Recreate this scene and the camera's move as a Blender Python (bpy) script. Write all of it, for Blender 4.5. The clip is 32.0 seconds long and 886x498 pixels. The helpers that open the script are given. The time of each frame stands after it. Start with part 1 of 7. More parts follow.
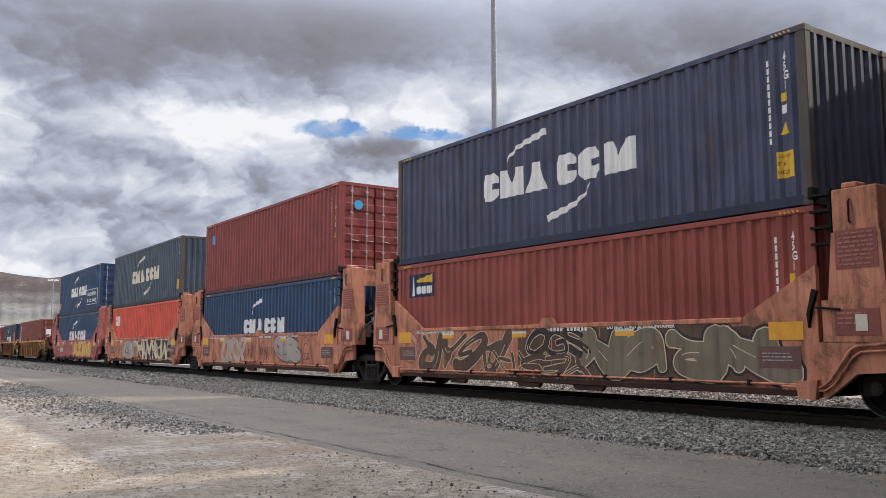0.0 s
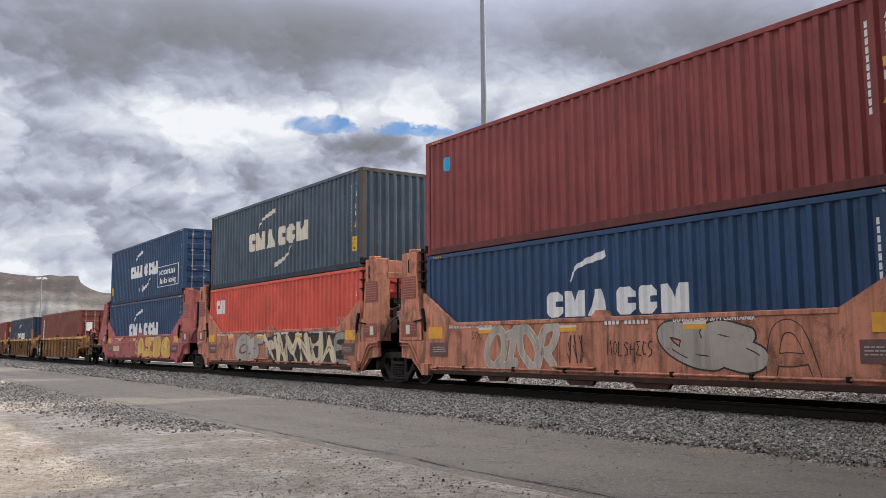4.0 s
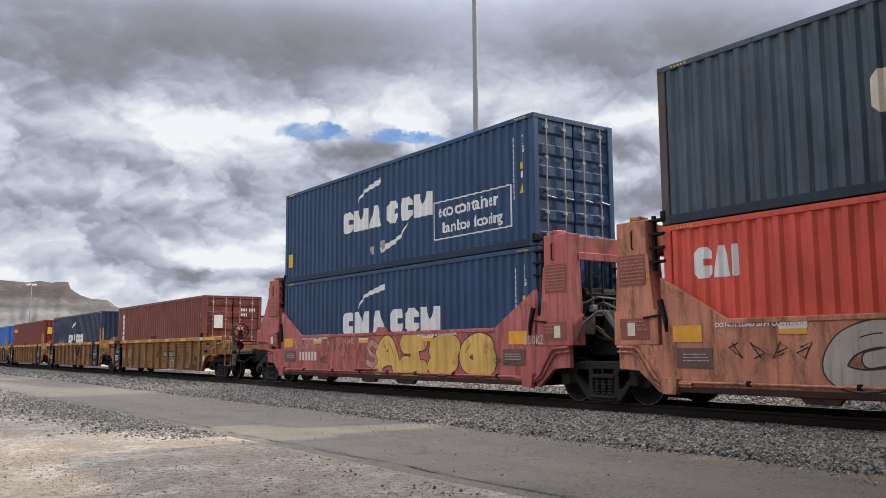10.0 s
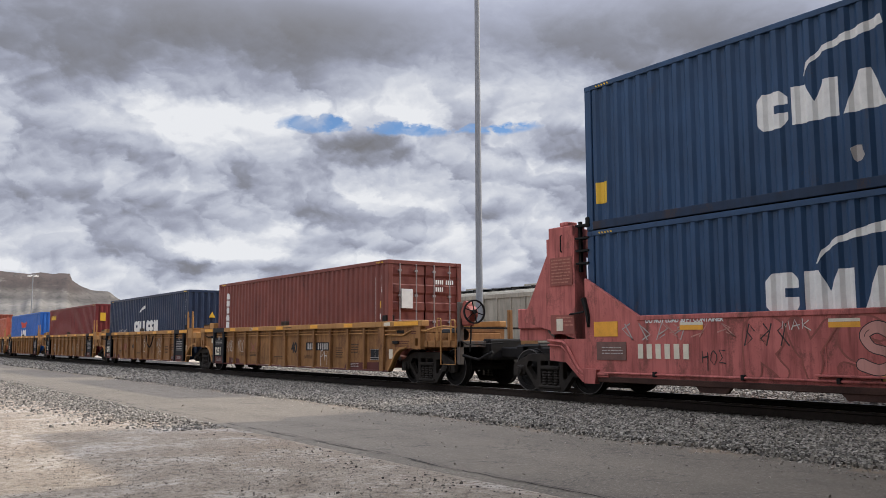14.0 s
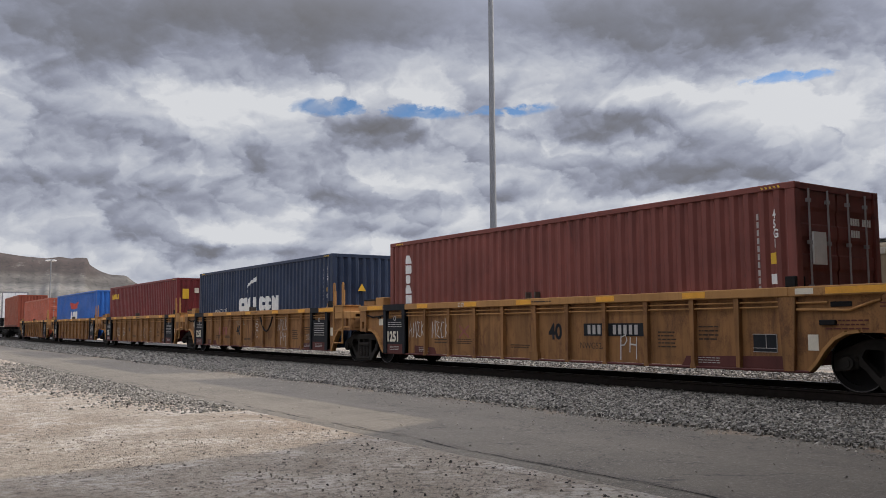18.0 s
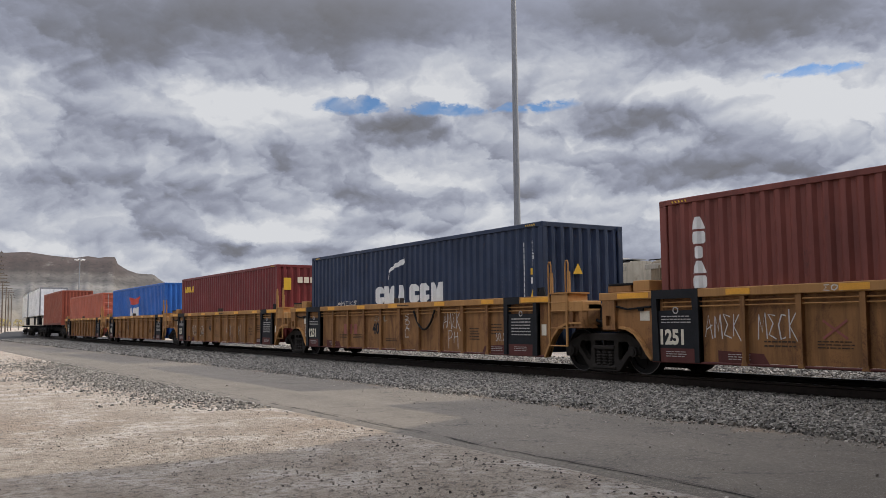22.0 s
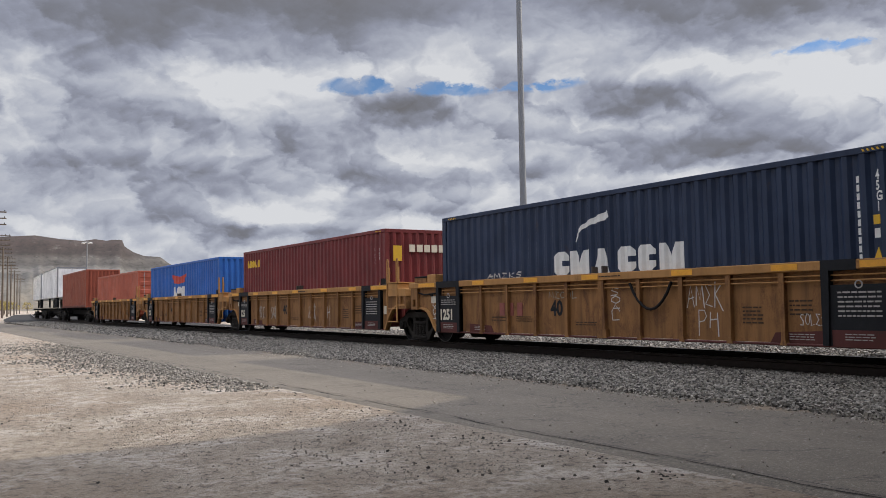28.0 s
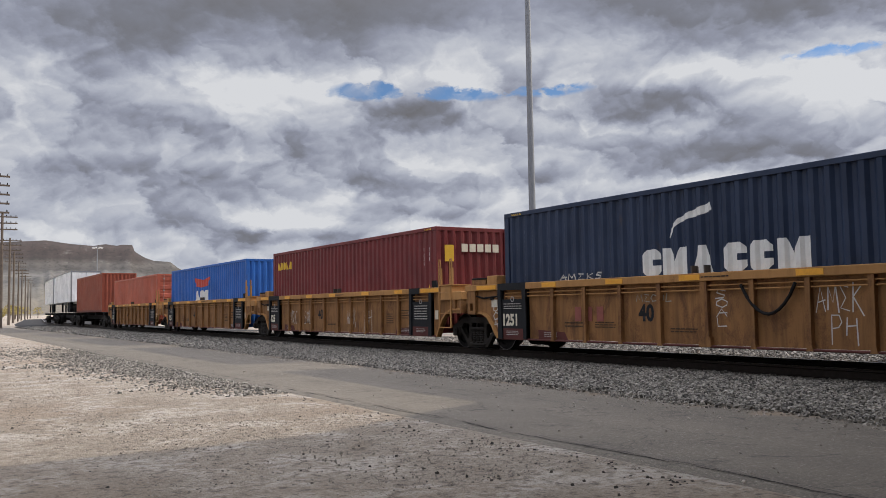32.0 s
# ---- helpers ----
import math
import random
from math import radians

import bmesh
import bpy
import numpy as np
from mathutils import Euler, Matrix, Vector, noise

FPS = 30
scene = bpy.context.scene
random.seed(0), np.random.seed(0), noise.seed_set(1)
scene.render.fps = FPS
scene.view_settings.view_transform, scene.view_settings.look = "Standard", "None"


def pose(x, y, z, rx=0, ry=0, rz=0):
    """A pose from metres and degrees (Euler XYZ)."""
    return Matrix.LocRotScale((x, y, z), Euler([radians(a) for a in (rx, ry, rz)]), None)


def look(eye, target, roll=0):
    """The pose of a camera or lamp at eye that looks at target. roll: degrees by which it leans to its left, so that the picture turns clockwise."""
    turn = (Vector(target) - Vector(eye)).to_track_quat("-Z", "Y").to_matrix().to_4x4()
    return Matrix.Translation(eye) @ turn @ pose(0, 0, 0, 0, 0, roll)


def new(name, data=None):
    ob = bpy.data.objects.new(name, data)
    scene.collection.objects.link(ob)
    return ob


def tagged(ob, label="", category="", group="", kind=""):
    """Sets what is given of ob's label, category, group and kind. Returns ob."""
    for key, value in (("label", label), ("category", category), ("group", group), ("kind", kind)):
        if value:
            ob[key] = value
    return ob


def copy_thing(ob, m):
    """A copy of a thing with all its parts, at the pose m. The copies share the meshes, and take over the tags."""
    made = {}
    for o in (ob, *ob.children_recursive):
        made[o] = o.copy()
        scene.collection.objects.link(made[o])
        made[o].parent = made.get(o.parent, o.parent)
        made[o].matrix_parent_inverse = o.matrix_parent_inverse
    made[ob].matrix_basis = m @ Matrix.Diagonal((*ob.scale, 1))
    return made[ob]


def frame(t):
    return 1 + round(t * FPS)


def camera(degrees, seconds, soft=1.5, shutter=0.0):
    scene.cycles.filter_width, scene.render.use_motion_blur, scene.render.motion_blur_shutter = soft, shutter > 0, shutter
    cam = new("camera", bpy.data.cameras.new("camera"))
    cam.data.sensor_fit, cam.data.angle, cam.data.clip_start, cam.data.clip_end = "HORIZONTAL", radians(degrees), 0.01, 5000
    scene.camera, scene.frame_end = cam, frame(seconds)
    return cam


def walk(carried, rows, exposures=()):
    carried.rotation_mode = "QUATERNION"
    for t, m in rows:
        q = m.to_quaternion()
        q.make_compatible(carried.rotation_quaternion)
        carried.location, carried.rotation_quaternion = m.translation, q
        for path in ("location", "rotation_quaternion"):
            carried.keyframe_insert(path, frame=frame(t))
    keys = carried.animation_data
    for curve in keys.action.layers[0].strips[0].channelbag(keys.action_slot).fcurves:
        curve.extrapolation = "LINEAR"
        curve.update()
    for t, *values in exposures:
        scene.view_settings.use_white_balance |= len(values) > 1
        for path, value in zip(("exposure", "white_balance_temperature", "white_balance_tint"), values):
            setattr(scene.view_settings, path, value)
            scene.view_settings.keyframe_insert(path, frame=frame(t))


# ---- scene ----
EYE = (0.0, 0.0, 1.33)
# seconds, yaw, pitch, roll in degrees
AIM = [
    (0, -34.50, 6.53, -0.11), (0.5, -34.57, 6.56, -0.20), (1, -34.66, 6.56, -0.30), (1.5, -34.82, 6.50, -0.37), (2, -34.97, 6.45, -0.42),
    (2.5, -35.12, 6.37, -0.47), (3, -35.22, 6.28, -0.52), (3.5, -35.19, 6.27, -0.52), (5.5, -35.13, 6.19, -0.31), (6, -35.20, 6.21, -0.31),
    (6.5, -35.27, 6.28, -0.31), (7, -35.38, 6.38, -0.31), (7.5, -35.54, 6.45, -0.33), (8, -35.67, 6.51, -0.37), (8.5, -35.76, 6.50, -0.40),
    (9, -35.79, 6.50, -0.42), (9.5, -35.76, 6.59, -0.42), (10, -35.72, 6.71, -0.43), (10.5, -35.67, 6.89, -0.46), (11, -35.57, 7.05, -0.50),
    (11.5, -35.52, 7.13, -0.54), (12, -35.49, 7.09, -0.53), (12.5, -35.53, 6.97, -0.47), (13, -35.57, 6.75, -0.37), (13.5, -35.59, 6.49, -0.28),
    (14, -35.63, 6.23, -0.21), (14.5, -35.71, 5.98, -0.18), (16.5, -35.67, 5.62, -0.24), (17, -35.34, 5.43, -0.29), (17.5, -34.97, 5.21, -0.35),
    (18, -34.64, 5.07, -0.40), (18.5, -34.38, 5.11, -0.41), (19, -34.17, 5.22, -0.40), (19.5, -33.93, 5.36, -0.38), (20, -33.62, 5.40, -0.38),
    (20.5, -33.36, 5.35, -0.40), (21, -33.14, 5.22, -0.45), (21.5, -33.04, 5.05, -0.50), (22, -33.02, 4.91, -0.57), (22.5, -33.04, 4.81, -0.62),
    (23, -33.12, 4.70, -0.65), (23.5, -33.24, 4.54, -0.65), (24, -33.33, 4.34, -0.64), (24.5, -33.29, 4.14, -0.62), (25, -33.21, 3.97, -0.62),
    (25.5, -33.05, 3.89, -0.63), (27.5, -32.63, 3.66, -0.96), (28, -32.59, 3.60, -0.95), (28.5, -32.50, 3.57, -0.94), (29, -32.39, 3.56, -0.91),
    (29.5, -32.27, 3.61, -0.89), (30, -32.16, 3.64, -0.90), (30.5, -32.08, 3.71, -0.92), (31, -32.03, 3.81, -0.93), (31.5, -31.99, 3.87, -0.92),
    (32, -32.00, 3.94, -0.92),
]
cam = camera(55.0, 32.0, soft=0.5)


def aim(yaw, pitch, roll):
    y, p = radians(yaw), radians(pitch)
    ahead = Vector((-math.sin(y) * math.cos(p), math.cos(y) * math.cos(p), math.sin(p)))
    return look(EYE, Vector(EYE) + ahead * 10, roll)


walk(cam, [(t, aim(a, b, c)) for t, a, b, c in AIM], [(0, 0.16), (12, 0.14), (14, 0.02), (16.5, -0.25), (19, -0.26), (22, -0.26), (25, -0.24), (32, -0.25)])

# seconds, metres that the train has travelled
TRAVEL = [
    (0, -7.40), (1, -2.99), (2, 1.42), (3, 5.75), (4, 9.97),
    (5, 14.08), (6, 18.08), (7, 21.99), (8, 25.82), (9, 29.56),
    (10, 33.23), (11, 36.80), (12, 40.28), (13, 43.65), (14, 46.89),
    (15, 50.00), (16, 52.97), (17, 55.78), (18, 58.43), (19, 60.92),
    (20, 63.22), (21, 65.35), (22, 67.29), (23, 69.04), (24, 70.61),
    (25, 71.99), (26, 73.20), (27, 74.24), (28, 75.13), (29, 75.90),
    (30, 76.55), (31, 77.09), (32, 77.50),
]
SUN_WAY = Vector((1.50, -0.31, 1.0)).normalized()   # towards the sun
SUN_STRENGTH = 3.6
SKY_GAIN = 1.0
ZENITH_GAIN = 5.7
SUN_GLOW = 2.5

sun = new("sun", bpy.data.lights.new("sun", "SUN"))
sun.data.energy, sun.data.angle, sun.data.color = SUN_STRENGTH, radians(0.6), (1.0, 0.92, 0.80)
sun.matrix_world = look(SUN_WAY * 100, (0, 0, 0))


class Nodes:
    """Short names for building node trees."""

    def __init__(self, tree):
        self.tree = tree

    def add(self, kind, **values):
        node = self.tree.nodes.new(kind)
        for key, value in values.items():
            setattr(node, key, value)
        return node

    def put(self, socket, value):
        if isinstance(value, bpy.types.NodeSocket):
            self.tree.links.new(value, socket)
        elif value is not None:
            socket.default_value = value

    def math(self, op, a, b=None, c=None, clamp=False):
        node = self.add("ShaderNodeMath", operation=op, use_clamp=clamp)
        for socket, value in zip(node.inputs, (a, b, c)):
            self.put(socket, value)
        return node.outputs[0]

    def noise(self, vector, scale, detail=4.0, rough=0.55, distortion=0.0):
        node = self.add("ShaderNodeTexNoise")
        self.put(node.inputs["Vector"], vector)
        for key, value in (("Scale", scale), ("Detail", detail), ("Roughness", rough), ("Distortion", distortion)):
            node.inputs[key].default_value = value
        return node.outputs["Fac"]

    def ramp(self, fac, stops, mode="LINEAR"):
        node = self.add("ShaderNodeValToRGB")
        node.color_ramp.interpolation = mode
        els = node.color_ramp.elements
        while len(els) < len(stops):
            els.new(0.5)
        for el, (at, col) in zip(els, stops):
            el.position = at
            el.color = (*col, 1) if isinstance(col, tuple) else (col, col, col, 1)
        self.put(node.inputs["Fac"], fac)
        return node.outputs["Color"]

    def mix(self, fac, a, b, blend="MIX"):
        node = self.add("ShaderNodeMix", data_type="RGBA", blend_type=blend)
        self.put(node.inputs["Factor"], fac)
        ins = [s for s in node.inputs if s.type == "RGBA"]
        for socket, value in zip(ins, (a, b)):
            if isinstance(value, tuple) and len(value) == 3:
                value = (*value, 1)
            self.put(socket, value)
        return [s for s in node.outputs if s.type == "RGBA"][0]

    def scaled(self, vector, sx, sy, sz):
        node = self.add("ShaderNodeMapping")
        self.put(node.inputs["Vector"], vector)
        node.inputs["Scale"].default_value = (sx, sy, sz)
        return node.outputs["Vector"]


def build_sky():
    world = bpy.data.worlds.new("sky")
    scene.world = world
    world.use_nodes = True
    tree = world.node_tree
    tree.nodes.clear()
    n = Nodes(tree)
    way = n.add("ShaderNodeTexCoord").outputs["Generated"]
    sep = n.add("ShaderNodeSeparateXYZ")
    n.put(sep.inputs[0], way)
    x, y, z = sep.outputs
    up = n.math("MAXIMUM", z, 0.0)
    az = n.math("MULTIPLY", n.math("ARCTAN2", x, y), 57.2958)
    el = n.math("MULTIPLY", n.math("ARCSINE", up), 57.2958)
    layer = n.scaled(way, 1.0, 1.0, 1.6)
    big = n.noise(layer, 3.1, 6.0, 0.5, 0.5)
    mid = n.noise(layer, 9.0, 9.0, 0.6, 0.35)
    fine = n.noise(layer, 30.0, 8.0, 0.65, 0.2)
    warp = n.math("MULTIPLY", n.math("SUBTRACT", mid, 0.5), 2.6)
    warp2 = n.math("MULTIPLY", n.math("SUBTRACT", fine, 0.5), 1.1)
    azw = n.math("ADD", n.math("ADD", az, n.math("MULTIPLY", warp, 1.6)), warp2)
    elw = n.math("ADD", n.math("ADD", el, n.math("MULTIPLY", warp, 0.5)), n.math("MULTIPLY", warp2, 0.8))

    def blob(a, e, sa, se, power=1.0):
        da = n.math("DIVIDE", n.math("SUBTRACT", azw, a), sa)
        de = n.math("DIVIDE", n.math("SUBTRACT", elw, e), se)
        r = n.math("ADD", n.math("MULTIPLY", da, da), n.math("MULTIPLY", de, de))
        if power != 1.0:
            r = n.math("POWER", r, power)
        return n.math("POWER", 2.718, n.math("MULTIPLY", r, -1.0))

    thick = n.math("MULTIPLY_ADD", n.math("SUBTRACT", big, 0.5), 0.16, 0.378)
    thick = n.math("ADD", thick, n.math("MULTIPLY", n.math("SUBTRACT", mid, 0.5), 0.22))
    thick = n.math("ADD", thick, n.math("MULTIPLY", n.math("SUBTRACT", fine, 0.5), 0.13))
    # wide dark decks, then small dark clouds with crisp edges
    for a, e, sa, se, w in ((16, 20.5, 14, 3.4, 0.245), (28, 20.3, 9, 2.6, 0.20), (50, 20.0, 11, 3.6, 0.25), (60, 18.0, 8, 3.0, 0.12),
                            (12, 17.2, 7, 1.5, 0.11), (33.5, 17.3, 5, 1.7, -0.14), (21, 10.9, 6.5, 1.7, 0.12), (28, 8.3, 8, 1.0, 0.09),
                            (14, 7.6, 8, 1.1, 0.10), (51, 9.9, 9, 1.3, 0.10), (11.8, 5.3, 3.4, 0.7, 0.15)):
        thick = n.math("ADD", thick, n.math("MULTIPLY", blob(a, e, sa, se), w))
    for a, e, sa, se, w in ((30.8, 12.7, 2.9, 1.15, 0.26), (44.3, 13.0, 5.0, 1.25, 0.28), (22.0, 4.9, 4.0, 0.55, 0.20), (12.5, 9.0, 6.5, 0.9, 0.12),
                            (36.5, 8.4, 5.0, 0.8, 0.13)):
        thick = n.math("ADD", thick, n.math("MULTIPLY", blob(a, e, sa, se, 2.0), w))
    # sunlit crests and thin places
    for a, e, sa, se, w in ((11, 13.6, 7, 1.6, -0.10), (22, 14.6, 7, 1.0, -0.17), (31, 15.2, 7, 0.7, -0.16), (56.8, 12.8, 5, 1.4, -0.28),
                            (52, 14.9, 7, 0.8, -0.24), (39, 11.3, 2.6, 1.6, -0.13), (25.5, 7.2, 3.4, 0.6, -0.16), (21, 5.9, 3.6, 0.6, -0.24),
                            (46, 8.0, 5.5, 0.5, -0.22), (30, 5.4, 4.5, 0.5, -0.22), (8.4, 4.9, 2.2, 0.8, -0.12), (40, 16.6, 5, 0.9, -0.14),
                            (17.5, 13.2, 3.0, 0.8, -0.06), (28, 6.8, 30, 3.4, -0.05)):
        thick = n.math("ADD", thick, n.math("MULTIPLY", blob(a, e, sa, se), w))
    gap = 0.0
    for a, e, sa, se, w in ((26.6, 14.3, 2.4, 0.6, 1.0), (32.6, 14.1, 2.8, 0.5, 1.0), (38.9, 14.2, 2.8, 0.42, 0.9), (57.0, 15.0, 3.5, 0.4, 0.8)):
        gap = n.math("ADD", gap, n.math("MULTIPLY", blob(a, e, sa, se), w))
    gap = n.math("MULTIPLY", gap, n.math("SUBTRACT", 1.0, n.math("MULTIPLY", n.math("SUBTRACT", fine, 0.46), 4.0, clamp=True)))
    gap = n.math("MULTIPLY", n.math("SUBTRACT", gap, 0.20), 3.0, clamp=True)
    # heaped clouds: pale tops over darker bases, at three sizes
    below_deck = n.math("SUBTRACT", 1.0, n.math("MULTIPLY", n.math("SUBTRACT", el, 14.5), 0.14, clamp=True))
    for wide_, tall_, rise, weight, grain in ((8.0, 4.4, 0.24, 0.75, 0.44), (4.6, 3.0, 0.22, 0.55, 0.46), (2.0, 1.6, 0.22, 0.30, 0.5)):
        flat = n.add("ShaderNodeCombineXYZ")
        n.put(flat.inputs[0], n.math("DIVIDE", azw, wide_))
        n.put(flat.inputs[1], n.math("DIVIDE", elw, tall_))
        lower = n.noise(flat.outputs[0], 1.0, 6.0, grain, 0.15)
        lift = n.add("ShaderNodeVectorMath", operation="ADD")
        n.put(lift.inputs[0], flat.outputs[0])
        lift.inputs[1].default_value = (0.05, rise, 0.0)
        upper = n.noise(lift.outputs[0], 1.0, 6.0, grain, 0.15)
        puff = n.math("MULTIPLY", n.math("SUBTRACT", lower, upper), below_deck)
        thick = n.math("SUBTRACT", thick, n.math("MULTIPLY", puff, weight))
        if wide_ > 3:
            body = n.ramp(lower, [(0.472, 0.0), (0.528, 1.0)], "EASE")
            thick = n.math("ADD", thick, n.math("MULTIPLY", n.math("MULTIPLY", n.math("SUBTRACT", body, 0.5), below_deck), 0.165 if wide_ > 5 else 0.09))
        if wide_ < 5:
            gap = n.math("SUBTRACT", gap, n.math("MULTIPLY", n.math("SUBTRACT", lower, 0.48), 2.4, clamp=True), clamp=True)
    tone = n.ramp(thick, [(0.14, (0.80, 0.815, 0.85)), (0.26, (0.635, 0.66, 0.725)), (0.38, (0.485, 0.515, 0.605)), (0.50, (0.335, 0.357, 0.445)), (0.62, (0.240, 0.251, 0.300)), (0.80, (0.180, 0.179, 0.192))])
    air = n.add("ShaderNodeTexSky", sky_type="NISHITA", sun_disc=False)
    air.sun_elevation = math.asin(SUN_WAY.z)
    air.sun_rotation = math.atan2(SUN_WAY.x, SUN_WAY.y)
    blue = n.mix(1.0, air.outputs[0], (0.070, 0.092, 0.122), "MULTIPLY")
    colour = n.mix(gap, tone, blue)
    # an overcast sky is brightest overhead and round the sun
    near_sun = n.add("ShaderNodeVectorMath", operation="DOT_PRODUCT")
    n.put(near_sun.inputs[0], way)
    near_sun.inputs[1].default_value = SUN_WAY
    lobe = n.math("POWER", n.math("MAXIMUM", near_sun.outputs["Value"], 0.0), 14.0)
    high = n.math("MULTIPLY", n.math("MAXIMUM", n.math("SUBTRACT", up, 0.33), 0.0), ZENITH_GAIN)
    gain = n.math("ADD", n.math("ADD", 1.0, high), n.math("MULTIPLY", n.math("MULTIPLY", lobe, SUN_GLOW), n.math("MINIMUM", n.math("MULTIPLY", up, 2.0), 1.0)))
    shine = n.add("ShaderNodeBackground")
    n.put(shine.inputs["Color"], colour)
    n.put(shine.inputs["Strength"], n.math("MULTIPLY", gain, SKY_GAIN))
    out = n.add("ShaderNodeOutputWorld")
    tree.links.new(shine.outputs[0], out.inputs[0])


build_sky()


# ---- materials ----
def material(name):
    mat = bpy.data.materials.new(name)
    mat.use_nodes = True
    mat.node_tree.nodes.clear()
    n = Nodes(mat.node_tree)
    bsdf = n.add("ShaderNodeBsdfPrincipled")
    out = n.add("ShaderNodeOutputMaterial")
    mat.node_tree.links.new(bsdf.outputs[0], out.inputs[0])
    return mat, n, bsdf


def bumped(n, bsdf, height, strength, distance):
    node = n.add("ShaderNodeBump")
    node.inputs["Strength"].default_value, node.inputs["Distance"].default_value = strength, distance
    n.put(node.inputs["Height"], height)
    n.put(bsdf.inputs["Normal"], node.outputs[0])


def paint(name, colour, rough=0.55, wear=0.25, streaks=0.35, rust=(0.16, 0.07, 0.035), pale=0.0, seed=0.0, metal=0.0):
    """Weathered paint on steel: faded clouds, rain streaks running down, rust spots and scrapes."""
    mat, n, bsdf = material(name)
    at = n.add("ShaderNodeTexCoord").outputs["Object"]
    move = n.add("ShaderNodeMapping")
    n.put(move.inputs["Vector"], at)
    ran = n.add("ShaderNodeObjectInfo").outputs["Random"]
    shift = n.add("ShaderNodeCombineXYZ")
    n.put(shift.inputs[1], n.math("MULTIPLY_ADD", ran, 37.0, seed))
    n.put(move.inputs["Location"], shift.outputs[0])
    at = move.outputs[0]
    cloud = n.noise(at, 0.9, 5, 0.6)
    streak = n.noise(n.scaled(at, 7.0, 7.0, 0.55), 1.0, 6, 0.65)
    grain = n.noise(at, 38.0, 4, 0.7)
    patch = n.noise(n.scaled(at, 1.0, 1.0, 0.55), 2.3, 10, 0.72, 0.5)
    dark = tuple(c * 0.42 for c in colour)
    light = tuple(min(1, c * 1.25 + pale) for c in colour)
    base = n.mix(n.ramp(cloud, [(0.32, 0.0), (0.68, 1.0)]), tuple(c * 0.86 for c in colour), light)
    base = n.mix(n.math("MULTIPLY", n.ramp(streak, [(0.47, 0.0), (0.72, 1.0)]), streaks), base, dark)
    grime = n.ramp(n.math("ADD", n.math("MULTIPLY", patch, 0.75), n.math("MULTIPLY", grain, 0.25)), [(0.62 - 0.22 * wear, 0.0), (0.70 - 0.18 * wear, 1.0)])
    base = n.mix(n.math("MULTIPLY", grime, 0.85), base, rust)
    base = n.mix(n.math("MULTIPLY", n.ramp(grain, [(0.55, 0.0), (0.8, 1.0)]), 0.25), base, tuple(c * 0.6 for c in colour))
    n.put(bsdf.inputs["Base Color"], base)
    n.put(bsdf.inputs["Roughness"], n.ramp(patch, [(0.2, rough - 0.1), (0.8, min(1, rough + 0.25))]))
    bsdf.inputs["Metallic"].default_value = metal
    bsdf.inputs["Specular IOR Level"].default_value = 0.3
    bumped(n, bsdf, n.math("ADD", patch, n.math("MULTIPLY", grain, 0.5)), 0.25, 0.006)
    return mat


def plain(name, colour, rough=0.6, metal=0.0, vary=0.2, scale=6.0):
    mat, n, bsdf = material(name)
    at = n.add("ShaderNodeTexCoord").outputs["Object"]
    a, b = n.noise(at, scale, 6, 0.6), n.noise(at, scale * 9, 3, 0.6)
    f = n.math("ADD", n.math("MULTIPLY", a, 0.65), n.math("MULTIPLY", b, 0.35))
    n.put(bsdf.inputs["Base Color"], n.mix(n.ramp(f, [(0.3, 0.0), (0.7, 1.0)]), tuple(c * (1 - vary) for c in colour), tuple(min(1, c * (1 + vary)) for c in colour)))
    bsdf.inputs["Roughness"].default_value, bsdf.inputs["Metallic"].default_value = rough, metal
    if max(colour) < 0.06:
        bsdf.inputs["Specular IOR Level"].default_value = 0.22
    bumped(n, bsdf, f, 0.2, 0.01)
    return mat


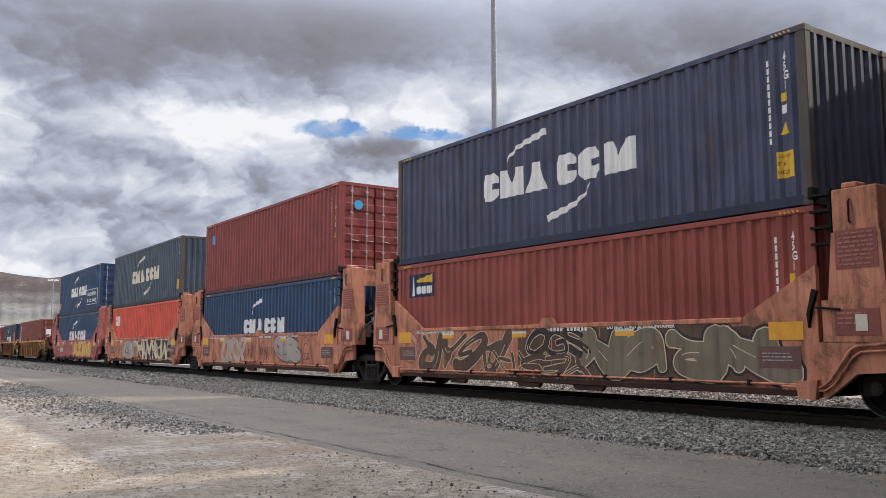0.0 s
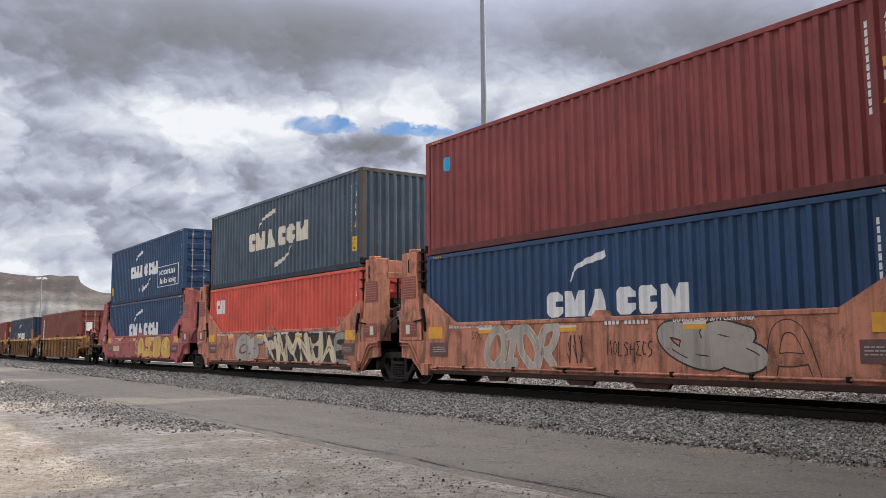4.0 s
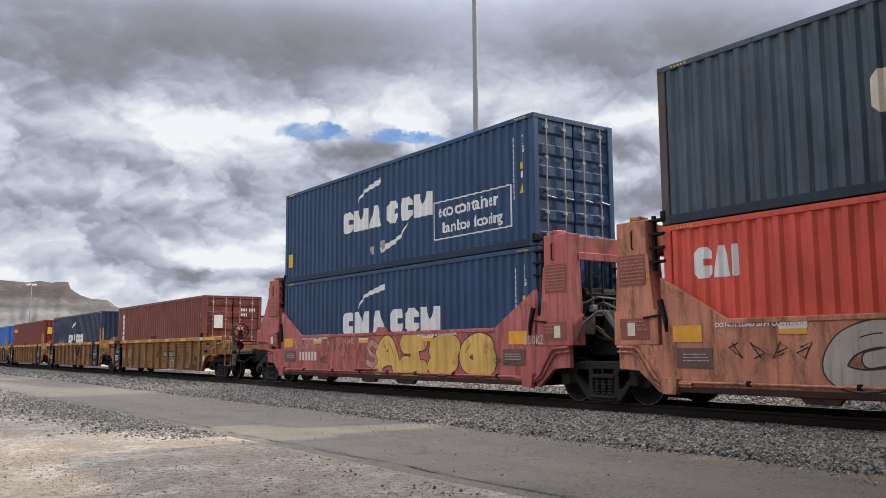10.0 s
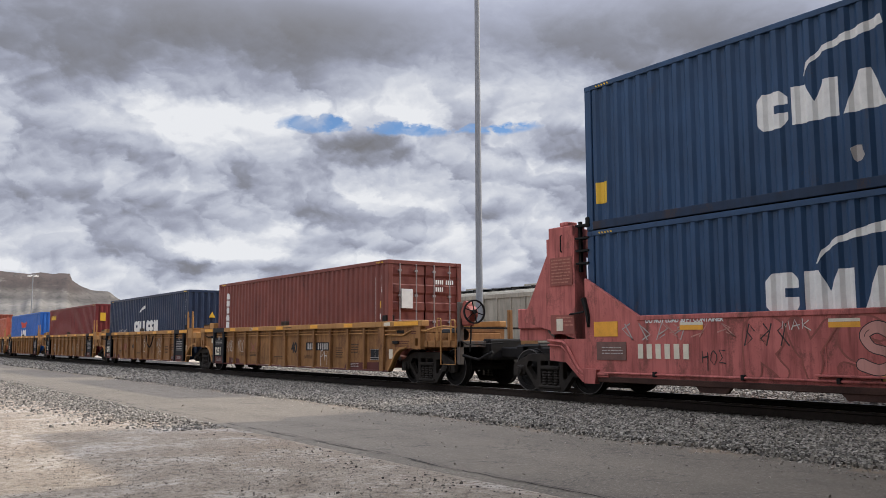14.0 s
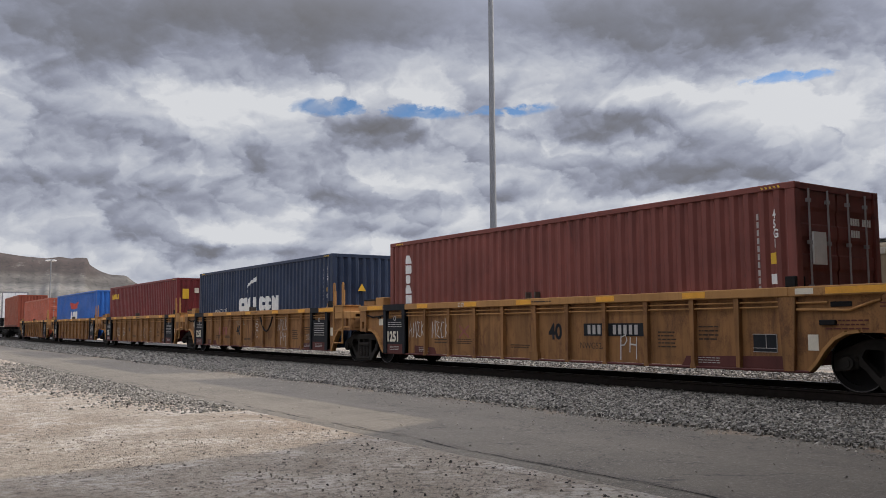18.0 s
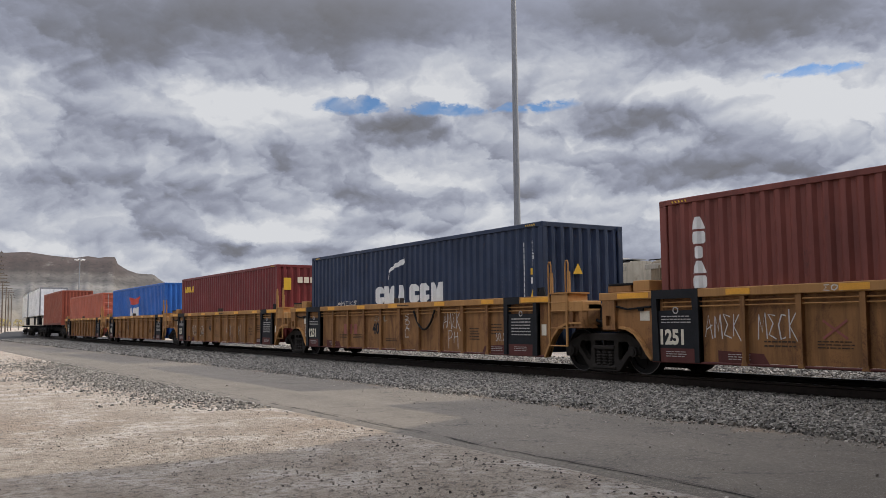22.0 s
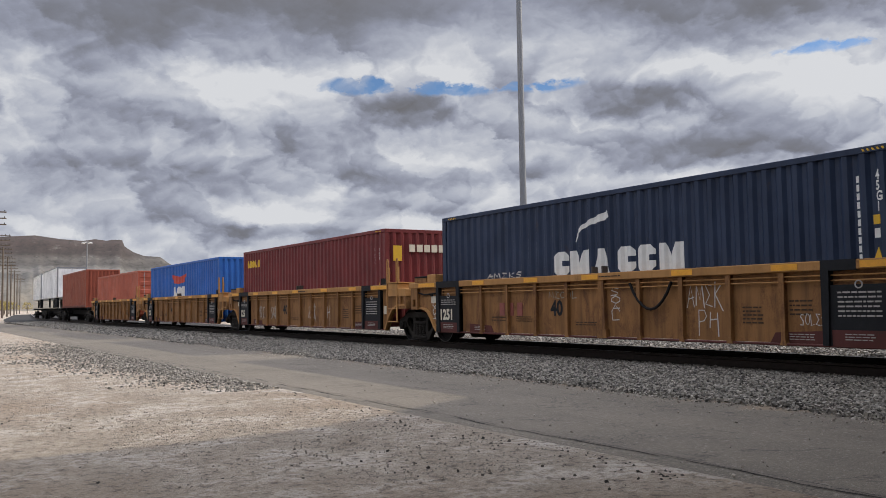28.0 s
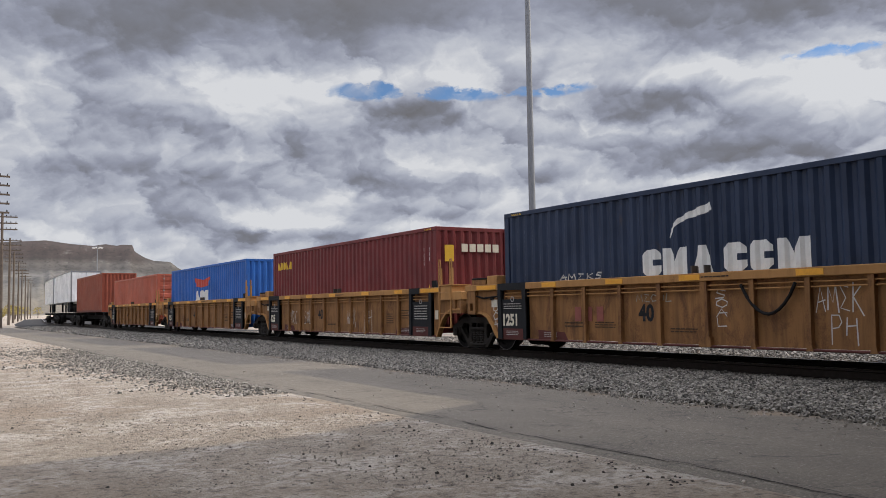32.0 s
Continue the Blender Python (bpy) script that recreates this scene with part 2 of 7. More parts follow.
def dirt_ground():
    """Compacted pale dirt with pebbles, damp grey patches and whitish salt stains."""
    mat, n, bsdf = material("dirt")
    at = n.add("ShaderNodeTexCoord").outputs["Object"]
    wide, mid, fine = n.noise(at, 0.22, 5, 0.6), n.noise(at, 1.1, 7, 0.65, 0.4), n.noise(at, 9.0, 6, 0.7)
    speck = n.noise(at, 48.0, 4, 0.75)
    base = n.mix(n.ramp(mid, [(0.3, 0.0), (0.7, 1.0)]), (0.34, 0.272, 0.203), (0.60, 0.505, 0.40))
    base = n.mix(n.ramp(wide, [(0.45, 0.0), (0.62, 0.7)]), base, (0.40, 0.30, 0.213))
    salt = n.ramp(n.math("ADD", n.math("MULTIPLY", mid, 0.6), n.math("MULTIPLY", fine, 0.4)), [(0.52, 0.0), (0.66, 0.7)])
    base = n.mix(salt, base, (0.74, 0.70, 0.64))
    base = n.mix(n.ramp(fine, [(0.35, 0.75), (0.5, 0.0)]), base, (0.12, 0.10, 0.085))
    base = n.mix(n.ramp(speck, [(0.54, 0.0), (0.68, 0.6)]), base, (0.09, 0.076, 0.062))
    base = n.mix(n.ramp(speck, [(0.30, 0.6), (0.42, 0.0)]), base, (0.60, 0.56, 0.50))
    grit = n.noise(at, 26.0, 3, 0.8)
    base = n.mix(n.ramp(grit, [(0.56, 0.0), (0.66, 0.35)]), base, (0.10, 0.083, 0.068))
    base = n.mix(n.ramp(grit, [(0.35, 0.25), (0.43, 0.0)]), base, (0.66, 0.60, 0.52))
    n.put(bsdf.inputs["Base Color"], base)
    bsdf.inputs["Roughness"].default_value = 0.95
    bsdf.inputs["Specular IOR Level"].default_value = 0.15
    bumped(n, bsdf, n.math("ADD", n.math("MULTIPLY", fine, 0.8), n.math("MULTIPLY", speck, 0.7)), 1.0, 0.07)
    return mat


def road_asphalt():
    """Old grey-brown asphalt, dusty, with lengthwise wear."""
    mat, n, bsdf = material("asphalt")
    at = n.add("ShaderNodeTexCoord").outputs["Object"]
    lane = n.noise(n.scaled(at, 1.2, 0.06, 1), 1.0, 4, 0.6)
    mid, fine, speck = n.noise(at, 0.8, 6, 0.65), n.noise(at, 14.0, 6, 0.7), n.noise(at, 90.0, 3, 0.7)
    base = n.mix(n.ramp(lane, [(0.3, 0.0), (0.7, 1.0)]), (0.140, 0.118, 0.092), (0.202, 0.171, 0.133))
    base = n.mix(n.ramp(mid, [(0.4, 0.0), (0.75, 0.6)]), base, (0.235, 0.197, 0.150))
    base = n.mix(n.ramp(speck, [(0.42, 0.0), (0.70, 0.7)]), base, (0.055, 0.05, 0.044))
    base = n.mix(n.ramp(speck, [(0.28, 0.5), (0.42, 0.0)]), base, (0.38, 0.34, 0.29))
    grit = n.noise(at, 32.0, 3, 0.8)
    base = n.mix(n.ramp(grit, [(0.55, 0.0), (0.68, 0.45)]), base, (0.070, 0.060, 0.050))
    base = n.mix(n.ramp(grit, [(0.34, 0.5), (0.44, 0.0)]), base, (0.36, 0.32, 0.265))
    crack = n.ramp(n.math("ABSOLUTE", n.math("SUBTRACT", n.noise(at, 0.55, 6, 0.62, 0.6), 0.5)), [(0.0, 0.7), (0.006, 0.0)])
    base = n.mix(crack, base, (0.045, 0.040, 0.034))
    sep = n.add("ShaderNodeSeparateXYZ")
    n.put(sep.inputs[0], at)
    spill = n.math("ADD", n.math("MULTIPLY", n.math("SUBTRACT", sep.outputs[0], 8.75), 1.1), n.math("MULTIPLY", n.math("SUBTRACT", n.noise(at, 1.6, 6, 0.65), 0.45), 2.6))
    base = n.mix(n.ramp(spill, [(0.0, 0.0), (0.35, 0.85)]), base, n.mix(fine, (0.13, 0.092, 0.06), (0.30, 0.225, 0.155)))
    n.put(bsdf.inputs["Base Color"], base)
    bsdf.inputs["Roughness"].default_value = 0.9
    bsdf.inputs["Specular IOR Level"].default_value = 0.2
    bumped(n, bsdf, n.math("ADD", fine, n.math("MULTIPLY", speck, 0.6)), 0.5, 0.012)
    return mat


def island_stone(name, low, high):
    """Crushed stone: every stone its own grey."""
    mat, n, bsdf = material(name)
    one = n.add("ShaderNodeNewGeometry").outputs["Random Per Island"]
    at = n.add("ShaderNodeTexCoord").outputs["Object"]
    f = n.math("ADD", n.math("MULTIPLY", one, 0.7), n.math("MULTIPLY", n.noise(at, 30, 4, 0.7), 0.3))
    n.put(bsdf.inputs["Base Color"], n.ramp(f, [(0.1, low), (0.6, tuple((a + b) / 2 for a, b in zip(low, high))), (0.95, high)]))
    bsdf.inputs["Roughness"].default_value = 0.9
    return mat


def far_hill():
    """Dry badland slopes with pale strata, seen through air."""
    mat, n, bsdf = material("dry_hillside")
    at = n.add("ShaderNodeTexCoord").outputs["Object"]
    sep = n.add("ShaderNodeSeparateXYZ")
    n.put(sep.inputs[0], at)
    broad = n.noise(at, 0.006, 8, 0.62, 0.4)
    gully = n.noise(n.scaled(at, 1.0, 1.0, 1.9), 0.024, 10, 0.74, 0.5)
    tuft = n.noise(at, 0.10, 5, 0.75)
    level = n.math("ADD", n.math("DIVIDE", sep.outputs[2], 176.0), n.math("MULTIPLY", n.math("SUBTRACT", broad, 0.5), 0.22))
    # pale talus low down, dark and light beds above, a brown cap on top
    base = n.ramp(level, [(0.05, (0.185, 0.155, 0.112)), (0.30, (0.165, 0.147, 0.118)), (0.42, (0.105, 0.095, 0.082)), (0.50, (0.175, 0.158, 0.134)),
                          (0.62, (0.080, 0.070, 0.061)), (0.72, (0.115, 0.100, 0.085)), (0.80, (0.062, 0.048, 0.042)), (0.97, (0.074, 0.054, 0.046))])
    base = n.mix(n.ramp(gully, [(0.50, 0.0), (0.62, 0.55)]), base, (0.040, 0.036, 0.031))
    base = n.mix(n.ramp(gully, [(0.30, 0.65), (0.43, 0.0)]), base, (0.215, 0.196, 0.165))
    base = n.mix(n.ramp(tuft, [(0.52, 0.0), (0.68, 0.7)]), base, (0.030, 0.030, 0.024))
    n.put(bsdf.inputs["Base Color"], base)
    bsdf.inputs["Roughness"].default_value = 1.0
    return mat


M = {
    "pink": paint("faded_salmon_paint", (0.480, 0.188, 0.108), 0.65, 0.60, 1.0, (0.150, 0.070, 0.042), 0.02),
    "rose": paint("faded_rose_paint", (0.395, 0.106, 0.090), 0.65, 0.46, 1.0, (0.155, 0.060, 0.048), 0.02),
    "panel_red": plain("warning_panel_red", (0.225, 0.062, 0.045), 0.65, 0, 0.3, 3.0),
    "print_tan": plain("faded_tan_print", (0.36, 0.15, 0.105), 0.7, 0, 0.2),
    "notice": plain("brown_black_notice", (0.13, 0.062, 0.048), 0.65, 0, 0.3),
    "ochre": paint("ochre_yellow_paint", (0.236, 0.112, 0.038), 0.65, 0.55, 0.75, (0.11, 0.048, 0.022)),
    "ochre_light": paint("ochre_chord_paint", (0.347, 0.176, 0.059), 0.65, 0.25, 0.35, (0.16, 0.075, 0.03)),
    "white_scrawl": plain("thin_white_spray", (0.50, 0.47, 0.42), 0.7, 0, 0.25, 9.0),
    "faded_print": plain("faded_black_stencil", (0.055, 0.035, 0.022), 0.7, 0, 0.4, 9.0),
    "rusty_post": paint("rusty_container_post", (0.075, 0.062, 0.052), 0.6, 0.5, 0.5, (0.10, 0.05, 0.03)),
    "dark_edge": plain("dark_brown_bottom_paint", (0.045, 0.022, 0.016), 0.8, 0, 0.5, 3.0),
    "clod": island_stone("dark_clods", (0.030, 0.025, 0.020), (0.12, 0.098, 0.078)),
    "hose": plain("dusty_rubber_hose", (0.10, 0.083, 0.068), 0.8, 0, 0.3),
    "truck": plain("brown_truck_iron", (0.021, 0.017, 0.0135), 0.8, 0.0, 0.4),
    "amber": plain("amber_reflector", (0.68, 0.31, 0.02), 0.45),
    "black_paint": plain("black_panel_paint", (0.012, 0.0125, 0.014), 0.7, 0, 0.4, 5.0),
    "maroon_edge": paint("maroon_lower_edge", (0.085, 0.025, 0.02), 0.7, 0.3, 0.3, (0.05, 0.03, 0.02)),
    "iron": plain("dark_grimy_iron", (0.011, 0.010, 0.0095), 0.85, 0.0, 0.4),
    "rail": plain("rusty_rail_steel", (0.035, 0.026, 0.021), 0.6, 0.5, 0.4, 12.0),
    "rail_head": plain("polished_rail_head", (0.45, 0.44, 0.43), 0.35, 1.0, 0.15),
    "wheel_rim": plain("worn_rim_steel", (0.11, 0.10, 0.095), 0.5, 0.5, 0.3),
    "wheel_tread": plain("worn_wheel_steel", (0.012, 0.0105, 0.0095), 0.8, 0.0, 0.3),
    "tie": plain("creosoted_tie", (0.05, 0.038, 0.03), 0.95, 0.0, 0.4, 8.0),
    "navy": paint("navy_container_paint", (0.013, 0.025, 0.056), 0.40, 0.14, 0.35, (0.06, 0.045, 0.045), 0.01),
    "slate": paint("slate_blue_container_paint", (0.049, 0.056, 0.092), 0.40, 0.34, 0.8, (0.075, 0.06, 0.055), 0.012),
    "teal": paint("grey_blue_container_paint", (0.050, 0.075, 0.098), 0.40, 0.36, 0.85, (0.085, 0.075, 0.07), 0.012),
    "blue": paint("blue_container_paint", (0.020, 0.051, 0.107), 0.40, 0.12, 0.4, (0.05, 0.05, 0.07)),
    "royal": paint("royal_blue_container_paint", (0.022, 0.105, 0.363), 0.40, 0.1, 0.3, (0.05, 0.06, 0.10)),
    "maroon": paint("maroon_container_paint", (0.204, 0.044, 0.038), 0.40, 0.14, 0.4, (0.075, 0.03, 0.025)),
    "brick": paint("brick_red_container_paint", (0.238, 0.057, 0.042), 0.40, 0.14, 0.4, (0.085, 0.035, 0.03)),
    "oxide": paint("brown_red_container_paint", (0.163, 0.046, 0.034), 0.45, 0.16, 0.5, (0.07, 0.03, 0.025)),
    "scarlet": paint("faded_scarlet_container_paint", (0.555, 0.082, 0.051), 0.40, 0.12, 0.4, (0.16, 0.04, 0.03)),
    "wine": paint("wine_red_container_paint", (0.142, 0.024, 0.024), 0.40, 0.12, 0.4, (0.07, 0.03, 0.025)),
    "salmon": paint("salmon_container_paint", (0.391, 0.103, 0.063), 0.40, 0.15, 0.4, (0.13, 0.05, 0.04)),
    "rust_red": paint("red_oxide_container_paint", (0.25, 0.062, 0.036), 0.40, 0.15, 0.4, (0.10, 0.04, 0.03)),
    "white_panel": paint("white_trailer_paint", (0.80, 0.80, 0.79), 0.45, 0.08, 0.25, (0.4, 0.38, 0.35)),
    "white_mark": plain("white_marking_paint", (0.66, 0.65, 0.61), 0.6, 0, 0.12),
    "cream_mark": plain("cream_marking_paint", (0.60, 0.54, 0.42), 0.6, 0, 0.15),
    "grey_mark": plain("worn_grey_marking", (0.36, 0.33, 0.30), 0.7, 0, 0.2),
    "yellow_mark": plain("yellow_sticker", (0.62, 0.37, 0.02), 0.5, 0, 0.1),
    "cyan_mark": plain("cyan_sticker", (0.03, 0.30, 0.52), 0.5, 0, 0.1),
    "red_mark": plain("red_marking_paint", (0.48, 0.05, 0.03), 0.5, 0, 0.1),
    "steel": plain("galvanised_steel", (0.30, 0.31, 0.32), 0.45, 0.7, 0.15),
    "mast_steel": plain("dull_mast_steel", (0.21, 0.218, 0.23), 0.6, 0.2, 0.15),
    "bar_steel": plain("dull_lock_rod_steel", (0.30, 0.27, 0.26), 0.5, 0.3, 0.2),
    "gasket": plain("black_rubber", (0.015, 0.015, 0.016), 0.7),
    "spray_cream": paint("cream_spray_paint", (0.58, 0.47, 0.31), 0.65, 0.30, 0.7, (0.20, 0.085, 0.052)),
    "spray_dark": paint("dark_spray_paint", (0.032, 0.027, 0.025), 0.65, 0.42, 0.7, (0.20, 0.085, 0.052)),
    "spray_grey": paint("grey_spray_paint", (0.27, 0.26, 0.21), 0.65, 0.30, 0.7, (0.20, 0.085, 0.052)),
    "spray_olive": paint("olive_spray_paint", (0.175, 0.143, 0.098), 0.65, 0.30, 0.7, (0.20, 0.085, 0.052)),
    "spray_soot": paint("sooty_spray_paint", (0.088, 0.055, 0.038), 0.65, 0.42, 0.7, (0.20, 0.085, 0.052)),
    "spray_silver": paint("silver_spray_paint", (0.36, 0.31, 0.26), 0.65, 0.30, 0.7, (0.20, 0.085, 0.052)),
    "spray_rose": paint("pale_rose_spray_paint", (0.46, 0.23, 0.19), 0.65, 0.30, 0.7, (0.20, 0.085, 0.052)),
    "spray_yellow": paint("yellow_spray_paint", (0.62, 0.375, 0.095), 0.65, 0.30, 0.7, (0.20, 0.085, 0.052)),
    "dirt": dirt_ground(),
    "asphalt": road_asphalt(),
    "ballast": island_stone("crushed_grey_stone", (0.020, 0.017, 0.014), (0.44, 0.395, 0.33)),
    "ballast_bed": plain("ballast_bed", (0.036, 0.033, 0.031), 0.95, 0, 0.45, 14.0),
    "pebble": island_stone("dirt_pebbles", (0.15, 0.125, 0.10), (0.46, 0.40, 0.33)),
    "crack": plain("open_asphalt_joint", (0.022, 0.019, 0.017), 0.95),
    "hill": far_hill(),
    "grass": plain("dry_yellow_grass", (0.40, 0.29, 0.10), 0.95, 0, 0.4, 0.2),
    "bush": plain("yellow_autumn_leaves", (0.34, 0.27, 0.09), 0.9, 0, 0.4, 1.5),
    "wood": plain("weathered_pole_wood", (0.120, 0.092, 0.070), 0.9, 0, 0.35, 5.0),
    "concrete": plain("grey_concrete", (0.34, 0.33, 0.31), 0.9, 0, 0.2, 0.8),
    "hopper": paint("tan_hopper_paint", (0.180, 0.138, 0.088), 0.7, 0.25, 0.8, (0.10, 0.07, 0.045)),
    "hopper_pale": paint("pale_hopper_paint", (0.31, 0.28, 0.225), 0.65, 0.2, 0.6, (0.2, 0.16, 0.12)),
    "lamp_glass": plain("lamp_lens", (0.7, 0.7, 0.68), 0.3),
}

# grimy bottom rail paints, darkened to put in the shadow line between stacked boxes
for key, tone in (("navy", (0.010, 0.017, 0.034)), ("slate", (0.022, 0.030, 0.055)), ("teal", (0.018, 0.030, 0.042)), ("blue", (0.010, 0.024, 0.052)), ("royal", (0.012, 0.05, 0.17)),
                  ("maroon", (0.110, 0.028, 0.025)), ("brick", (0.120, 0.032, 0.026)), ("oxide", (0.085, 0.022, 0.018)), ("scarlet", (0.270, 0.045, 0.030)), ("wine", (0.075, 0.015, 0.015)),
                  ("salmon", (0.19, 0.052, 0.034)), ("rust_red", (0.13, 0.034, 0.022))):
    M[key + "_rail"] = paint(key + "_rail_shade_paint", tone, 0.6, 0.42, 0.6, (0.05, 0.033, 0.027))


# ---- building helpers ----
class Shape:
    """Collects boxes, prisms and tubes into one mesh."""

    def __init__(self):
        self.v, self.f = [], []

    def add(self, verts, faces):
        k = len(self.v)
        self.v.extend(verts)
        self.f.extend([tuple(i + k for i in f) for f in faces])
        return self

    def box(self, x0, x1, y0, y1, z0, z1, c=0.0):
        """A box; c chamfers its upright edges' corners all round."""
        x0, x1, y0, y1, z0, z1 = min(x0, x1), max(x0, x1), min(y0, y1), max(y0, y1), min(z0, z1), max(z0, z1)
        if c <= 0:
            vs = [(x, y, z) for z in (z0, z1) for x, y in ((x0, y0), (x1, y0), (x1, y1), (x0, y1))]
            return self.add(vs, [(3, 2, 1, 0), (4, 5, 6, 7), (0, 1, 5, 4), (1, 2, 6, 5), (2, 3, 7, 6), (3, 0, 4, 7)])
        rings = []
        for z, d in ((z0, c), (z0 + c, 0), (z1 - c, 0), (z1, c)):
            rings.append([(x0 + d, y0 + c, z), (x0 + c, y0 + d, z), (x1 - c, y0 + d, z), (x1 - d, y0 + c, z),
                          (x1 - d, y1 - c, z), (x1 - c, y1 - d, z), (x0 + c, y1 - d, z), (x0 + d, y1 - c, z)])
        vs = [p for r in rings for p in r]
        fs = [tuple(range(7, -1, -1)), tuple(range(24, 32))]
        for k in range(3):
            for i in range(8):
                j = (i + 1) % 8
                fs.append((k * 8 + i, k * 8 + j, k * 8 + 8 + j, k * 8 + 8 + i))
        return self.add(vs, fs)

    def prism(self, outline, x0, x1):
        """A plate with a (y, z) outline from x0 to x1."""
        m = len(outline)
        vs = [(x0, y, z) for y, z in outline] + [(x1, y, z) for y, z in outline]
        fs = [tuple(range(m)), tuple(range(2 * m - 1, m - 1, -1))]
        fs += [(i, (i + 1) % m, m + (i + 1) % m, m + i)[::-1] for i in range(m)]
        return self.add(vs, fs)

    def tube(self, path, r, n=8, caps=True):
        """A round bar along points."""
        pts = [Vector(p) for p in path]
        rad = r if isinstance(r, (list, tuple)) else [r] * len(pts)
        k = len(self.v)
        for i, p in enumerate(pts):
            d = (pts[min(i + 1, len(pts) - 1)] - pts[max(i - 1, 0)]).normalized()
            a = d.orthogonal().normalized() if abs(d.z) > 0.9 else d.cross(Vector((0, 0, 1))).normalized()
            b = d.cross(a)
            for j in range(n):
                w = 2 * math.pi * j / n
                self.v.append(tuple(p + (a * math.cos(w) + b * math.sin(w)) * rad[i]))
        for i in range(len(pts) - 1):
            for j in range(n):
                q = (j + 1) % n
                self.f.append((k + i * n + j, k + i * n + q, k + (i + 1) * n + q, k + (i + 1) * n + j))
        if caps:
            self.f.append(tuple(k + j for j in range(n - 1, -1, -1)))
            self.f.append(tuple(k + (len(pts) - 1) * n + j for j in range(n)))
        return self

    def disc(self, x0, x1, y, z, r, n=20, inner=0.0):
        """A wheel-like disc whose axis runs along x."""
        ring = [(math.cos(2 * math.pi * i / n), math.sin(2 * math.pi * i / n)) for i in range(n)]
        if inner <= 0:
            return self.prism([(y + r * c, z + r * s) for c, s in ring], x0, x1)
        k = len(self.v)
        for x in (x0, x1):
            for q in (r, inner):
                self.v.extend([(x, y + q * c, z + q * s) for c, s in ring])
        for i in range(n):
            j = (i + 1) % n
            for a, b in ((0, 1), (1, 3), (3, 2), (2, 0)):
                self.f.append((k + a * n + i, k + b * n + i, k + b * n + j, k + a * n + j))
        return self


def part(name, shape, material, parent=None, label="", at=None, fix=True):
    """Links a Shape as one mesh object under a thing or part."""
    mesh = bpy.data.meshes.new(name)
    mesh.from_pydata(shape.v, [], shape.f)
    if fix:
        bm = bmesh.new()
        bm.from_mesh(mesh)
        bmesh.ops.recalc_face_normals(bm, faces=bm.faces)
        bm.to_mesh(mesh)
        bm.free()
    mesh.materials.append(material)
    ob = new(name, mesh)
    if parent:
        ob.parent = parent
    if at:
        ob.location = at
    if label:
        ob["label"] = label
    return ob


def thing(name, label, category, group="", kind=""):
    return tagged(new(name), label, category, group, kind)


def words(name, text, size, material, parent, m, label="", squeeze=1.0, depth=0.0, bold=0.0):
    """Lettering as a thin mesh; m places it, x along the line and y up."""
    data = bpy.data.curves.new(name, "FONT")
    data.body, data.size, data.extrude, data.resolution_u, data.offset = text, size, depth, 3, bold
    tmp = bpy.data.objects.new(name, data)
    scene.collection.objects.link(tmp)
    mesh = bpy.data.meshes.new_from_object(tmp.evaluated_get(bpy.context.evaluated_depsgraph_get()))
    bpy.data.objects.remove(tmp)
    mesh.transform(m @ Matrix.Diagonal((squeeze, 1, 1, 1)))
    mesh.materials.clear()
    mesh.materials.append(material)
    ob = new(name, mesh)
    ob.parent = parent
    if label:
        ob["label"] = label
    return ob


def on_side(x, y, z):
    """Writing on a wall that faces the road: it reads towards the train's front."""
    return Matrix(((0, 0, -1, x), (-1, 0, 0, y), (0, 1, 0, z), (0, 0, 0, 1)))


# ---- the train's way: straight past the road, then a gentle bend far off ----
TRACK_X, RAIL_Z, BEND_FROM, BEND_R, BEND_TO = 13.2, 0.40, 66.0, 620.0, radians(6.5)


def track_pose(u, z=RAIL_Z, side=0.0):
    turn = min(max((u - BEND_FROM) / BEND_R, 0.0), BEND_TO)
    rest = max(u - BEND_FROM - BEND_TO * BEND_R, 0.0)
    if u <= BEND_FROM:
        x, y = TRACK_X, u
    else:
        x = TRACK_X + BEND_R * (1 - math.cos(turn)) + rest * math.sin(turn)
        y = BEND_FROM + BEND_R * math.sin(turn) + rest * math.cos(turn)
    return Matrix.Translation((x + side * math.cos(turn), y - side * math.sin(turn), z)) @ Matrix.Rotation(-turn, 4, "Z")


RIDERS = []   # thing, its place along the train, its height
WHEELS = []   # wheelset and its place on its car


def ride(ob, u, z=RAIL_Z):
    RIDERS.append((ob, u, z))
    ob.matrix_world = track_pose(u - TRAVEL[0][1], z)
    return ob


# ---- ground, road, track ----
def sheet(name, xs, ys, height, material, label, kind="structure", category=""):
    verts = [(x, y, height(x, y)) for y in ys for x in xs]
    w = len(xs)
    faces = [(j * w + i, j * w + i + 1, (j + 1) * w + i + 1, (j + 1) * w + i) for j in range(len(ys) - 1) for i in range(w - 1)]
    mesh = bpy.data.meshes.new(name)
    mesh.from_pydata(verts, [], faces)
    mesh.materials.append(material)
    for p in mesh.polygons:
        p.use_smooth = True
    return tagged(new(name, mesh), label, category, kind=kind)


def spread(a, b, n, power=1.0):
    return [a + (b - a) * (i / n) ** power for i in range(n + 1)]


def rough(x, y, scale, size):
    return noise.noise(Vector((x * scale, y * scale, 3.7))) * size


def ground_height(x, y):
    z = -0.006
    if abs(x) < 30 and -20 < y < 60:
        z += (rough(x, y, 0.5, 0.02) + rough(x, y, 2.2, 0.010)) * max(0.15, min(1, (5.6 - x) / 2))
        z -= 0.07 * max(0, min(1, (x - 5.25) / 0.25))
    return z


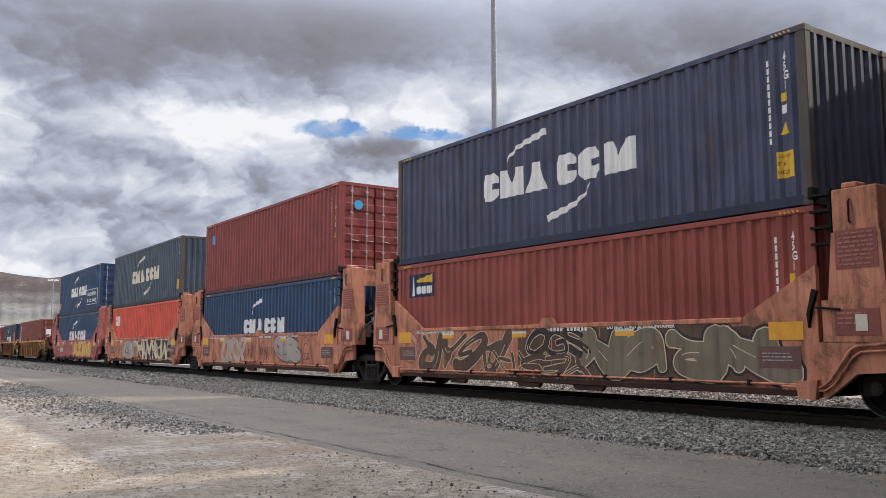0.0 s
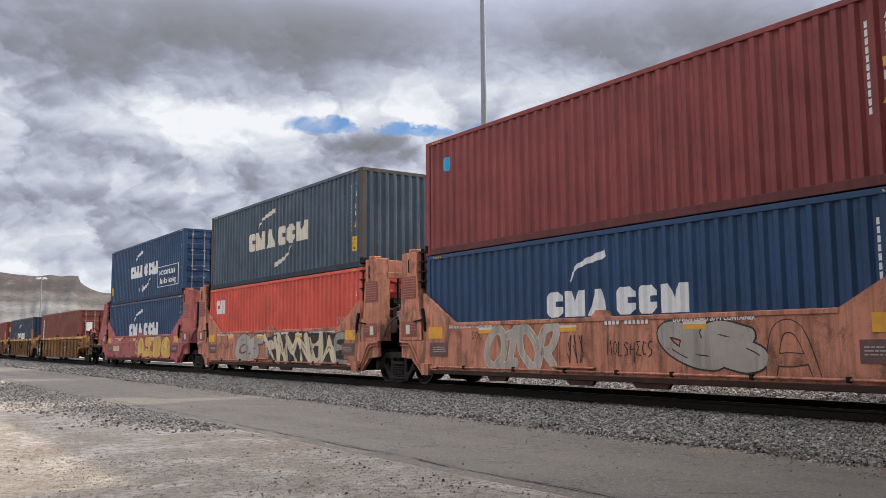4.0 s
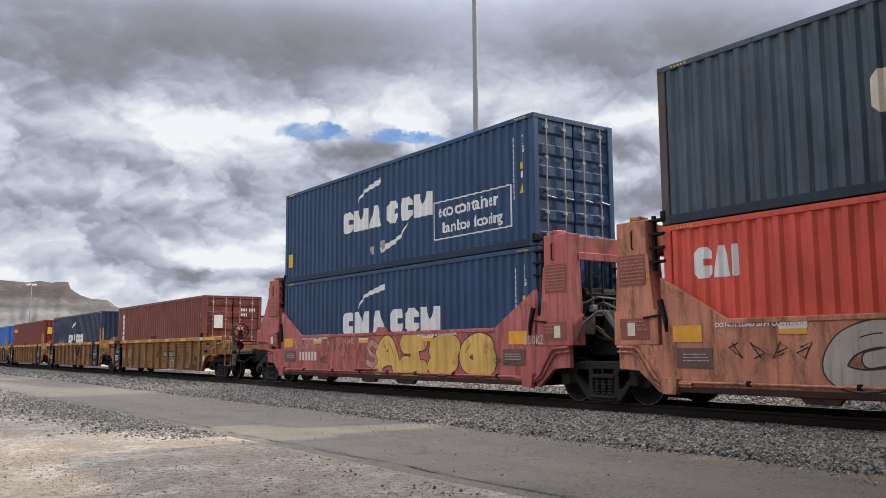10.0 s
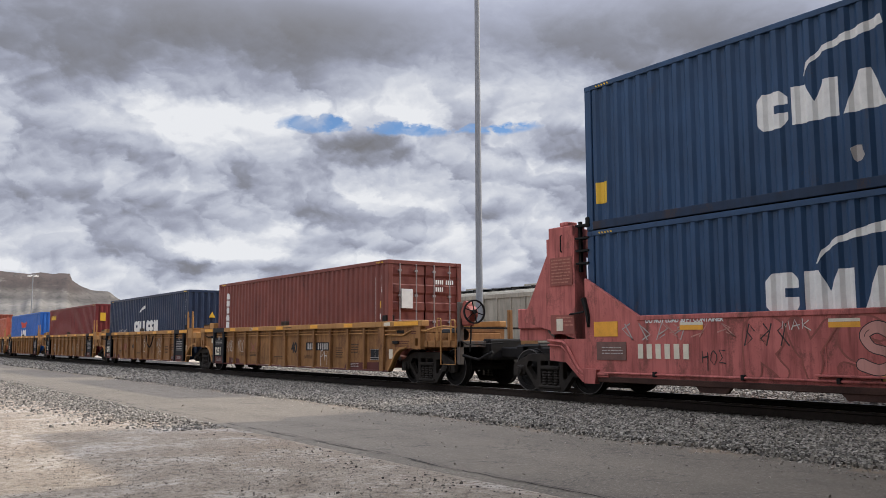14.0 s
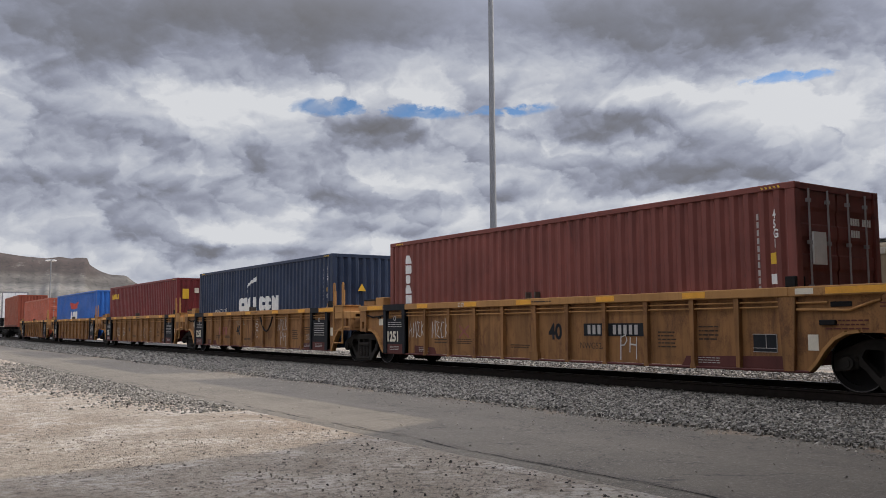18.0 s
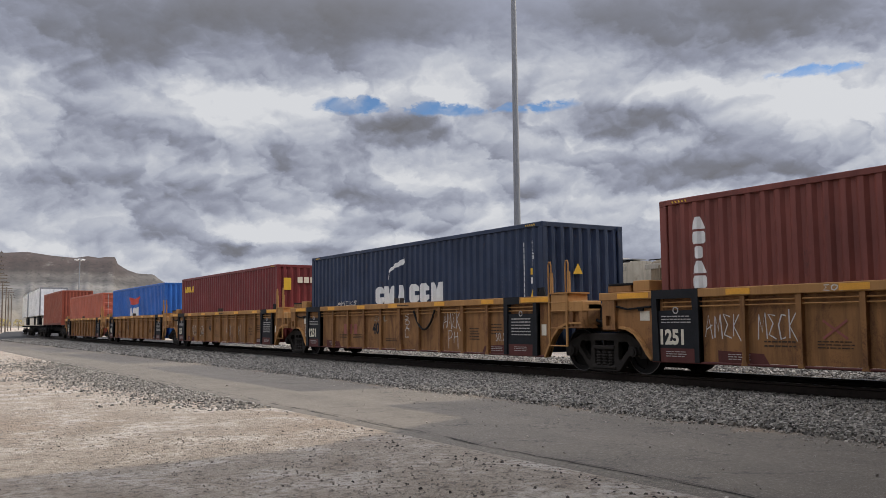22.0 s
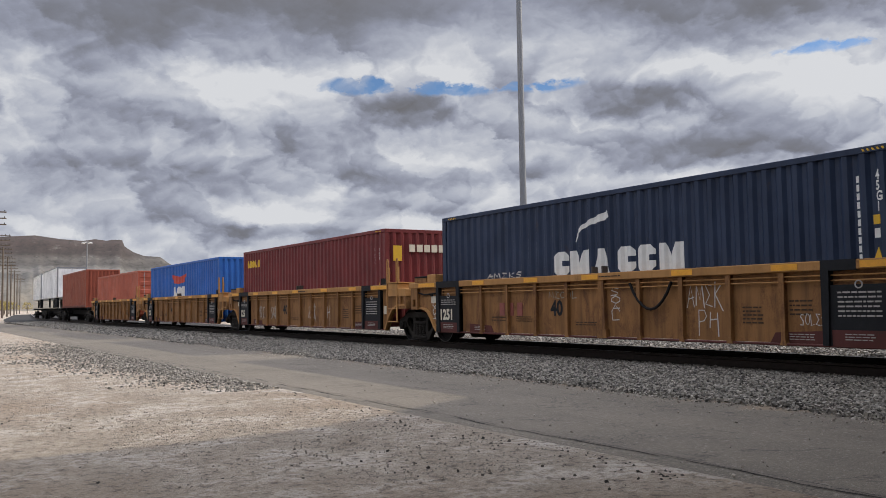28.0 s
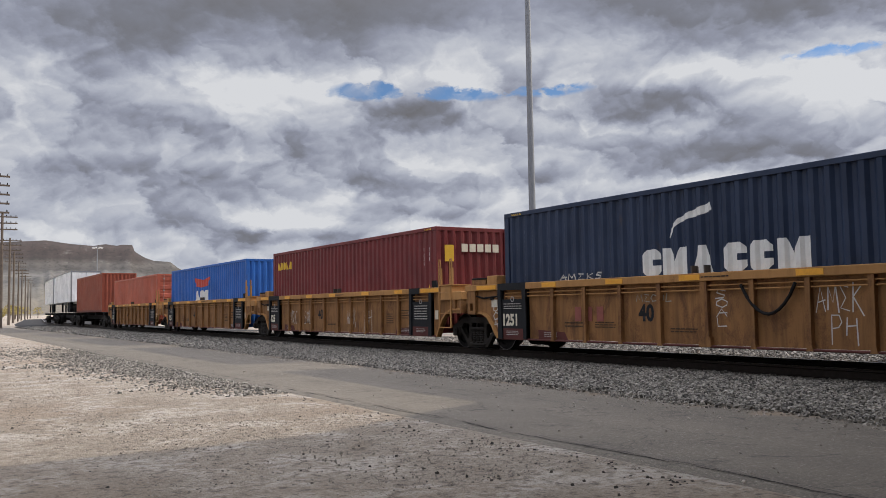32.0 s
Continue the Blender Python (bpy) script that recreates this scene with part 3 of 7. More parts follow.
gx = [-3500, -900, -200, -60, -30] + spread(-20, 5.2, 84) + [5.35, 5.5, 6, 12, 20, 40, 80, 200, 700, 1500, 3500]
gy = [-3500, -900, -200, -40, -12] + spread(-4, 30, 110) + spread(31, 60, 30)[0:] + [75, 100, 150, 250, 500, 1000, 2000, 3500]
sheet("ground", gx, gy, ground_height, M["dirt"], "pale compacted dirt ground with pebbles and salt stains", category="ground")

ROAD_A, ROAD_B = 5.28, 8.75


def road_height(x, y):
    return 0.012 + rough(x, y, 0.4, 0.008)


rx = [5.08, 5.30, 5.5, 5.8, 6.2, 7.0, 7.8, 8.4, 8.9]
ry = spread(-30, 40, 140) + spread(41, 90, 49) + [100, 120, 150, 200, 300]


def road():
    verts, faces = [], []
    for y in ry:
        bend = max(0.0, y - 70.0) ** 2 / 900.0
        for i, x in enumerate(rx):
            edge = (rough(1.3, y, 1.6, 0.05) + rough(5.1, y, 6.0, 0.02)) if i == 0 else 0.0
            verts.append((x + edge - bend, y, -0.035 if i == 0 else road_height(x, y)))
    w = len(rx)
    for j in range(len(ry) - 1):
        for i in range(w - 1):
            faces.append((j * w + i, j * w + i + 1, (j + 1) * w + i + 1, (j + 1) * w + i))
    k = len(verts)
    for j, y in enumerate(ry):
        x, yy, z = verts[j * w]
        verts.append((x - 0.02, yy, -0.12))
    for j in range(len(ry) - 1):
        faces.append((k + j, j * w, (j + 1) * w, k + j + 1))
    mesh = bpy.data.meshes.new("road")
    mesh.from_pydata(verts, [], faces)
    mesh.materials.append(M["asphalt"])
    ob = tagged(new("road", mesh), "dusty grey-brown asphalt access road beside the track", "road", kind="structure")
    # broken joint along the road's edge
    for off, wid, seed in ((0.10, 0.013, 2.0), (0.17, 0.006, 9.0)):
        s = Shape()
        prev = None
        for i in range(420):
            y = 3.0 + i * 0.11
            x = ROAD_A + off + rough(seed, y, 1.3, 0.05) + rough(seed, y, 7.0, 0.03)
            half = max(0.001, wid * (0.6 + 1.4 * noise.noise(Vector((seed, y * 2.5, 0)))))
            now = ((x - half, y, road_height(x, y) + 0.005), (x + half, y, road_height(x, y) + 0.005))
            if prev:
                s.add([prev[0], prev[1], now[1], now[0]], [(0, 1, 2, 3)])
            if noise.noise(Vector((seed * 3.0, y * 0.9, 8.0))) < -0.18:
                now = None
            prev = now
        part("edge_crack", s, M["crack"], ob, "dark broken joint in the asphalt", fix=False)


road()


def bed_height(x):
    """The ballast's cross-section."""
    pts = ((8.4, -0.03), (8.8, 0.03), (10.2, 0.05), (11.4, 0.065), (12.0, 0.08), (12.3, 0.085), (14.1, 0.085), (14.6, 0.085), (15.2, 0.085), (19.5, 0.06), (21.5, -0.06))
    return float(np.interp(x, [p[0] for p in pts], [p[1] for p in pts]))


def track_bed():
    verts, faces = [], []
    us = spread(-40, 100, 140) + spread(102, 240, 69)
    xs = [8.3, 8.6, 8.9, 9.4, 10.2, 11.0, 11.5, 11.9, 12.3, 13.2, 14.1, 14.6, 15.2, 17.5, 19.5, 21.6]
    for u in us:
        m = track_pose(u, 0.0)
        for i, x in enumerate(xs):
            toe = rough(2.0, u, 0.9, 0.18) if i < 2 else 0.0
            verts.append(tuple(m @ Vector((x - TRACK_X + toe, 0, bed_height(x) - 0.02 + rough(x, u, 1.5, 0.015)))))
    w = len(xs)
    for j in range(len(us) - 1):
        for i in range(w - 1):
            faces.append((j * w + i, j * w + i + 1, (j + 1) * w + i + 1, (j + 1) * w + i))
    mesh = bpy.data.meshes.new("ballast_bed")
    mesh.from_pydata(verts, [], faces)
    mesh.materials.append(M["ballast_bed"])
    tagged(new("ballast_bed", mesh), "low grey ballast bed of the railway track", "track bed", kind="structure")


track_bed()


def stones(name, count, place, sizes, material, label, seed, category):
    """Many small angular stones in one mesh."""
    rng = np.random.default_rng(seed)
    base = np.array([(-1, -.7, -.6), (.8, -1, -.5), (1, .8, -.6), (-.7, 1, -.5), (-.6, -.5, .7), (.7, -.6, .6), (.5, .7, .8), (-.8, .5, .6)])
    quads = np.array([(3, 2, 1, 0), (4, 5, 6, 7), (0, 1, 5, 4), (1, 2, 6, 5), (2, 3, 7, 6), (3, 0, 4, 7)])
    pos = place(rng, count)
    count = len(pos)
    size = rng.uniform(sizes[0], sizes[1], (count, 1, 1)) * rng.uniform(0.6, 1.3, (count, 1, 3))
    pts = base[None] * size * (1 + rng.uniform(-.3, .3, (count, 8, 3)))
    a, b = rng.uniform(0, 6.28, count), rng.uniform(-.7, .7, count)
    ca, sa, cb, sb = np.cos(a), np.sin(a), np.cos(b), np.sin(b)
    y1, z1 = pts[..., 1] * cb[:, None] - pts[..., 2] * sb[:, None], pts[..., 1] * sb[:, None] + pts[..., 2] * cb[:, None]
    x2, y2 = pts[..., 0] * ca[:, None] - y1 * sa[:, None], pts[..., 0] * sa[:, None] + y1 * ca[:, None]
    pts = np.stack([x2, y2, z1], -1) + pos[:, None, :]
    faces = (quads[None] + 8 * np.arange(count)[:, None, None]).reshape(-1, 4)
    mesh = bpy.data.meshes.new(name)
    mesh.vertices.add(count * 8)
    mesh.vertices.foreach_set("co", pts.reshape(-1))
    mesh.loops.add(faces.size)
    mesh.loops.foreach_set("vertex_index", faces.reshape(-1).astype(np.int32))
    mesh.polygons.add(len(faces))
    mesh.polygons.foreach_set("loop_start", np.arange(0, faces.size, 4, dtype=np.int32))
    mesh.update(calc_edges=True)
    mesh.shade_flat()
    mesh.materials.append(material)
    return tagged(new(name, mesh), label, category, kind="stuff")


BED_X = np.array([8.4, 8.8, 10.2, 11.4, 12.0, 12.3, 14.1, 14.6, 15.2, 19.5, 21.0])
BED_Z = np.array([-0.03, 0.03, 0.05, 0.065, 0.08, 0.085, 0.085, 0.085, 0.085, 0.06, -0.03])


def near_ballast(rng, n):
    y = 4 + 30 * rng.uniform(0, 1, n) ** 1.5
    x = rng.uniform(8.55, 12.36, n)
    keep = x > 8.95 + 0.25 * np.sin(y * 1.7) * np.sin(y * 0.6) - 0.4 * rng.uniform(0, 1, n) ** 3
    x, y = x[keep], y[keep]
    return np.stack([x, y, np.interp(x, BED_X, BED_Z) + rng.uniform(-0.015, 0.02, len(x))], 1)


def far_ballast(rng, n):
    y = rng.uniform(30, 95, n)
    x = rng.uniform(8.8, 12.36, n)
    return np.stack([x, y, np.interp(x, BED_X, BED_Z) + rng.uniform(-0.02, 0.03, n)], 1)


def back_ballast(rng, n):
    y = rng.uniform(3, 50, n)
    x = rng.uniform(12.6, 20.5, n)
    return np.stack([x, y, np.interp(x, BED_X, BED_Z) + rng.uniform(-0.02, 0.02, n)], 1)


stones("ballast_stones", 125000, near_ballast, (0.010, 0.030), M["ballast"], "crushed grey ballast stones along the rail", 3, "ballast")
stones("ballast_stones", 22000, far_ballast, (0.03, 0.06), M["ballast"], "crushed grey ballast stones further along the rail", 4, "ballast")
stones("ballast_stones", 26000, back_ballast, (0.03, 0.05), M["ballast"], "crushed grey ballast stones between and behind the rails", 5, "ballast")


def gravel_patch(rng, n):
    y = rng.normal(22, 6.5, n)
    x = 5.2 - np.abs(rng.normal(0, 1.0, n)) * (y / 22)
    k = (y > 13) & (y < 48) & (x > -3)
    return np.stack([x[k], y[k], np.full(k.sum(), -0.002) + rng.uniform(-.01, .01, k.sum())], 1)


def strewn(rng, n):
    y = 5.5 + 22 * rng.uniform(0, 1, n) ** 1.6
    x = rng.uniform(-3, 5.6, n) + rng.normal(0, 0.2, n)
    x = np.where(x > 5.15, 5.15 - rng.uniform(0, 1.5, n), x)
    return np.stack([x, y, np.full(n, -0.006)], 1)


def road_crumbs(rng, n):
    y = 4 + 30 * rng.uniform(0, 1, n) ** 1.4
    x = np.where(rng.uniform(0, 1, n) < 0.93, 8.95 - rng.exponential(0.25, n), rng.uniform(5.1, 8.7, n))
    return np.stack([x, y, np.full(n, 0.018)], 1)


stones("loose_gravel", 12000, gravel_patch, (0.012, 0.03), M["ballast"], "patch of loose grey gravel on the dirt", 6, "gravel")
stones("pebbles", 9000, strewn, (0.004, 0.011), M["pebble"], "small pebbles strewn on the dirt", 7, "pebbles")
def edge_clods(rng, n):
    y = 4.5 + 20 * rng.uniform(0, 1, n) ** 1.5
    x = 5.12 - rng.exponential(0.55, n)
    return np.stack([x, y, np.full(n, -0.004)], 1)


stones("clods", 260, edge_clods, (0.005, 0.016), M["clod"], "dark clods along the broken edge of the asphalt", 18, "stones")
stones("clods", 170, strewn, (0.004, 0.014), M["clod"], "dark clods and stones lying on the dirt", 8, "stones")
stones("road_crumbs", 2200, road_crumbs, (0.005, 0.017), M["pebble"], "stone crumbs scattered on the asphalt", 9, "stones")


RAIL_TOP = 0.28


def rails():
    profile = [(-0.07, 0.0), (0.07, 0.0), (0.07, 0.012), (0.012, 0.03), (0.012, 0.135), (0.036, 0.15), (0.036, 0.182), (-0.036, 0.182), (-0.036, 0.15), (-0.012, 0.135), (-0.012, 0.03), (-0.07, 0.012)]
    us = [-40, 30, 96] + spread(100, 240, 35)
    for side in (-0.7535, 0.7535):
        s, top = Shape(), Shape()
        k = len(profile)
        for j, u in enumerate(us):
            m = track_pose(u, RAIL_TOP - 0.186, side)
            s.v.extend(tuple(m @ Vector((a, 0, b))) for a, b in profile)
            top.v.extend(tuple(m @ Vector((a, 0, 0.186))) for a in (-0.034, 0.034))
            if j:
                s.f.extend(((j - 1) * k + i, (j - 1) * k + (i + 1) % k, j * k + (i + 1) % k, j * k + i) for i in range(k))
                top.f.append((2 * j - 2, 2 * j - 1, 2 * j + 1, 2 * j))
        rail = part("rail", s, M["rail"])
        tagged(rail, "rusty steel rail with a worn bright head", "rail", "rails of the track", "structure")
        part("rail_head", top, M["rail_head"], rail, "worn bright running surface", fix=False)
    s = Shape().box(-1.3, 1.3, -0.11, 0.11, 0.0, 0.05, 0.01)
    first = None
    for i in range(150):
        m = track_pose(-8 + i * 0.6, 0.040)
        if first is None:
            first = tagged(part("track_tie", s, M["tie"]), "dark creosoted wooden tie sunk in ballast", "tie", "ties under the rails")
            first.matrix_world = m
        else:
            copy_thing(first, m)


rails()


# ---- containers ----
LONG, WIDE, TALL = 12.192, 2.438, 2.896
HALF = LONG / 2


def wave_wall(length, z0, z1, pitch, depth):
    """A corrugated sheet along y, its outside towards -x."""
    s = Shape()
    m = max(2, round(length / pitch))
    step, ys = length / m, []
    for i in range(m):
        y = -length / 2 + i * step
        ys += [(y, depth), (y + step * 0.26, depth), (y + step * 0.48, 0.0), (y + step * 0.78, 0.0)]
    ys.append((length / 2, depth))
    for y, d in ys:
        s.v += [(d, y, z0), (d, y, z1)]
    for i in range(len(ys) - 1):
        s.f.append((2 * i, 2 * i + 1, 2 * i + 3, 2 * i + 2))
    return s


def turned(shape, m):
    shape.v = [tuple(m @ Vector(p)) for p in shape.v]
    return shape


C = {}


def container_mesh(key, build, mat):
    """One mesh for each shape and colour."""
    if (key, mat.name) not in C:
        s = build()
        mesh = bpy.data.meshes.new(key)
        mesh.from_pydata(s.v, [], s.f)
        bm = bmesh.new()
        bm.from_mesh(mesh)
        bmesh.ops.recalc_face_normals(bm, faces=bm.faces)
        bm.to_mesh(mesh)
        bm.free()
        mesh.materials.append(mat)
        C[(key, mat.name)] = mesh
    return C[(key, mat.name)]


def piece(name, build, mat, parent, at=(0, 0, 0), turn=0.0, label="", key=""):
    ob = new(name, container_mesh(key or name, build, mat))
    ob.parent, ob.location, ob.rotation_euler = parent, at, (0, 0, turn)
    if label:
        ob["label"] = label
    return ob


def door_leaf():
    edge = [(0.05, 0.0), (0.0, 0.0)]
    for z in (0.14, 0.62, 1.10, 1.58, 2.06):
        edge += [(0.0, z), (0.024, z + 0.03), (0.024, z + 0.23), (0.0, z + 0.29)]
    edge += [(0.0, 2.61), (0.05, 2.61)]
    return Shape().prism(edge, -0.535, 0.535)


def door_rod():
    s = Shape().tube([(0, -0.035, 0.02), (0, -0.035, 2.64)], 0.017, 8)
    for z in (0.06, 0.55, 1.05, 1.75, 2.42):
        s.box(-0.045, 0.045, -0.05, 0.0, z, z + 0.06)
    return s


def container(colour, label, u, z, door_end=False, tall=TALL, frame_colour=None, group="containers on the train"):
    """A 40-foot steel box: corrugated walls and roof, posts, rails, castings, doors at one end."""
    mat, edge = M[colour], M[frame_colour or colour]
    ob = thing("shipping_container", label, "container", group)
    key = "%.2f" % tall
    side = lambda: wave_wall(LONG - 0.30, 0.16, tall - 0.09, 0.282, 0.046)
    piece("side_wall", side, mat, ob, (-WIDE / 2 + 0.012, 0, 0), key="side" + key)
    piece("side_wall", side, mat, ob, (WIDE / 2 - 0.012, 0, 0), math.pi, key="side" + key)
    piece("roof", lambda: turned(wave_wall(LONG - 0.2, -WIDE / 2 + 0.06, WIDE / 2 - 0.06, 0.21, 0.02), Matrix(((0, 0, 1, 0), (0, 1, 0, 0), (-1, 0, 0, tall - 0.012), (0, 0, 0, 1)))), mat, ob, key="roof" + key)
    piece("floor", lambda: Shape().box(-WIDE / 2 + 0.05, WIDE / 2 - 0.05, -HALF + 0.1, HALF - 0.1, 0.05, 0.16), M["iron"], ob, key="boxfloor")
    for sx in (-1, 1):
        x = sx * (WIDE / 2 - 0.03)
        piece("top_rail", lambda: Shape().box(-0.03, 0.03, -HALF + 0.15, HALF - 0.15, -0.10, 0.0, 0.008), mat, ob, (x, 0, tall), key="toprail")
        # the bottom rail's colour also carries the shade along the box's foot
        piece("bottom_rail", lambda: Shape().box(-0.03, 0.03, -HALF + 0.15, HALF - 0.15, 0.0, 0.16, 0.008), M[colour + "_rail"], ob, (x, 0, 0.012), label="grimy bottom rail with painted-in shade", key="bottomrail")
        for sy in (-1, 1):
            piece("corner_post", lambda: Shape().box(-0.075, 0.075, -0.085, 0.085, 0.11, tall - 0.11, 0.012), edge, ob, (sx * (WIDE / 2 - 0.075), sy * (HALF - 0.085), 0), key="post" + key)
            for zz in (0.0, tall - 0.118):
                piece("corner_casting", lambda: Shape().box(-0.083, 0.083, -0.09, 0.09, 0, 0.118, 0.012).box(-0.088, -0.080, -0.035, 0.035, 0.03, 0.09), edge, ob, (sx * (WIDE / 2 - 0.082), sy * (HALF - 0.088), zz), key="casting")
    for sy, doors in ((-1, door_end), (1, not door_end)):
        y, turn = sy * (HALF - 0.02), 0.0 if sy < 0 else math.pi
        piece("end_header", lambda: Shape().box(-WIDE / 2 + 0.15, WIDE / 2 - 0.15, 0, 0.06, -0.11, 0.0, 0.008), edge, ob, (0, y, tall), turn, key="header")
        piece("end_sill", lambda: Shape().box(-WIDE / 2 + 0.15, WIDE / 2 - 0.15, 0, 0.06, 0.0, 0.15, 0.008), edge, ob, (0, y, 0.01), turn, key="sill")
        if doors:
            for sx in (-1, 1):
                leaf = piece("door", door_leaf, mat, ob, (sx * 0.56 * (1 if sy < 0 else -1), y + 0.02 * -sy, 0.17), turn, key="door")
                for rx_ in (-0.28, 0.25):
                    rod = piece("lock_rod", door_rod, M["bar_steel"], leaf, (rx_, 0, 0), key="rod", label="dull steel locking rod")
                    piece("handle", lambda: Shape().tube([(0.0, -0.05, 0.95), (0.0, -0.07, 0.93), (0.24, -0.07, 0.90)], 0.012, 6), M["bar_steel"], leaf, (rx_ - 0.02, 0, 0), key="rodhandle")
        else:
            piece("end_wall", lambda: turned(wave_wall(WIDE - 0.3, 0.15, tall - 0.1, 0.27, 0.045), Matrix(((0, 1, 0, 0), (1, 0, 0, 0), (0, 0, 1, 0), (0, 0, 0, 1)))), mat, ob, (0, y, 0), turn, key="endwall" + key)
    return ride(ob, u + HALF, z)


SIDE_X = -WIDE / 2 - 0.004     # just proud of the corrugations' outer faces


WAVES = round((LONG - 0.30) / 0.282)
WAVE = (LONG - 0.30) / WAVES


def wall_depth(y):
    """How far the corrugated wall lies behind its outer faces at y."""
    f = ((y + (LONG - 0.30) / 2) / WAVE) % 1.0
    if abs(y) > (LONG - 0.30) / 2:
        return 0.0
    return 0.046 * (1.0 if f < 0.26 else (0.48 - f) / 0.22 if f < 0.48 else 0.0 if f < 0.78 else (f - 0.78) / 0.22)


def hug(mesh, lift=0.004):
    """Lays a flat painted shape into the wall's corrugations."""
    bm = bmesh.new()
    bm.from_mesh(mesh)
    ys = [v.co.y for v in bm.verts]
    k0, k1 = math.floor((min(ys) + 5.946) / WAVE), math.ceil((max(ys) + 5.946) / WAVE)
    for k in range(k0, k1 + 1):
        for f in (0.0, 0.26, 0.48, 0.78):
            y = -5.946 + (k + f) * WAVE
            if min(ys) < y < max(ys):
                bmesh.ops.bisect_plane(bm, geom=bm.verts[:] + bm.edges[:] + bm.faces[:], plane_co=(0, y, 0), plane_no=(0, 1, 0), dist=1e-5)
    for v in bm.verts:
        v.co.x = -WIDE / 2 + 0.012 - lift + wall_depth(v.co.y)
    bm.to_mesh(mesh)
    bm.free()


def decal(name, outline, mat, parent, label="", lift=0.004):
    """Paint or a sticker on the wall that faces the road, outline in (y, z)."""
    s = Shape().add([(0, y, z) for y, z in outline], [tuple(range(len(outline)))])
    ob = part(name, s, mat, parent, label, fix=False)
    hug(ob.data, lift)
    return ob


def rect(y0, y1, z0, z1):
    return [(y0, z0), (y1, z0), (y1, z1), (y0, z1)]


def block(form, y0, y1, z0, z1):
    """Outline of one plain block of a company name; the forms only differ in their cut corners."""
    w, h = y1 - y0, z1 - z0
    c = min(w, h) * 0.22
    mid = (y0 + y1) / 2
    if form == "wedge":
        return [(y0, z0), (y1, z0), (y1 - w * 0.36, z1), (y0 + w * 0.36, z1)]
    if form == "notch":
        return [(y0, z0), (y1, z0), (y1, z1), (y1 - w * 0.3, z1), (mid, z1 - h * 0.5), (y0 + w * 0.3, z1), (y0, z1)]
    if form == "gap":
        return [(y0 + c, z0), (y1 - c, z0), (y1, z0 + c), (y1, z1 - c), (y1 - c, z1), (y0 + c, z1), (y0, z1 - c), (y0, z0 + h * 0.62), (y0 + w * 0.40, z0 + h * 0.62), (y0 + w * 0.40, z0 + h * 0.40), (y0, z0 + h * 0.40), (y0, z0 + c)]
    return [(y0 + c, z0), (y1 - c, z0), (y1, z0 + c), (y1, z1 - c), (y1 - c, z1), (y0 + c, z1), (y0, z1 - c), (y0, z0 + c)]


def company_blocks(parent, y, z, widths, height, mat, gaps=0.09, forms=None, lift=0.004):
    """Plain blocks in a row, from y towards the train's front; a negative width is a space."""
    i = 0
    for w in widths:
        if w < 0:
            y += w
            continue
        decal("logo_block", block(forms[i] if forms else "plain", y - w, y, z, z + height), mat, parent, lift=lift)
        i += 1
        y -= w + gaps


def swoosh(parent, pts, widths, mat, name="logo_sweep"):
    left, right = [], []
    for i, (y, z) in enumerate(pts):
        a, b = pts[max(i - 1, 0)], pts[min(i + 1, len(pts) - 1)]
        d = Vector((b[0] - a[0], b[1] - a[1])).normalized()
        w = widths[i] / 2
        left.append((y - d.y * w, z + d.x * w))
        right.append((y + d.y * w, z - d.x * w))
    s = Shape()
    for i in range(len(pts) - 1):
        s.add([(0, *left[i]), (0, *left[i + 1]), (0, *right[i + 1]), (0, *right[i])], [(0, 1, 2, 3)])
    ob = part(name, s, mat, parent, "tapering painted sweep", fix=False)
    hug(ob.data)
    return ob


def serial_column(parent, y, z_top, n, mat, size=0.10, gap=0.03, label="column of white serial marks", w=0.085):
    s = Shape()
    for i in range(n):
        z = z_top - i * (size + gap)
        for a, b, c, d in ((0.12, 0.84, 0, 1),):
            s.add([(0, y + w * a, z - size + size * c), (0, y + w * b, z - size + size * c), (0, y + w * b, z - size + size * d), (0, y + w * a, z - size + size * d)], [(0, 1, 2, 3)])
    ob = part("serial_mark", s, mat, parent, label, fix=False)
    hug(ob.data)
    return tagged(ob, kind="stuff")


def hazard_ticks(parent, y, z, n=5):
    s = Shape()
    for i in range(n):
        a = y + i * 0.075
        s.prism([(a, z + 0.01), (a + 0.032, z + 0.01), (a + 0.055, z + 0.048), (a + 0.023, z + 0.048)], -WIDE / 2 - 0.006, -WIDE / 2 + 0.01)
    return part("height_warning_stripes", s, M["yellow_mark"], parent, "yellow and black striped height warning")


def type_code(ob, y, z, key="white_mark", size=0.19):
    """The box's type code, one sign under the other."""
    for i, sign in enumerate("45G1"):
        w = words("type_code", sign, size, M[key], ob, on_side(SIDE_X, y + 0.44, z - i * size * 0.82), "white type code", 0.9, bold=0.006)
        hug(w.data)


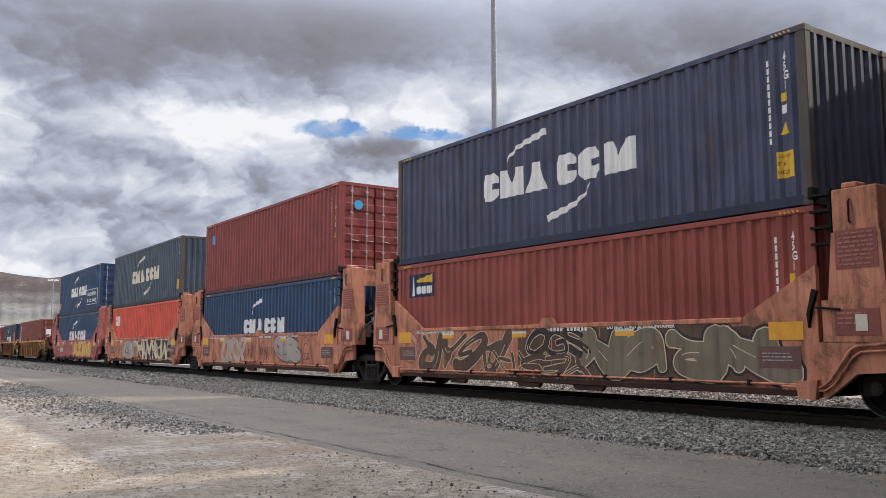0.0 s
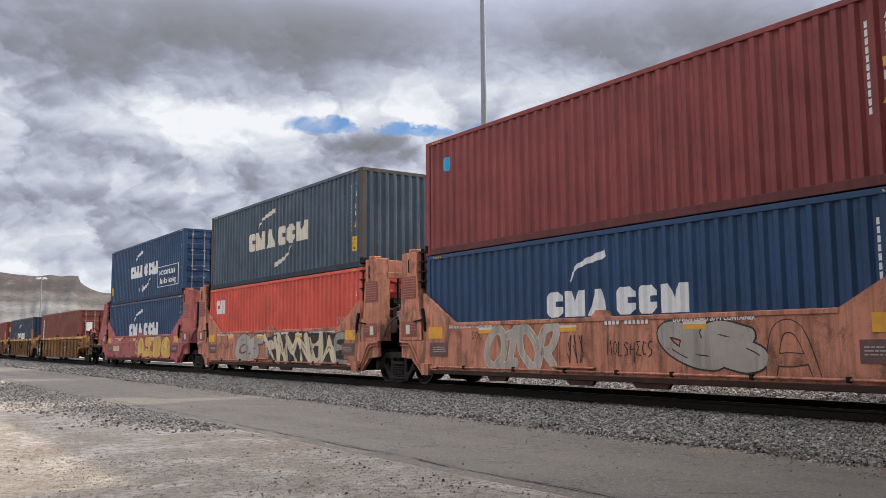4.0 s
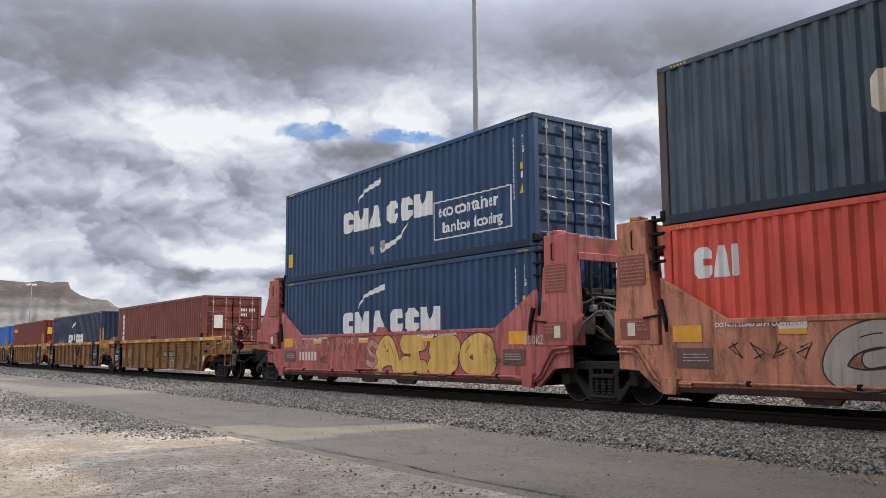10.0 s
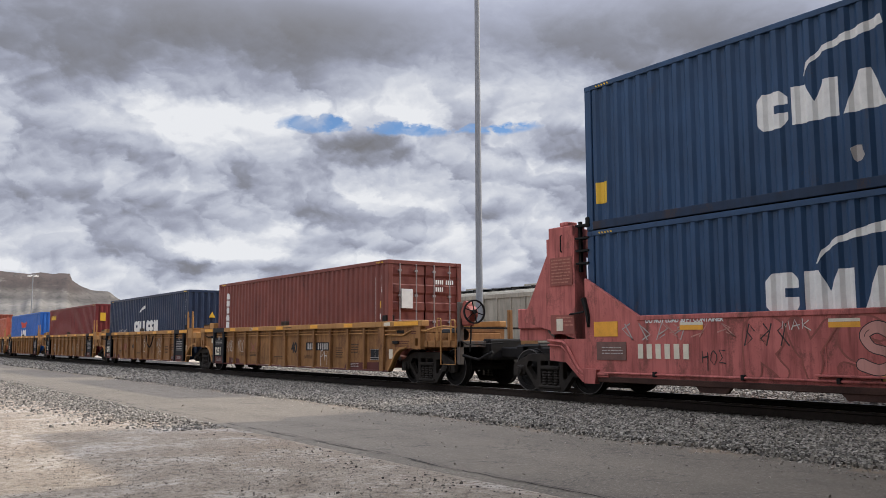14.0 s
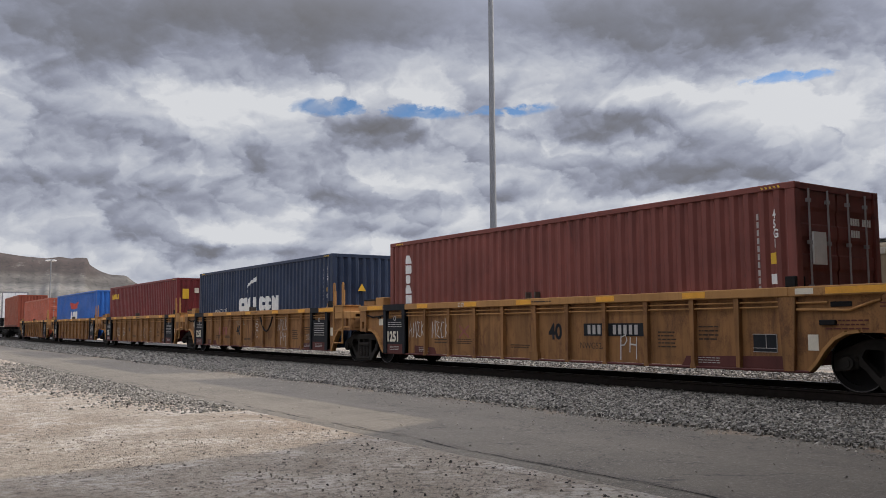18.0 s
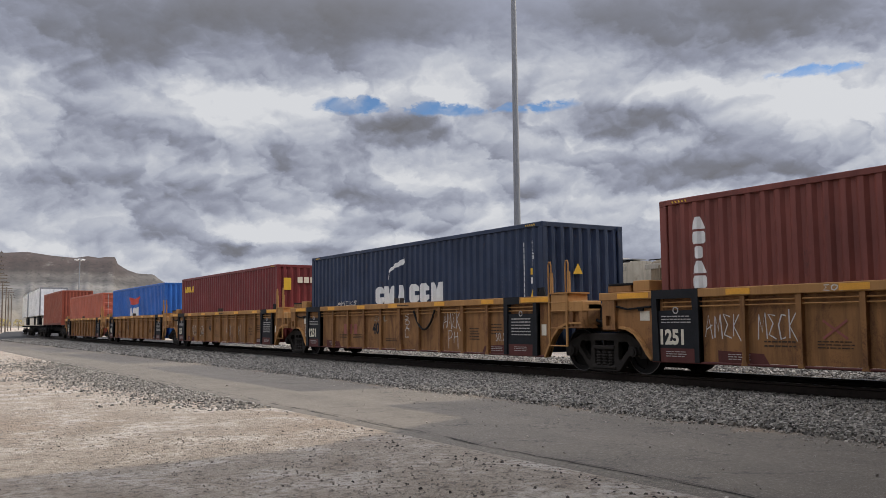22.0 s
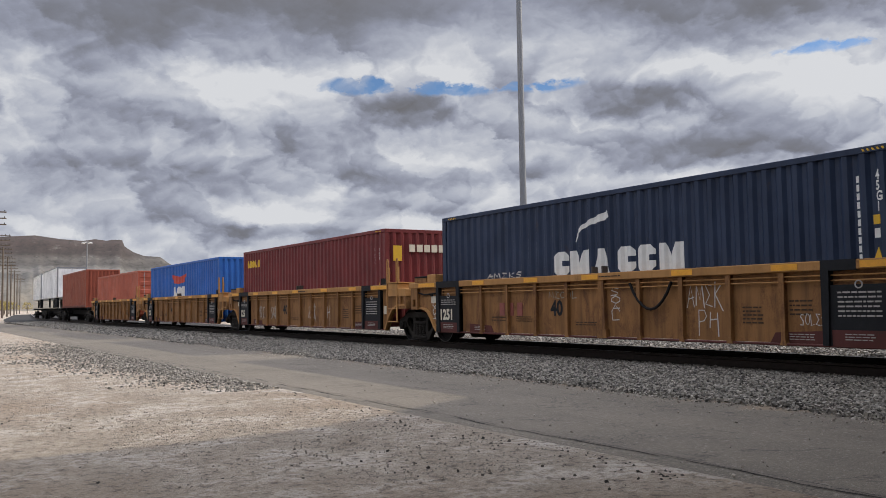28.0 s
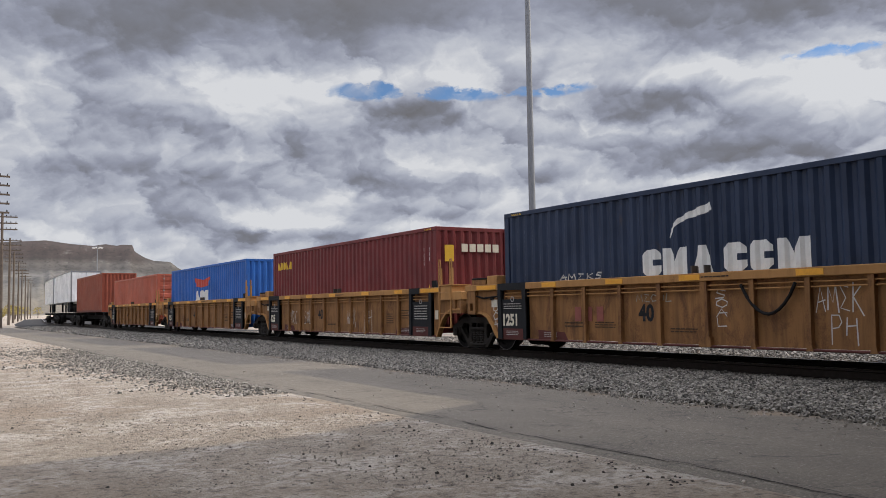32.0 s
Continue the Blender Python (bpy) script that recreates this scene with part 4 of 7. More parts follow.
def shipping_marks(ob, tall=TALL, caution=True, serial=True):
    """Marks near the end that points ahead: serial columns, stickers, warning stripes."""
    y = -HALF
    if serial:
        type_code(ob, y, tall - 0.50)
        serial_column(ob, y + 0.67, tall - 0.42, 11, M["white_mark"])
    decal("sticker", rect(y + 0.37, y + 0.50, tall - 1.16, tall - 1.02), M["yellow_mark"], ob, "small yellow sticker")
    decal("sticker", rect(y + 0.38, y + 0.49, tall - 1.36, tall - 1.22), M["white_mark"], ob, "small white sticker")
    decal("warning_triangle", [(y + 0.35, tall - 1.70), (y + 0.53, tall - 1.70), (y + 0.44, tall - 1.49)], M["yellow_mark"], ob, "yellow warning triangle")
    if caution:
        decal("caution_sticker", rect(y + 0.30, y + 0.60, 0.49, 0.92), M["yellow_mark"], ob, "yellow caution sticker")
        for text, z, size in (("CAUTION", 0.82, 0.065), ("9' 6", 0.69, 0.10), ("HIGH", 0.55, 0.10)):
            w = words("caution_text", text, size, M["gasket"], ob, on_side(SIDE_X - 0.006, y + 0.585, z), squeeze=0.85)
            hug(w.data, 0.008)
    hazard_ticks(ob, y + 0.25, tall - 0.085)
    hazard_ticks(ob, HALF - 0.66, tall - 0.085)


def end_marks(c, x0=0.32, z=2.28, rows=2):
    """Serial marks on the end that faces ahead, as bars."""
    s = Shape()
    for r in range(rows):
        for i in range(9 if r == 0 else 4):
            if i != 4:
                a = x0 + i * 0.07
                s.box(a, a + 0.04, -HALF - 0.014, -HALF - 0.002, z - r * 0.2, z - r * 0.2 + 0.12)
    return tagged(part("serial_mark", s, M["white_mark"], c, "white serial marks as bars"), kind="stuff")


MARK = ("gap", "notch", "wedge", "gap", "gap", "notch")


def sweep_logo(ob, mat, left=2.25, z=1.2, k=1.0, lower=True):
    """The two-word company mark with a sweep over and under it, as plain shapes."""
    company_blocks(ob, left, z, [v * k for v in (0.58, 0.79, 0.70, -0.20, 0.60, 0.60, 0.84)], 0.64 * k if k > 0.9 else 0.52, mat, 0.095 * k, MARK)
    up = [(1.36, 0.74), (1.26, 0.92), (1.02, 1.07), (0.68, 1.15), (0.36, 1.20), (0.02, 1.27)]
    swoosh(ob, [(left - 2.25 * k + a * k, z + b * (1 if k > 0.9 else 0.95)) for a, b in up], [0.02, 0.06, 0.09, 0.12, 0.15, 0.15], mat)
    if lower:
        dn = [(-1.33, -0.08), (-1.16, -0.28), (-0.92, -0.42), (-0.62, -0.52), (-0.32, -0.58), (0.02, -0.66)]
        swoosh(ob, [(left - 2.25 * k + a * k, z + b) for a, b in dn], [0.02, 0.06, 0.10, 0.13, 0.15, 0.16], mat)


FLOOR_WELL = 0.58          # height of the wells' floors over the ground
UPPER = FLOOR_WELL + TALL + 0.012
U = [0.0, 15.53, 30.98, 46.55, 66.12, 81.71, 97.02, 112.39, 127.75, 144.3, 159.8]


def load_train():
    low, one = FLOOR_WELL, FLOOR_WELL + 0.055
    c = container("slate", "slate blue corrugated shipping container with a worn white company mark", U[0], UPPER, frame_colour="rusty_post")
    sweep_logo(c, M["white_mark"], 2.30, 1.20, 1.0)
    shipping_marks(c)
    c = container("brick", "brick red corrugated shipping container in the lower well", U[0], low)
    decal("logo_plate", rect(4.36, 5.52, 2.02, 2.62), M["navy"], c, "navy company badge")
    decal("logo_beam", [(4.42, 2.38), (4.42, 2.60), (5.20, 2.47), (5.20, 2.41)], M["yellow_mark"], c, "yellow light beam shape", lift=0.007)
    decal("logo_tower", [(5.24, 2.06), (5.44, 2.06), (5.38, 2.56), (5.30, 2.56)], M["white_mark"], c, "white tower shape", lift=0.007)
    company_blocks(c, 5.20, 2.10, [0.11] * 6, 0.20, M["white_mark"], 0.02, lift=0.007)
    shipping_marks(c, caution=False)

    c = container("maroon", "maroon corrugated shipping container with its doors facing ahead", U[1], UPPER, True)
    decal("logo_disc", [(5.20 + 0.18 * math.cos(i * 0.3491), 2.22 + 0.18 * math.sin(i * 0.3491)) for i in range(18)], M["cyan_mark"], c, "round cyan company sticker")
    badge = part("logo_disc", Shape().disc(0, 0.012, 0, 0, 0.15, 16), M["cyan_mark"], c, "round cyan company sticker on the door")
    badge.matrix_basis = Matrix.Translation((-0.62, -HALF - 0.022, 2.2)) @ Matrix.Rotation(math.pi / 2, 4, "Z")
    shipping_marks(c, caution=False)
    c = container("blue", "deep blue corrugated shipping container in the lower well", U[1], low)
    sweep_logo(c, M["white_mark"], 1.62, 1.24, 0.76, False)
    shipping_marks(c, caution=False)

    c = container("teal", "grey-blue corrugated shipping container with peeling cream company mark", U[2], UPPER, frame_colour="rusty_post")
    sweep_logo(c, M["cream_mark"], 2.25, 1.16, 1.0)
    shipping_marks(c)
    c = container("scarlet", "faded scarlet corrugated shipping container in the lower well", U[2], low, True)
    company_blocks(c, 5.47, 1.91, [0.36, 0.34, 0.10], 0.53, M["white_mark"], 0.04, ("gap", "wedge", "plain"))
    shipping_marks(c, caution=False)

    c = container("blue", "blue corrugated shipping container with its doors facing ahead", U[3], UPPER, True)
    sweep_logo(c, M["white_mark"], 2.25, 1.18, 0.94)
    for y0, y1, z0, z1 in ((-5.30, -2.36, 1.42, 1.45), (-5.30, -2.36, 0.50, 0.53), (-2.39, -2.36, 0.53, 1.42), (-5.30, -5.27, 0.53, 1.42)):
        decal("slogan_frame", rect(y0, y1, z0, z1), M["white_mark"], c, "thin white painted frame line")
    for text, y, z, size in (("eco container", -2.50, 1.06, 0.44), ("bamboo flooring", -2.70, 0.66, 0.36)):
        w = words("slogan", text, size, M["white_mark"], c, on_side(SIDE_X, y, z), "white painted slogan", 0.95, bold=0.008)
        tagged(w, kind="stuff")
        hug(w.data)
    for y, z in ((0.62, 0.56), (0.08, 0.66)):
        decal("scuff", [(y + 0.13 * math.cos(i * 0.7) * (1 if i % 2 else 0.6), z + 0.13 * math.sin(i * 0.7)) for i in range(9)], M["grey_mark"], c, "pale scuffed patch")
    decal("caution_sticker", rect(5.55, 5.84, 0.50, 0.92), M["yellow_mark"], c, "yellow caution sticker")
    shipping_marks(c, caution=False)
    c = container("blue", "blue corrugated shipping container in the lower well", U[3], low)
    sweep_logo(c, M["white_mark"], 2.22, 1.16, 1.0, False)
    shipping_marks(c, caution=False)

    c = container("oxide", "brown-red corrugated shipping container with doors facing ahead", U[4], one, True)
    for k, w in enumerate((0.30, 0.30, 0.14, 0.30, 0.32, 0.30)):
        decal("logo_block", block(("wedge", "plain", "plain", "wedge", "plain", "notch")[k], 5.23 - w / 2, 5.23 + w / 2, 2.30 - k * 0.262, 2.52 - k * 0.262), M["white_mark"], c)
    serial_column(c, -HALF + 0.67, 2.45, 11, M["grey_mark"])
    type_code(c, -HALF, 2.35)
    decal("sticker", rect(-HALF + 0.37, -HALF + 0.50, 1.62, 1.80), M["yellow_mark"], c, "small yellow sticker")
    decal("sticker", rect(-HALF + 0.37, -HALF + 0.50, 1.30, 1.46), M["white_mark"], c, "small white sticker")
    decal("warning_triangle", [(-HALF + 0.33, 0.90), (-HALF + 0.55, 0.90), (-HALF + 0.44, 1.13)], M["yellow_mark"], c, "yellow warning triangle")
    hazard_ticks(c, -HALF + 0.25, TALL - 0.085)
    end_marks(c)
    part("door_poster", Shape().box(-0.80, -0.45, -HALF - 0.03, -HALF + 0.005, 1.60, 2.12), M["white_mark"], c, "pale company plate on the door")
    hazard_ticks(c, HALF - 0.66, TALL - 0.085)
    c = container("navy", "navy blue corrugated shipping container, end wall facing ahead", U[5], one)
    sweep_logo(c, M["white_mark"], 1.60, 1.22, 0.76, False)
    shipping_marks(c, caution=False)
    part("warning_triangle", Shape().prism([(-0.14, 0), (0.14, 0), (0, 0.24)], 0, 0.01), M["yellow_mark"], c, "yellow warning triangle on the end wall").matrix_basis = Matrix.Translation((-0.2, -HALF - 0.004, 1.75)) @ Matrix.Rotation(math.pi / 2, 4, "Z")
    c = container("wine", "wine red corrugated shipping container with yellow marks", U[6], one)
    company_blocks(c, 5.65, 2.22, [0.22, 0.22, 0.24, 0.24, 0.24], 0.28, M["yellow_mark"], 0.04, ("wedge", "plain", "plain", "wedge", "notch"))
    for y in (0.67, 0.39):
        serial_column(c, -HALF + y, 2.35, 4 if y > 0.5 else 3, M["white_mark"])
    decal("warning_triangle", [(-HALF + 0.36, 1.10), (-HALF + 0.56, 1.10), (-HALF + 0.46, 1.34)], M["yellow_mark"], c, "yellow warning triangle")
    part("sticker", Shape().box(-0.95, -0.66, -HALF - 0.012, -HALF, 1.95, 2.40), M["yellow_mark"], c, "square yellow sticker on the end wall")
    for k in range(5):
        part("logo_block", Shape().box(-0.40 + k * 0.26, -0.20 + k * 0.26, -HALF - 0.012, -HALF, 2.22, 2.44), M["cream_mark"], c)
    hazard_ticks(c, -HALF + 0.25, TALL - 0.085)
    c = container("royal", "royal blue corrugated shipping container with a red mark", U[7], one)
    decal("logo_emblem", [(1.75, 2.36), (1.35, 1.92), (0.55, 1.86), (-0.45, 1.92), (-0.95, 2.36), (0.2, 2.22)], M["red_mark"], c, "red company emblem")
    company_blocks(c, 1.55, 1.22, [0.70, 0.70, 0.55], 0.50, M["white_mark"], 0.10, ("wedge", "plain", "plain"))
    container("salmon", "salmon red corrugated shipping container with doors facing ahead", U[8], one, True)
    container("rust_red", "red oxide corrugated shipping container on a spine car", U[9], 1.40)


load_train()


# ---- railway cars ----
PIN = 1.67                 # from a container's end to the pin of the shared truck
WHEEL_R = 0.44
DROP = 0.12                # the rails lie this much under the cars' datum
CARX = 1.30                # half the width of a car over its side plates


def wheelset(parent, y):
    s = Shape().tube([(-0.95, 0, 0), (0.95, 0, 0)], 0.08, 10)
    for sx in (-1, 1):
        s.disc(sx * 0.69, sx * 0.82, 0, 0, WHEEL_R, 28, 0.34)
        s.disc(sx * 0.73, sx * 0.77, 0, 0, 0.36, 20)
        s.disc(sx * 0.67, sx * 0.70, 0, 0, WHEEL_R + 0.028, 28, 0.36)
        s.disc(sx * 0.70, sx * 0.84, 0, 0, 0.13, 14)
        for k in range(4):
            a = k * math.pi / 2
            s.box(sx * 0.775, sx * 0.785, math.cos(a) * 0.22 - 0.03, math.cos(a) * 0.22 + 0.03, math.sin(a) * 0.22 - 0.03, math.sin(a) * 0.22 + 0.03)
    key = "wheelset"
    ob = piece("wheelset", lambda: s, M["wheel_tread"], parent, (0, y, WHEEL_R - DROP), label="pair of steel wheels on an axle", key=key)
    for sx in (-1, 1):
        piece("tread_edge", lambda: Shape().disc(-0.004, 0.004, 0, 0, WHEEL_R + 0.002, 32, WHEEL_R - 0.014), M["wheel_rim"], ob, (sx * 0.826, 0, 0), label="bright worn edge of the tread", key="treadedge")
    WHEELS.append((ob, y))
    return ob


def cast_plate(outer, holes, half, bevel):
    """A flat casting in (y, z) with windows through it and rounded edges."""
    data = bpy.data.curves.new("casting", "CURVE")
    data.dimensions, data.fill_mode, data.extrude, data.bevel_depth, data.bevel_resolution = "2D", "BOTH", half - bevel, bevel, 1
    for ring in [outer] + holes:
        line = data.splines.new("POLY")
        line.points.add(len(ring) - 1)
        for pt, (a, b) in zip(line.points, ring):
            pt.co = (a, b, 0, 1)
        line.use_cyclic_u = True
    tmp = bpy.data.objects.new("casting", data)
    scene.collection.objects.link(tmp)
    mesh = bpy.data.meshes.new_from_object(tmp.evaluated_get(bpy.context.evaluated_depsgraph_get()))
    bpy.data.objects.remove(tmp)
    s = Shape()
    s.add([(v.co.z, v.co.x, v.co.y) for v in mesh.vertices], [tuple(p.vertices) for p in mesh.polygons])
    bpy.data.meshes.remove(mesh)
    return s


def rounded(pts, r=0.3):
    """Cuts each corner of a closed outline into a short curve."""
    out = []
    for i, (y, z) in enumerate(pts):
        before, after = pts[i - 1], pts[(i + 1) % len(pts)]
        for q, k in ((before, r), (before, r * 0.4), (after, r * 0.4), (after, r)):
            out.append((y + (q[0] - y) * k, z + (q[1] - z) * k))
    return out


def side_frame():
    """Cast truck frame: a window over each side of the springs, journal boxes at the ends."""
    outer = rounded([(-1.14, 0.33), (-1.14, 0.56), (-0.62, 0.78), (0.62, 0.78), (1.14, 0.56), (1.14, 0.33), (0.96, 0.33), (0.86, 0.50), (0.66, 0.34), (0.40, 0.05), (-0.40, 0.05), (-0.66, 0.34), (-0.86, 0.50), (-0.96, 0.33)], 0.16)
    holes = [rounded([(d * 0.38, 0.64), (d * 0.66, 0.64), (d * 0.72, 0.52), (d * 0.46, 0.24), (d * 0.38, 0.28)], 0.28) for d in (-1, 1)]
    holes.append(rounded([(-0.29, 0.15), (-0.29, 0.66), (0.29, 0.66), (0.29, 0.15)], 0.12))
    s = cast_plate(outer, holes, 0.065, 0.018)
    for d in (-1, 1):
        s.box(-0.11, 0.10, d * 0.89 - 0.13, d * 0.89 + 0.13, 0.34, 0.55, 0.03)
        s.disc(-0.17, -0.04, d * 0.89, WHEEL_R, 0.10, 14)
        s.disc(-0.185, -0.16, d * 0.89, WHEEL_R, 0.055, 10)
    s.box(-0.09, 0.09, -0.30, 0.30, 0.47, 0.55, 0.015).box(-0.095, 0.09, -0.34, 0.34, 0.08, 0.15, 0.02)
    s.box(-0.08, 0.0, -0.02, 0.02, 0.55, 0.66)
    return s


def coil():
    """One coil spring as a ribbed column."""
    return Shape().tube([(-0.02, 0, 0.15 + i * 0.0285) for i in range(12)], [0.082 if i % 2 else 0.062 for i in range(12)], 10)


def truck(car, y):
    for sx in (-1, 1):
        piece("truck_frame", side_frame, M["truck"], car, (sx * 0.99, y, -DROP), 0 if sx < 0 else math.pi, "cast iron truck side frame", "truckframe")
        for d in (-0.17, 0.0, 0.17):
            piece("spring", coil, M["truck"], car, (sx * 0.99, y + d, -DROP), 0 if sx < 0 else math.pi, "coil spring in the truck frame", "coil")
    piece("truck_bolster", lambda: Shape().box(-0.92, 0.92, -0.2, 0.2, 0.44, 0.70, 0.03).box(-0.35, 0.35, -0.3, 0.3, 0.68, 0.92, 0.03), M["iron"], car, (0, y, -DROP), key="truckbolster")
    for d in (-0.89, 0.89):
        wheelset(car, y + d)


def ribbon(s, pts, width, x):
    prev = None
    for i, (y, z) in enumerate(pts):
        a, b = pts[max(i - 1, 0)], pts[min(i + 1, len(pts) - 1)]
        d = Vector((b[0] - a[0], b[1] - a[1]))
        d = d.normalized() if d.length > 1e-6 else Vector((1, 0))
        now = (y - d.y * width / 2, z + d.x * width / 2), (y + d.y * width / 2, z - d.x * width / 2)
        if prev:
            k = len(s.v)
            s.v += [(x, *prev[0]), (x, *prev[1]), (x, *now[1]), (x, *now[0])]
            s.f.append((k, k + 1, k + 2, k + 3))
        prev = now


# stroke skeletons of sprayed shapes in a unit cell: across, up
FAT = {
    "arch": [[(0.02, 0.0), (0.26, 0.92), (0.62, 0.96), (0.97, 0.0)], [(0.22, 0.34), (0.80, 0.36)]],
    "post": [[(0.5, 0.0), (0.52, 1.0)], [(0.12, 0.98), (0.90, 1.0)], [(0.10, 0.02), (0.92, 0.0)]],
    "hook": [[(0.92, 0.86), (0.50, 1.0), (0.10, 0.78), (0.32, 0.52), (0.76, 0.44), (0.92, 0.20), (0.50, 0.0), (0.05, 0.12)]],
    "coil": [[(0.90, 0.84), (0.48, 1.0), (0.10, 0.74), (0.08, 0.28), (0.44, 0.0), (0.90, 0.12), (0.92, 0.50), (0.52, 0.48)]],
    "zig": [[(0.06, 0.0), (0.18, 1.0)], [(0.18, 1.0), (0.50, 0.45), (0.78, 0.0)], [(0.78, 0.0), (0.84, 0.55), (0.98, 1.0)]],
    "comb": [[(0.95, 0.98), (0.30, 0.92), (0.12, 0.55), (0.20, 0.06), (0.95, 0.02)], [(0.16, 0.52), (0.86, 0.56)]],
    "ring": [[(0.50, 1.0), (0.08, 0.72), (0.10, 0.25), (0.50, 0.0), (0.90, 0.25), (0.92, 0.72), (0.50, 1.0)]],
    "fork": [[(0.05, 1.0), (0.45, 0.45), (0.95, 1.0)], [(0.45, 0.45), (0.55, 0.0)]],
    "leg": [[(0.12, 0.0), (0.14, 1.0), (0.80, 0.92), (0.70, 0.52), (0.16, 0.48)], [(0.40, 0.48), (0.95, 0.0)]],
}


def smooth(pts, per=6):
    """Points along a curve that passes through pts."""
    if len(pts) < 3:
        return [(pts[0][0] + (pts[-1][0] - pts[0][0]) * i / per, pts[0][1] + (pts[-1][1] - pts[0][1]) * i / per) for i in range(per + 1)]
    out = []
    for i in range(len(pts) - 1):
        p0, p1, p2, p3 = pts[max(i - 1, 0)], pts[i], pts[i + 1], pts[min(i + 2, len(pts) - 1)]
        for j in range(per):
            t = j / per
            out.append(tuple(0.5 * (2 * b + (c - a) * t + (2 * a - 5 * b + 4 * c - d) * t * t + (3 * b - a - 3 * c + d) * t ** 3) for a, b, c, d in zip(p0, p1, p2, p3)))
    return out + [pts[-1]]


def fat_stroke(s, pts, widths, x):
    """A broad sprayed stroke with rounded ends, flat at depth x."""
    n = len(pts)
    ds = []
    for i in range(n):
        a, b = pts[max(i - 1, 0)], pts[min(i + 1, n - 1)]
        ds.append(Vector((b[0] - a[0], b[1] - a[1])).normalized())
    rows = []
    for c in (1.0, 0.8, 0.45):
        rows.append((Vector(pts[0]) - ds[0] * widths[0] / 2 * c, ds[0], widths[0] * math.sqrt(max(0.0, 1 - c * c))))
    rows += [(Vector(p), d, w) for p, d, w in zip(pts, ds, widths)]
    for c in (0.45, 0.8, 1.0):
        rows.append((Vector(pts[-1]) + ds[-1] * widths[-1] / 2 * c, ds[-1], widths[-1] * math.sqrt(max(0.0, 1 - c * c))))
    k = len(s.v)
    for i, (p, d, w) in enumerate(rows):
        x -= 0.00002
        s.v += [(x, p.x - d.y * w / 2, p.y + d.x * w / 2), (x, p.x + d.y * w / 2, p.y - d.x * w / 2)]
    s.f += [(k + 2 * i, k + 2 * i + 1, k + 2 * i + 3, k + 2 * i + 2) for i in range(len(rows) - 1)]


def sprayed(car, forms, y1, y0, z0, z1, x, fill, line, width, edge, seed, depth=0.001, halo=None, swell=0.25, lean=0.0, inner=True, wild=False):
    """A row of sprayed letter-like shapes: broad strokes with an outline, and a halo round both."""
    rng = random.Random(seed)
    keys = [k for k in (halo, line, fill) if k]
    layers = {k: Shape() for k in keys}
    cell, m = (y1 - y0) / len(forms), width * (1 + swell) / 2 + edge + (0.05 if halo else 0.0)
    for i, form in enumerate(forms):
        d = depth + 0.0006 * (i % 2)
        left, wide = y1 - cell * i - m * 0.7, cell - m * 1.0
        flip, tilt = (rng.random() < 0.5, rng.uniform(-0.5, 0.5)) if wild else (False, 0.0)
        if wild:
            left, wide = left + cell * 0.15, wide + cell * 0.3
        for k, stroke in enumerate(FAT[form]):
            pts = []
            for a, b in stroke:
                if flip:
                    a, b = 1 - a, 1 - b
                a, b = a + tilt * (b - 0.5), b + tilt * (a - 0.5) * 0.6
                b = min(1.0, max(0.0, b + rng.uniform(-0.04, 0.04)))
                pts.append((left - wide * (a + rng.uniform(-0.05, 0.05)) - lean * (b - 0.5), z0 + m + (z1 - z0 - 2 * m) * b))
            pts = smooth(pts)
            ph = rng.uniform(0, 3)
            ws = [width * (1 + swell * math.sin(ph + 4.0 * j / len(pts))) for j in range(len(pts))]
            e = 0.00006 * k
            if halo:
                fat_stroke(layers[halo], pts, [w + 2 * edge + 0.10 for w in ws], x - d - e)
            fat_stroke(layers[line], pts, [w + 2 * edge for w in ws], x - d - 0.001 - e)
            fat_stroke(layers[fill], pts, ws, x - d - 0.002 - e)
            if inner and len(pts) > 8:
                j = rng.randrange(2, len(pts) - 6)
                ribbon(layers[line], pts[j:j + 5], edge * 0.7, x - d - 0.0032)
    for key in keys:
        tagged(part("graffiti", layers[key], M[key], car, "spray-painted graffiti in " + key.replace("spray_", ""), fix=False), kind="stuff")


def sprayed_ground(car, y1, y0, z0, z1, x, key, seed):
    """An uneven sprayed patch behind the shapes, with a dripping lower edge."""
    rng = random.Random(seed)
    s = Shape()
    n = max(6, int((y1 - y0) / 0.22))
    prev = None
    for i in range(n + 1):
        y = y1 + (y0 - y1) * i / n
        fade = min(1.0, 3.0 * min(i, n - i) / n + 0.35)
        top, low = z1 - rng.uniform(0, 0.10) - (1 - fade) * 0.3, z0 + rng.uniform(0, 0.06) + (1 - fade) * 0.3
        now = ((x - 0.0006, y, low), (x - 0.0006, y, top))
        if prev:
            s.add([prev[0], now[0], now[1], prev[1]], [(0, 1, 2, 3)])
        prev = now
    tagged(part("graffiti", s, M[key], car, "sprayed ground of the graffiti in " + key.replace("spray_", ""), fix=False), kind="stuff")


def tag_scrawl(car, y, z, w, h, x, seed, mat, lines=3):
    rng = random.Random(seed)
    s = Shape()
    for i in range(lines):
        a = y - w * i / lines
        pts = [(a - w / lines * (0.1 + 0.8 * ((j * 7 + seed) % 5) / 5), z + h * ((j * 3 + i + seed) % 4) / 3.0) for j in range(5)]
        ribbon(s, pts, 0.024, x)
    return tagged(part("graffiti_tag", s, M[mat], car, "thin spray-painted scrawl", fix=False), kind="stuff")


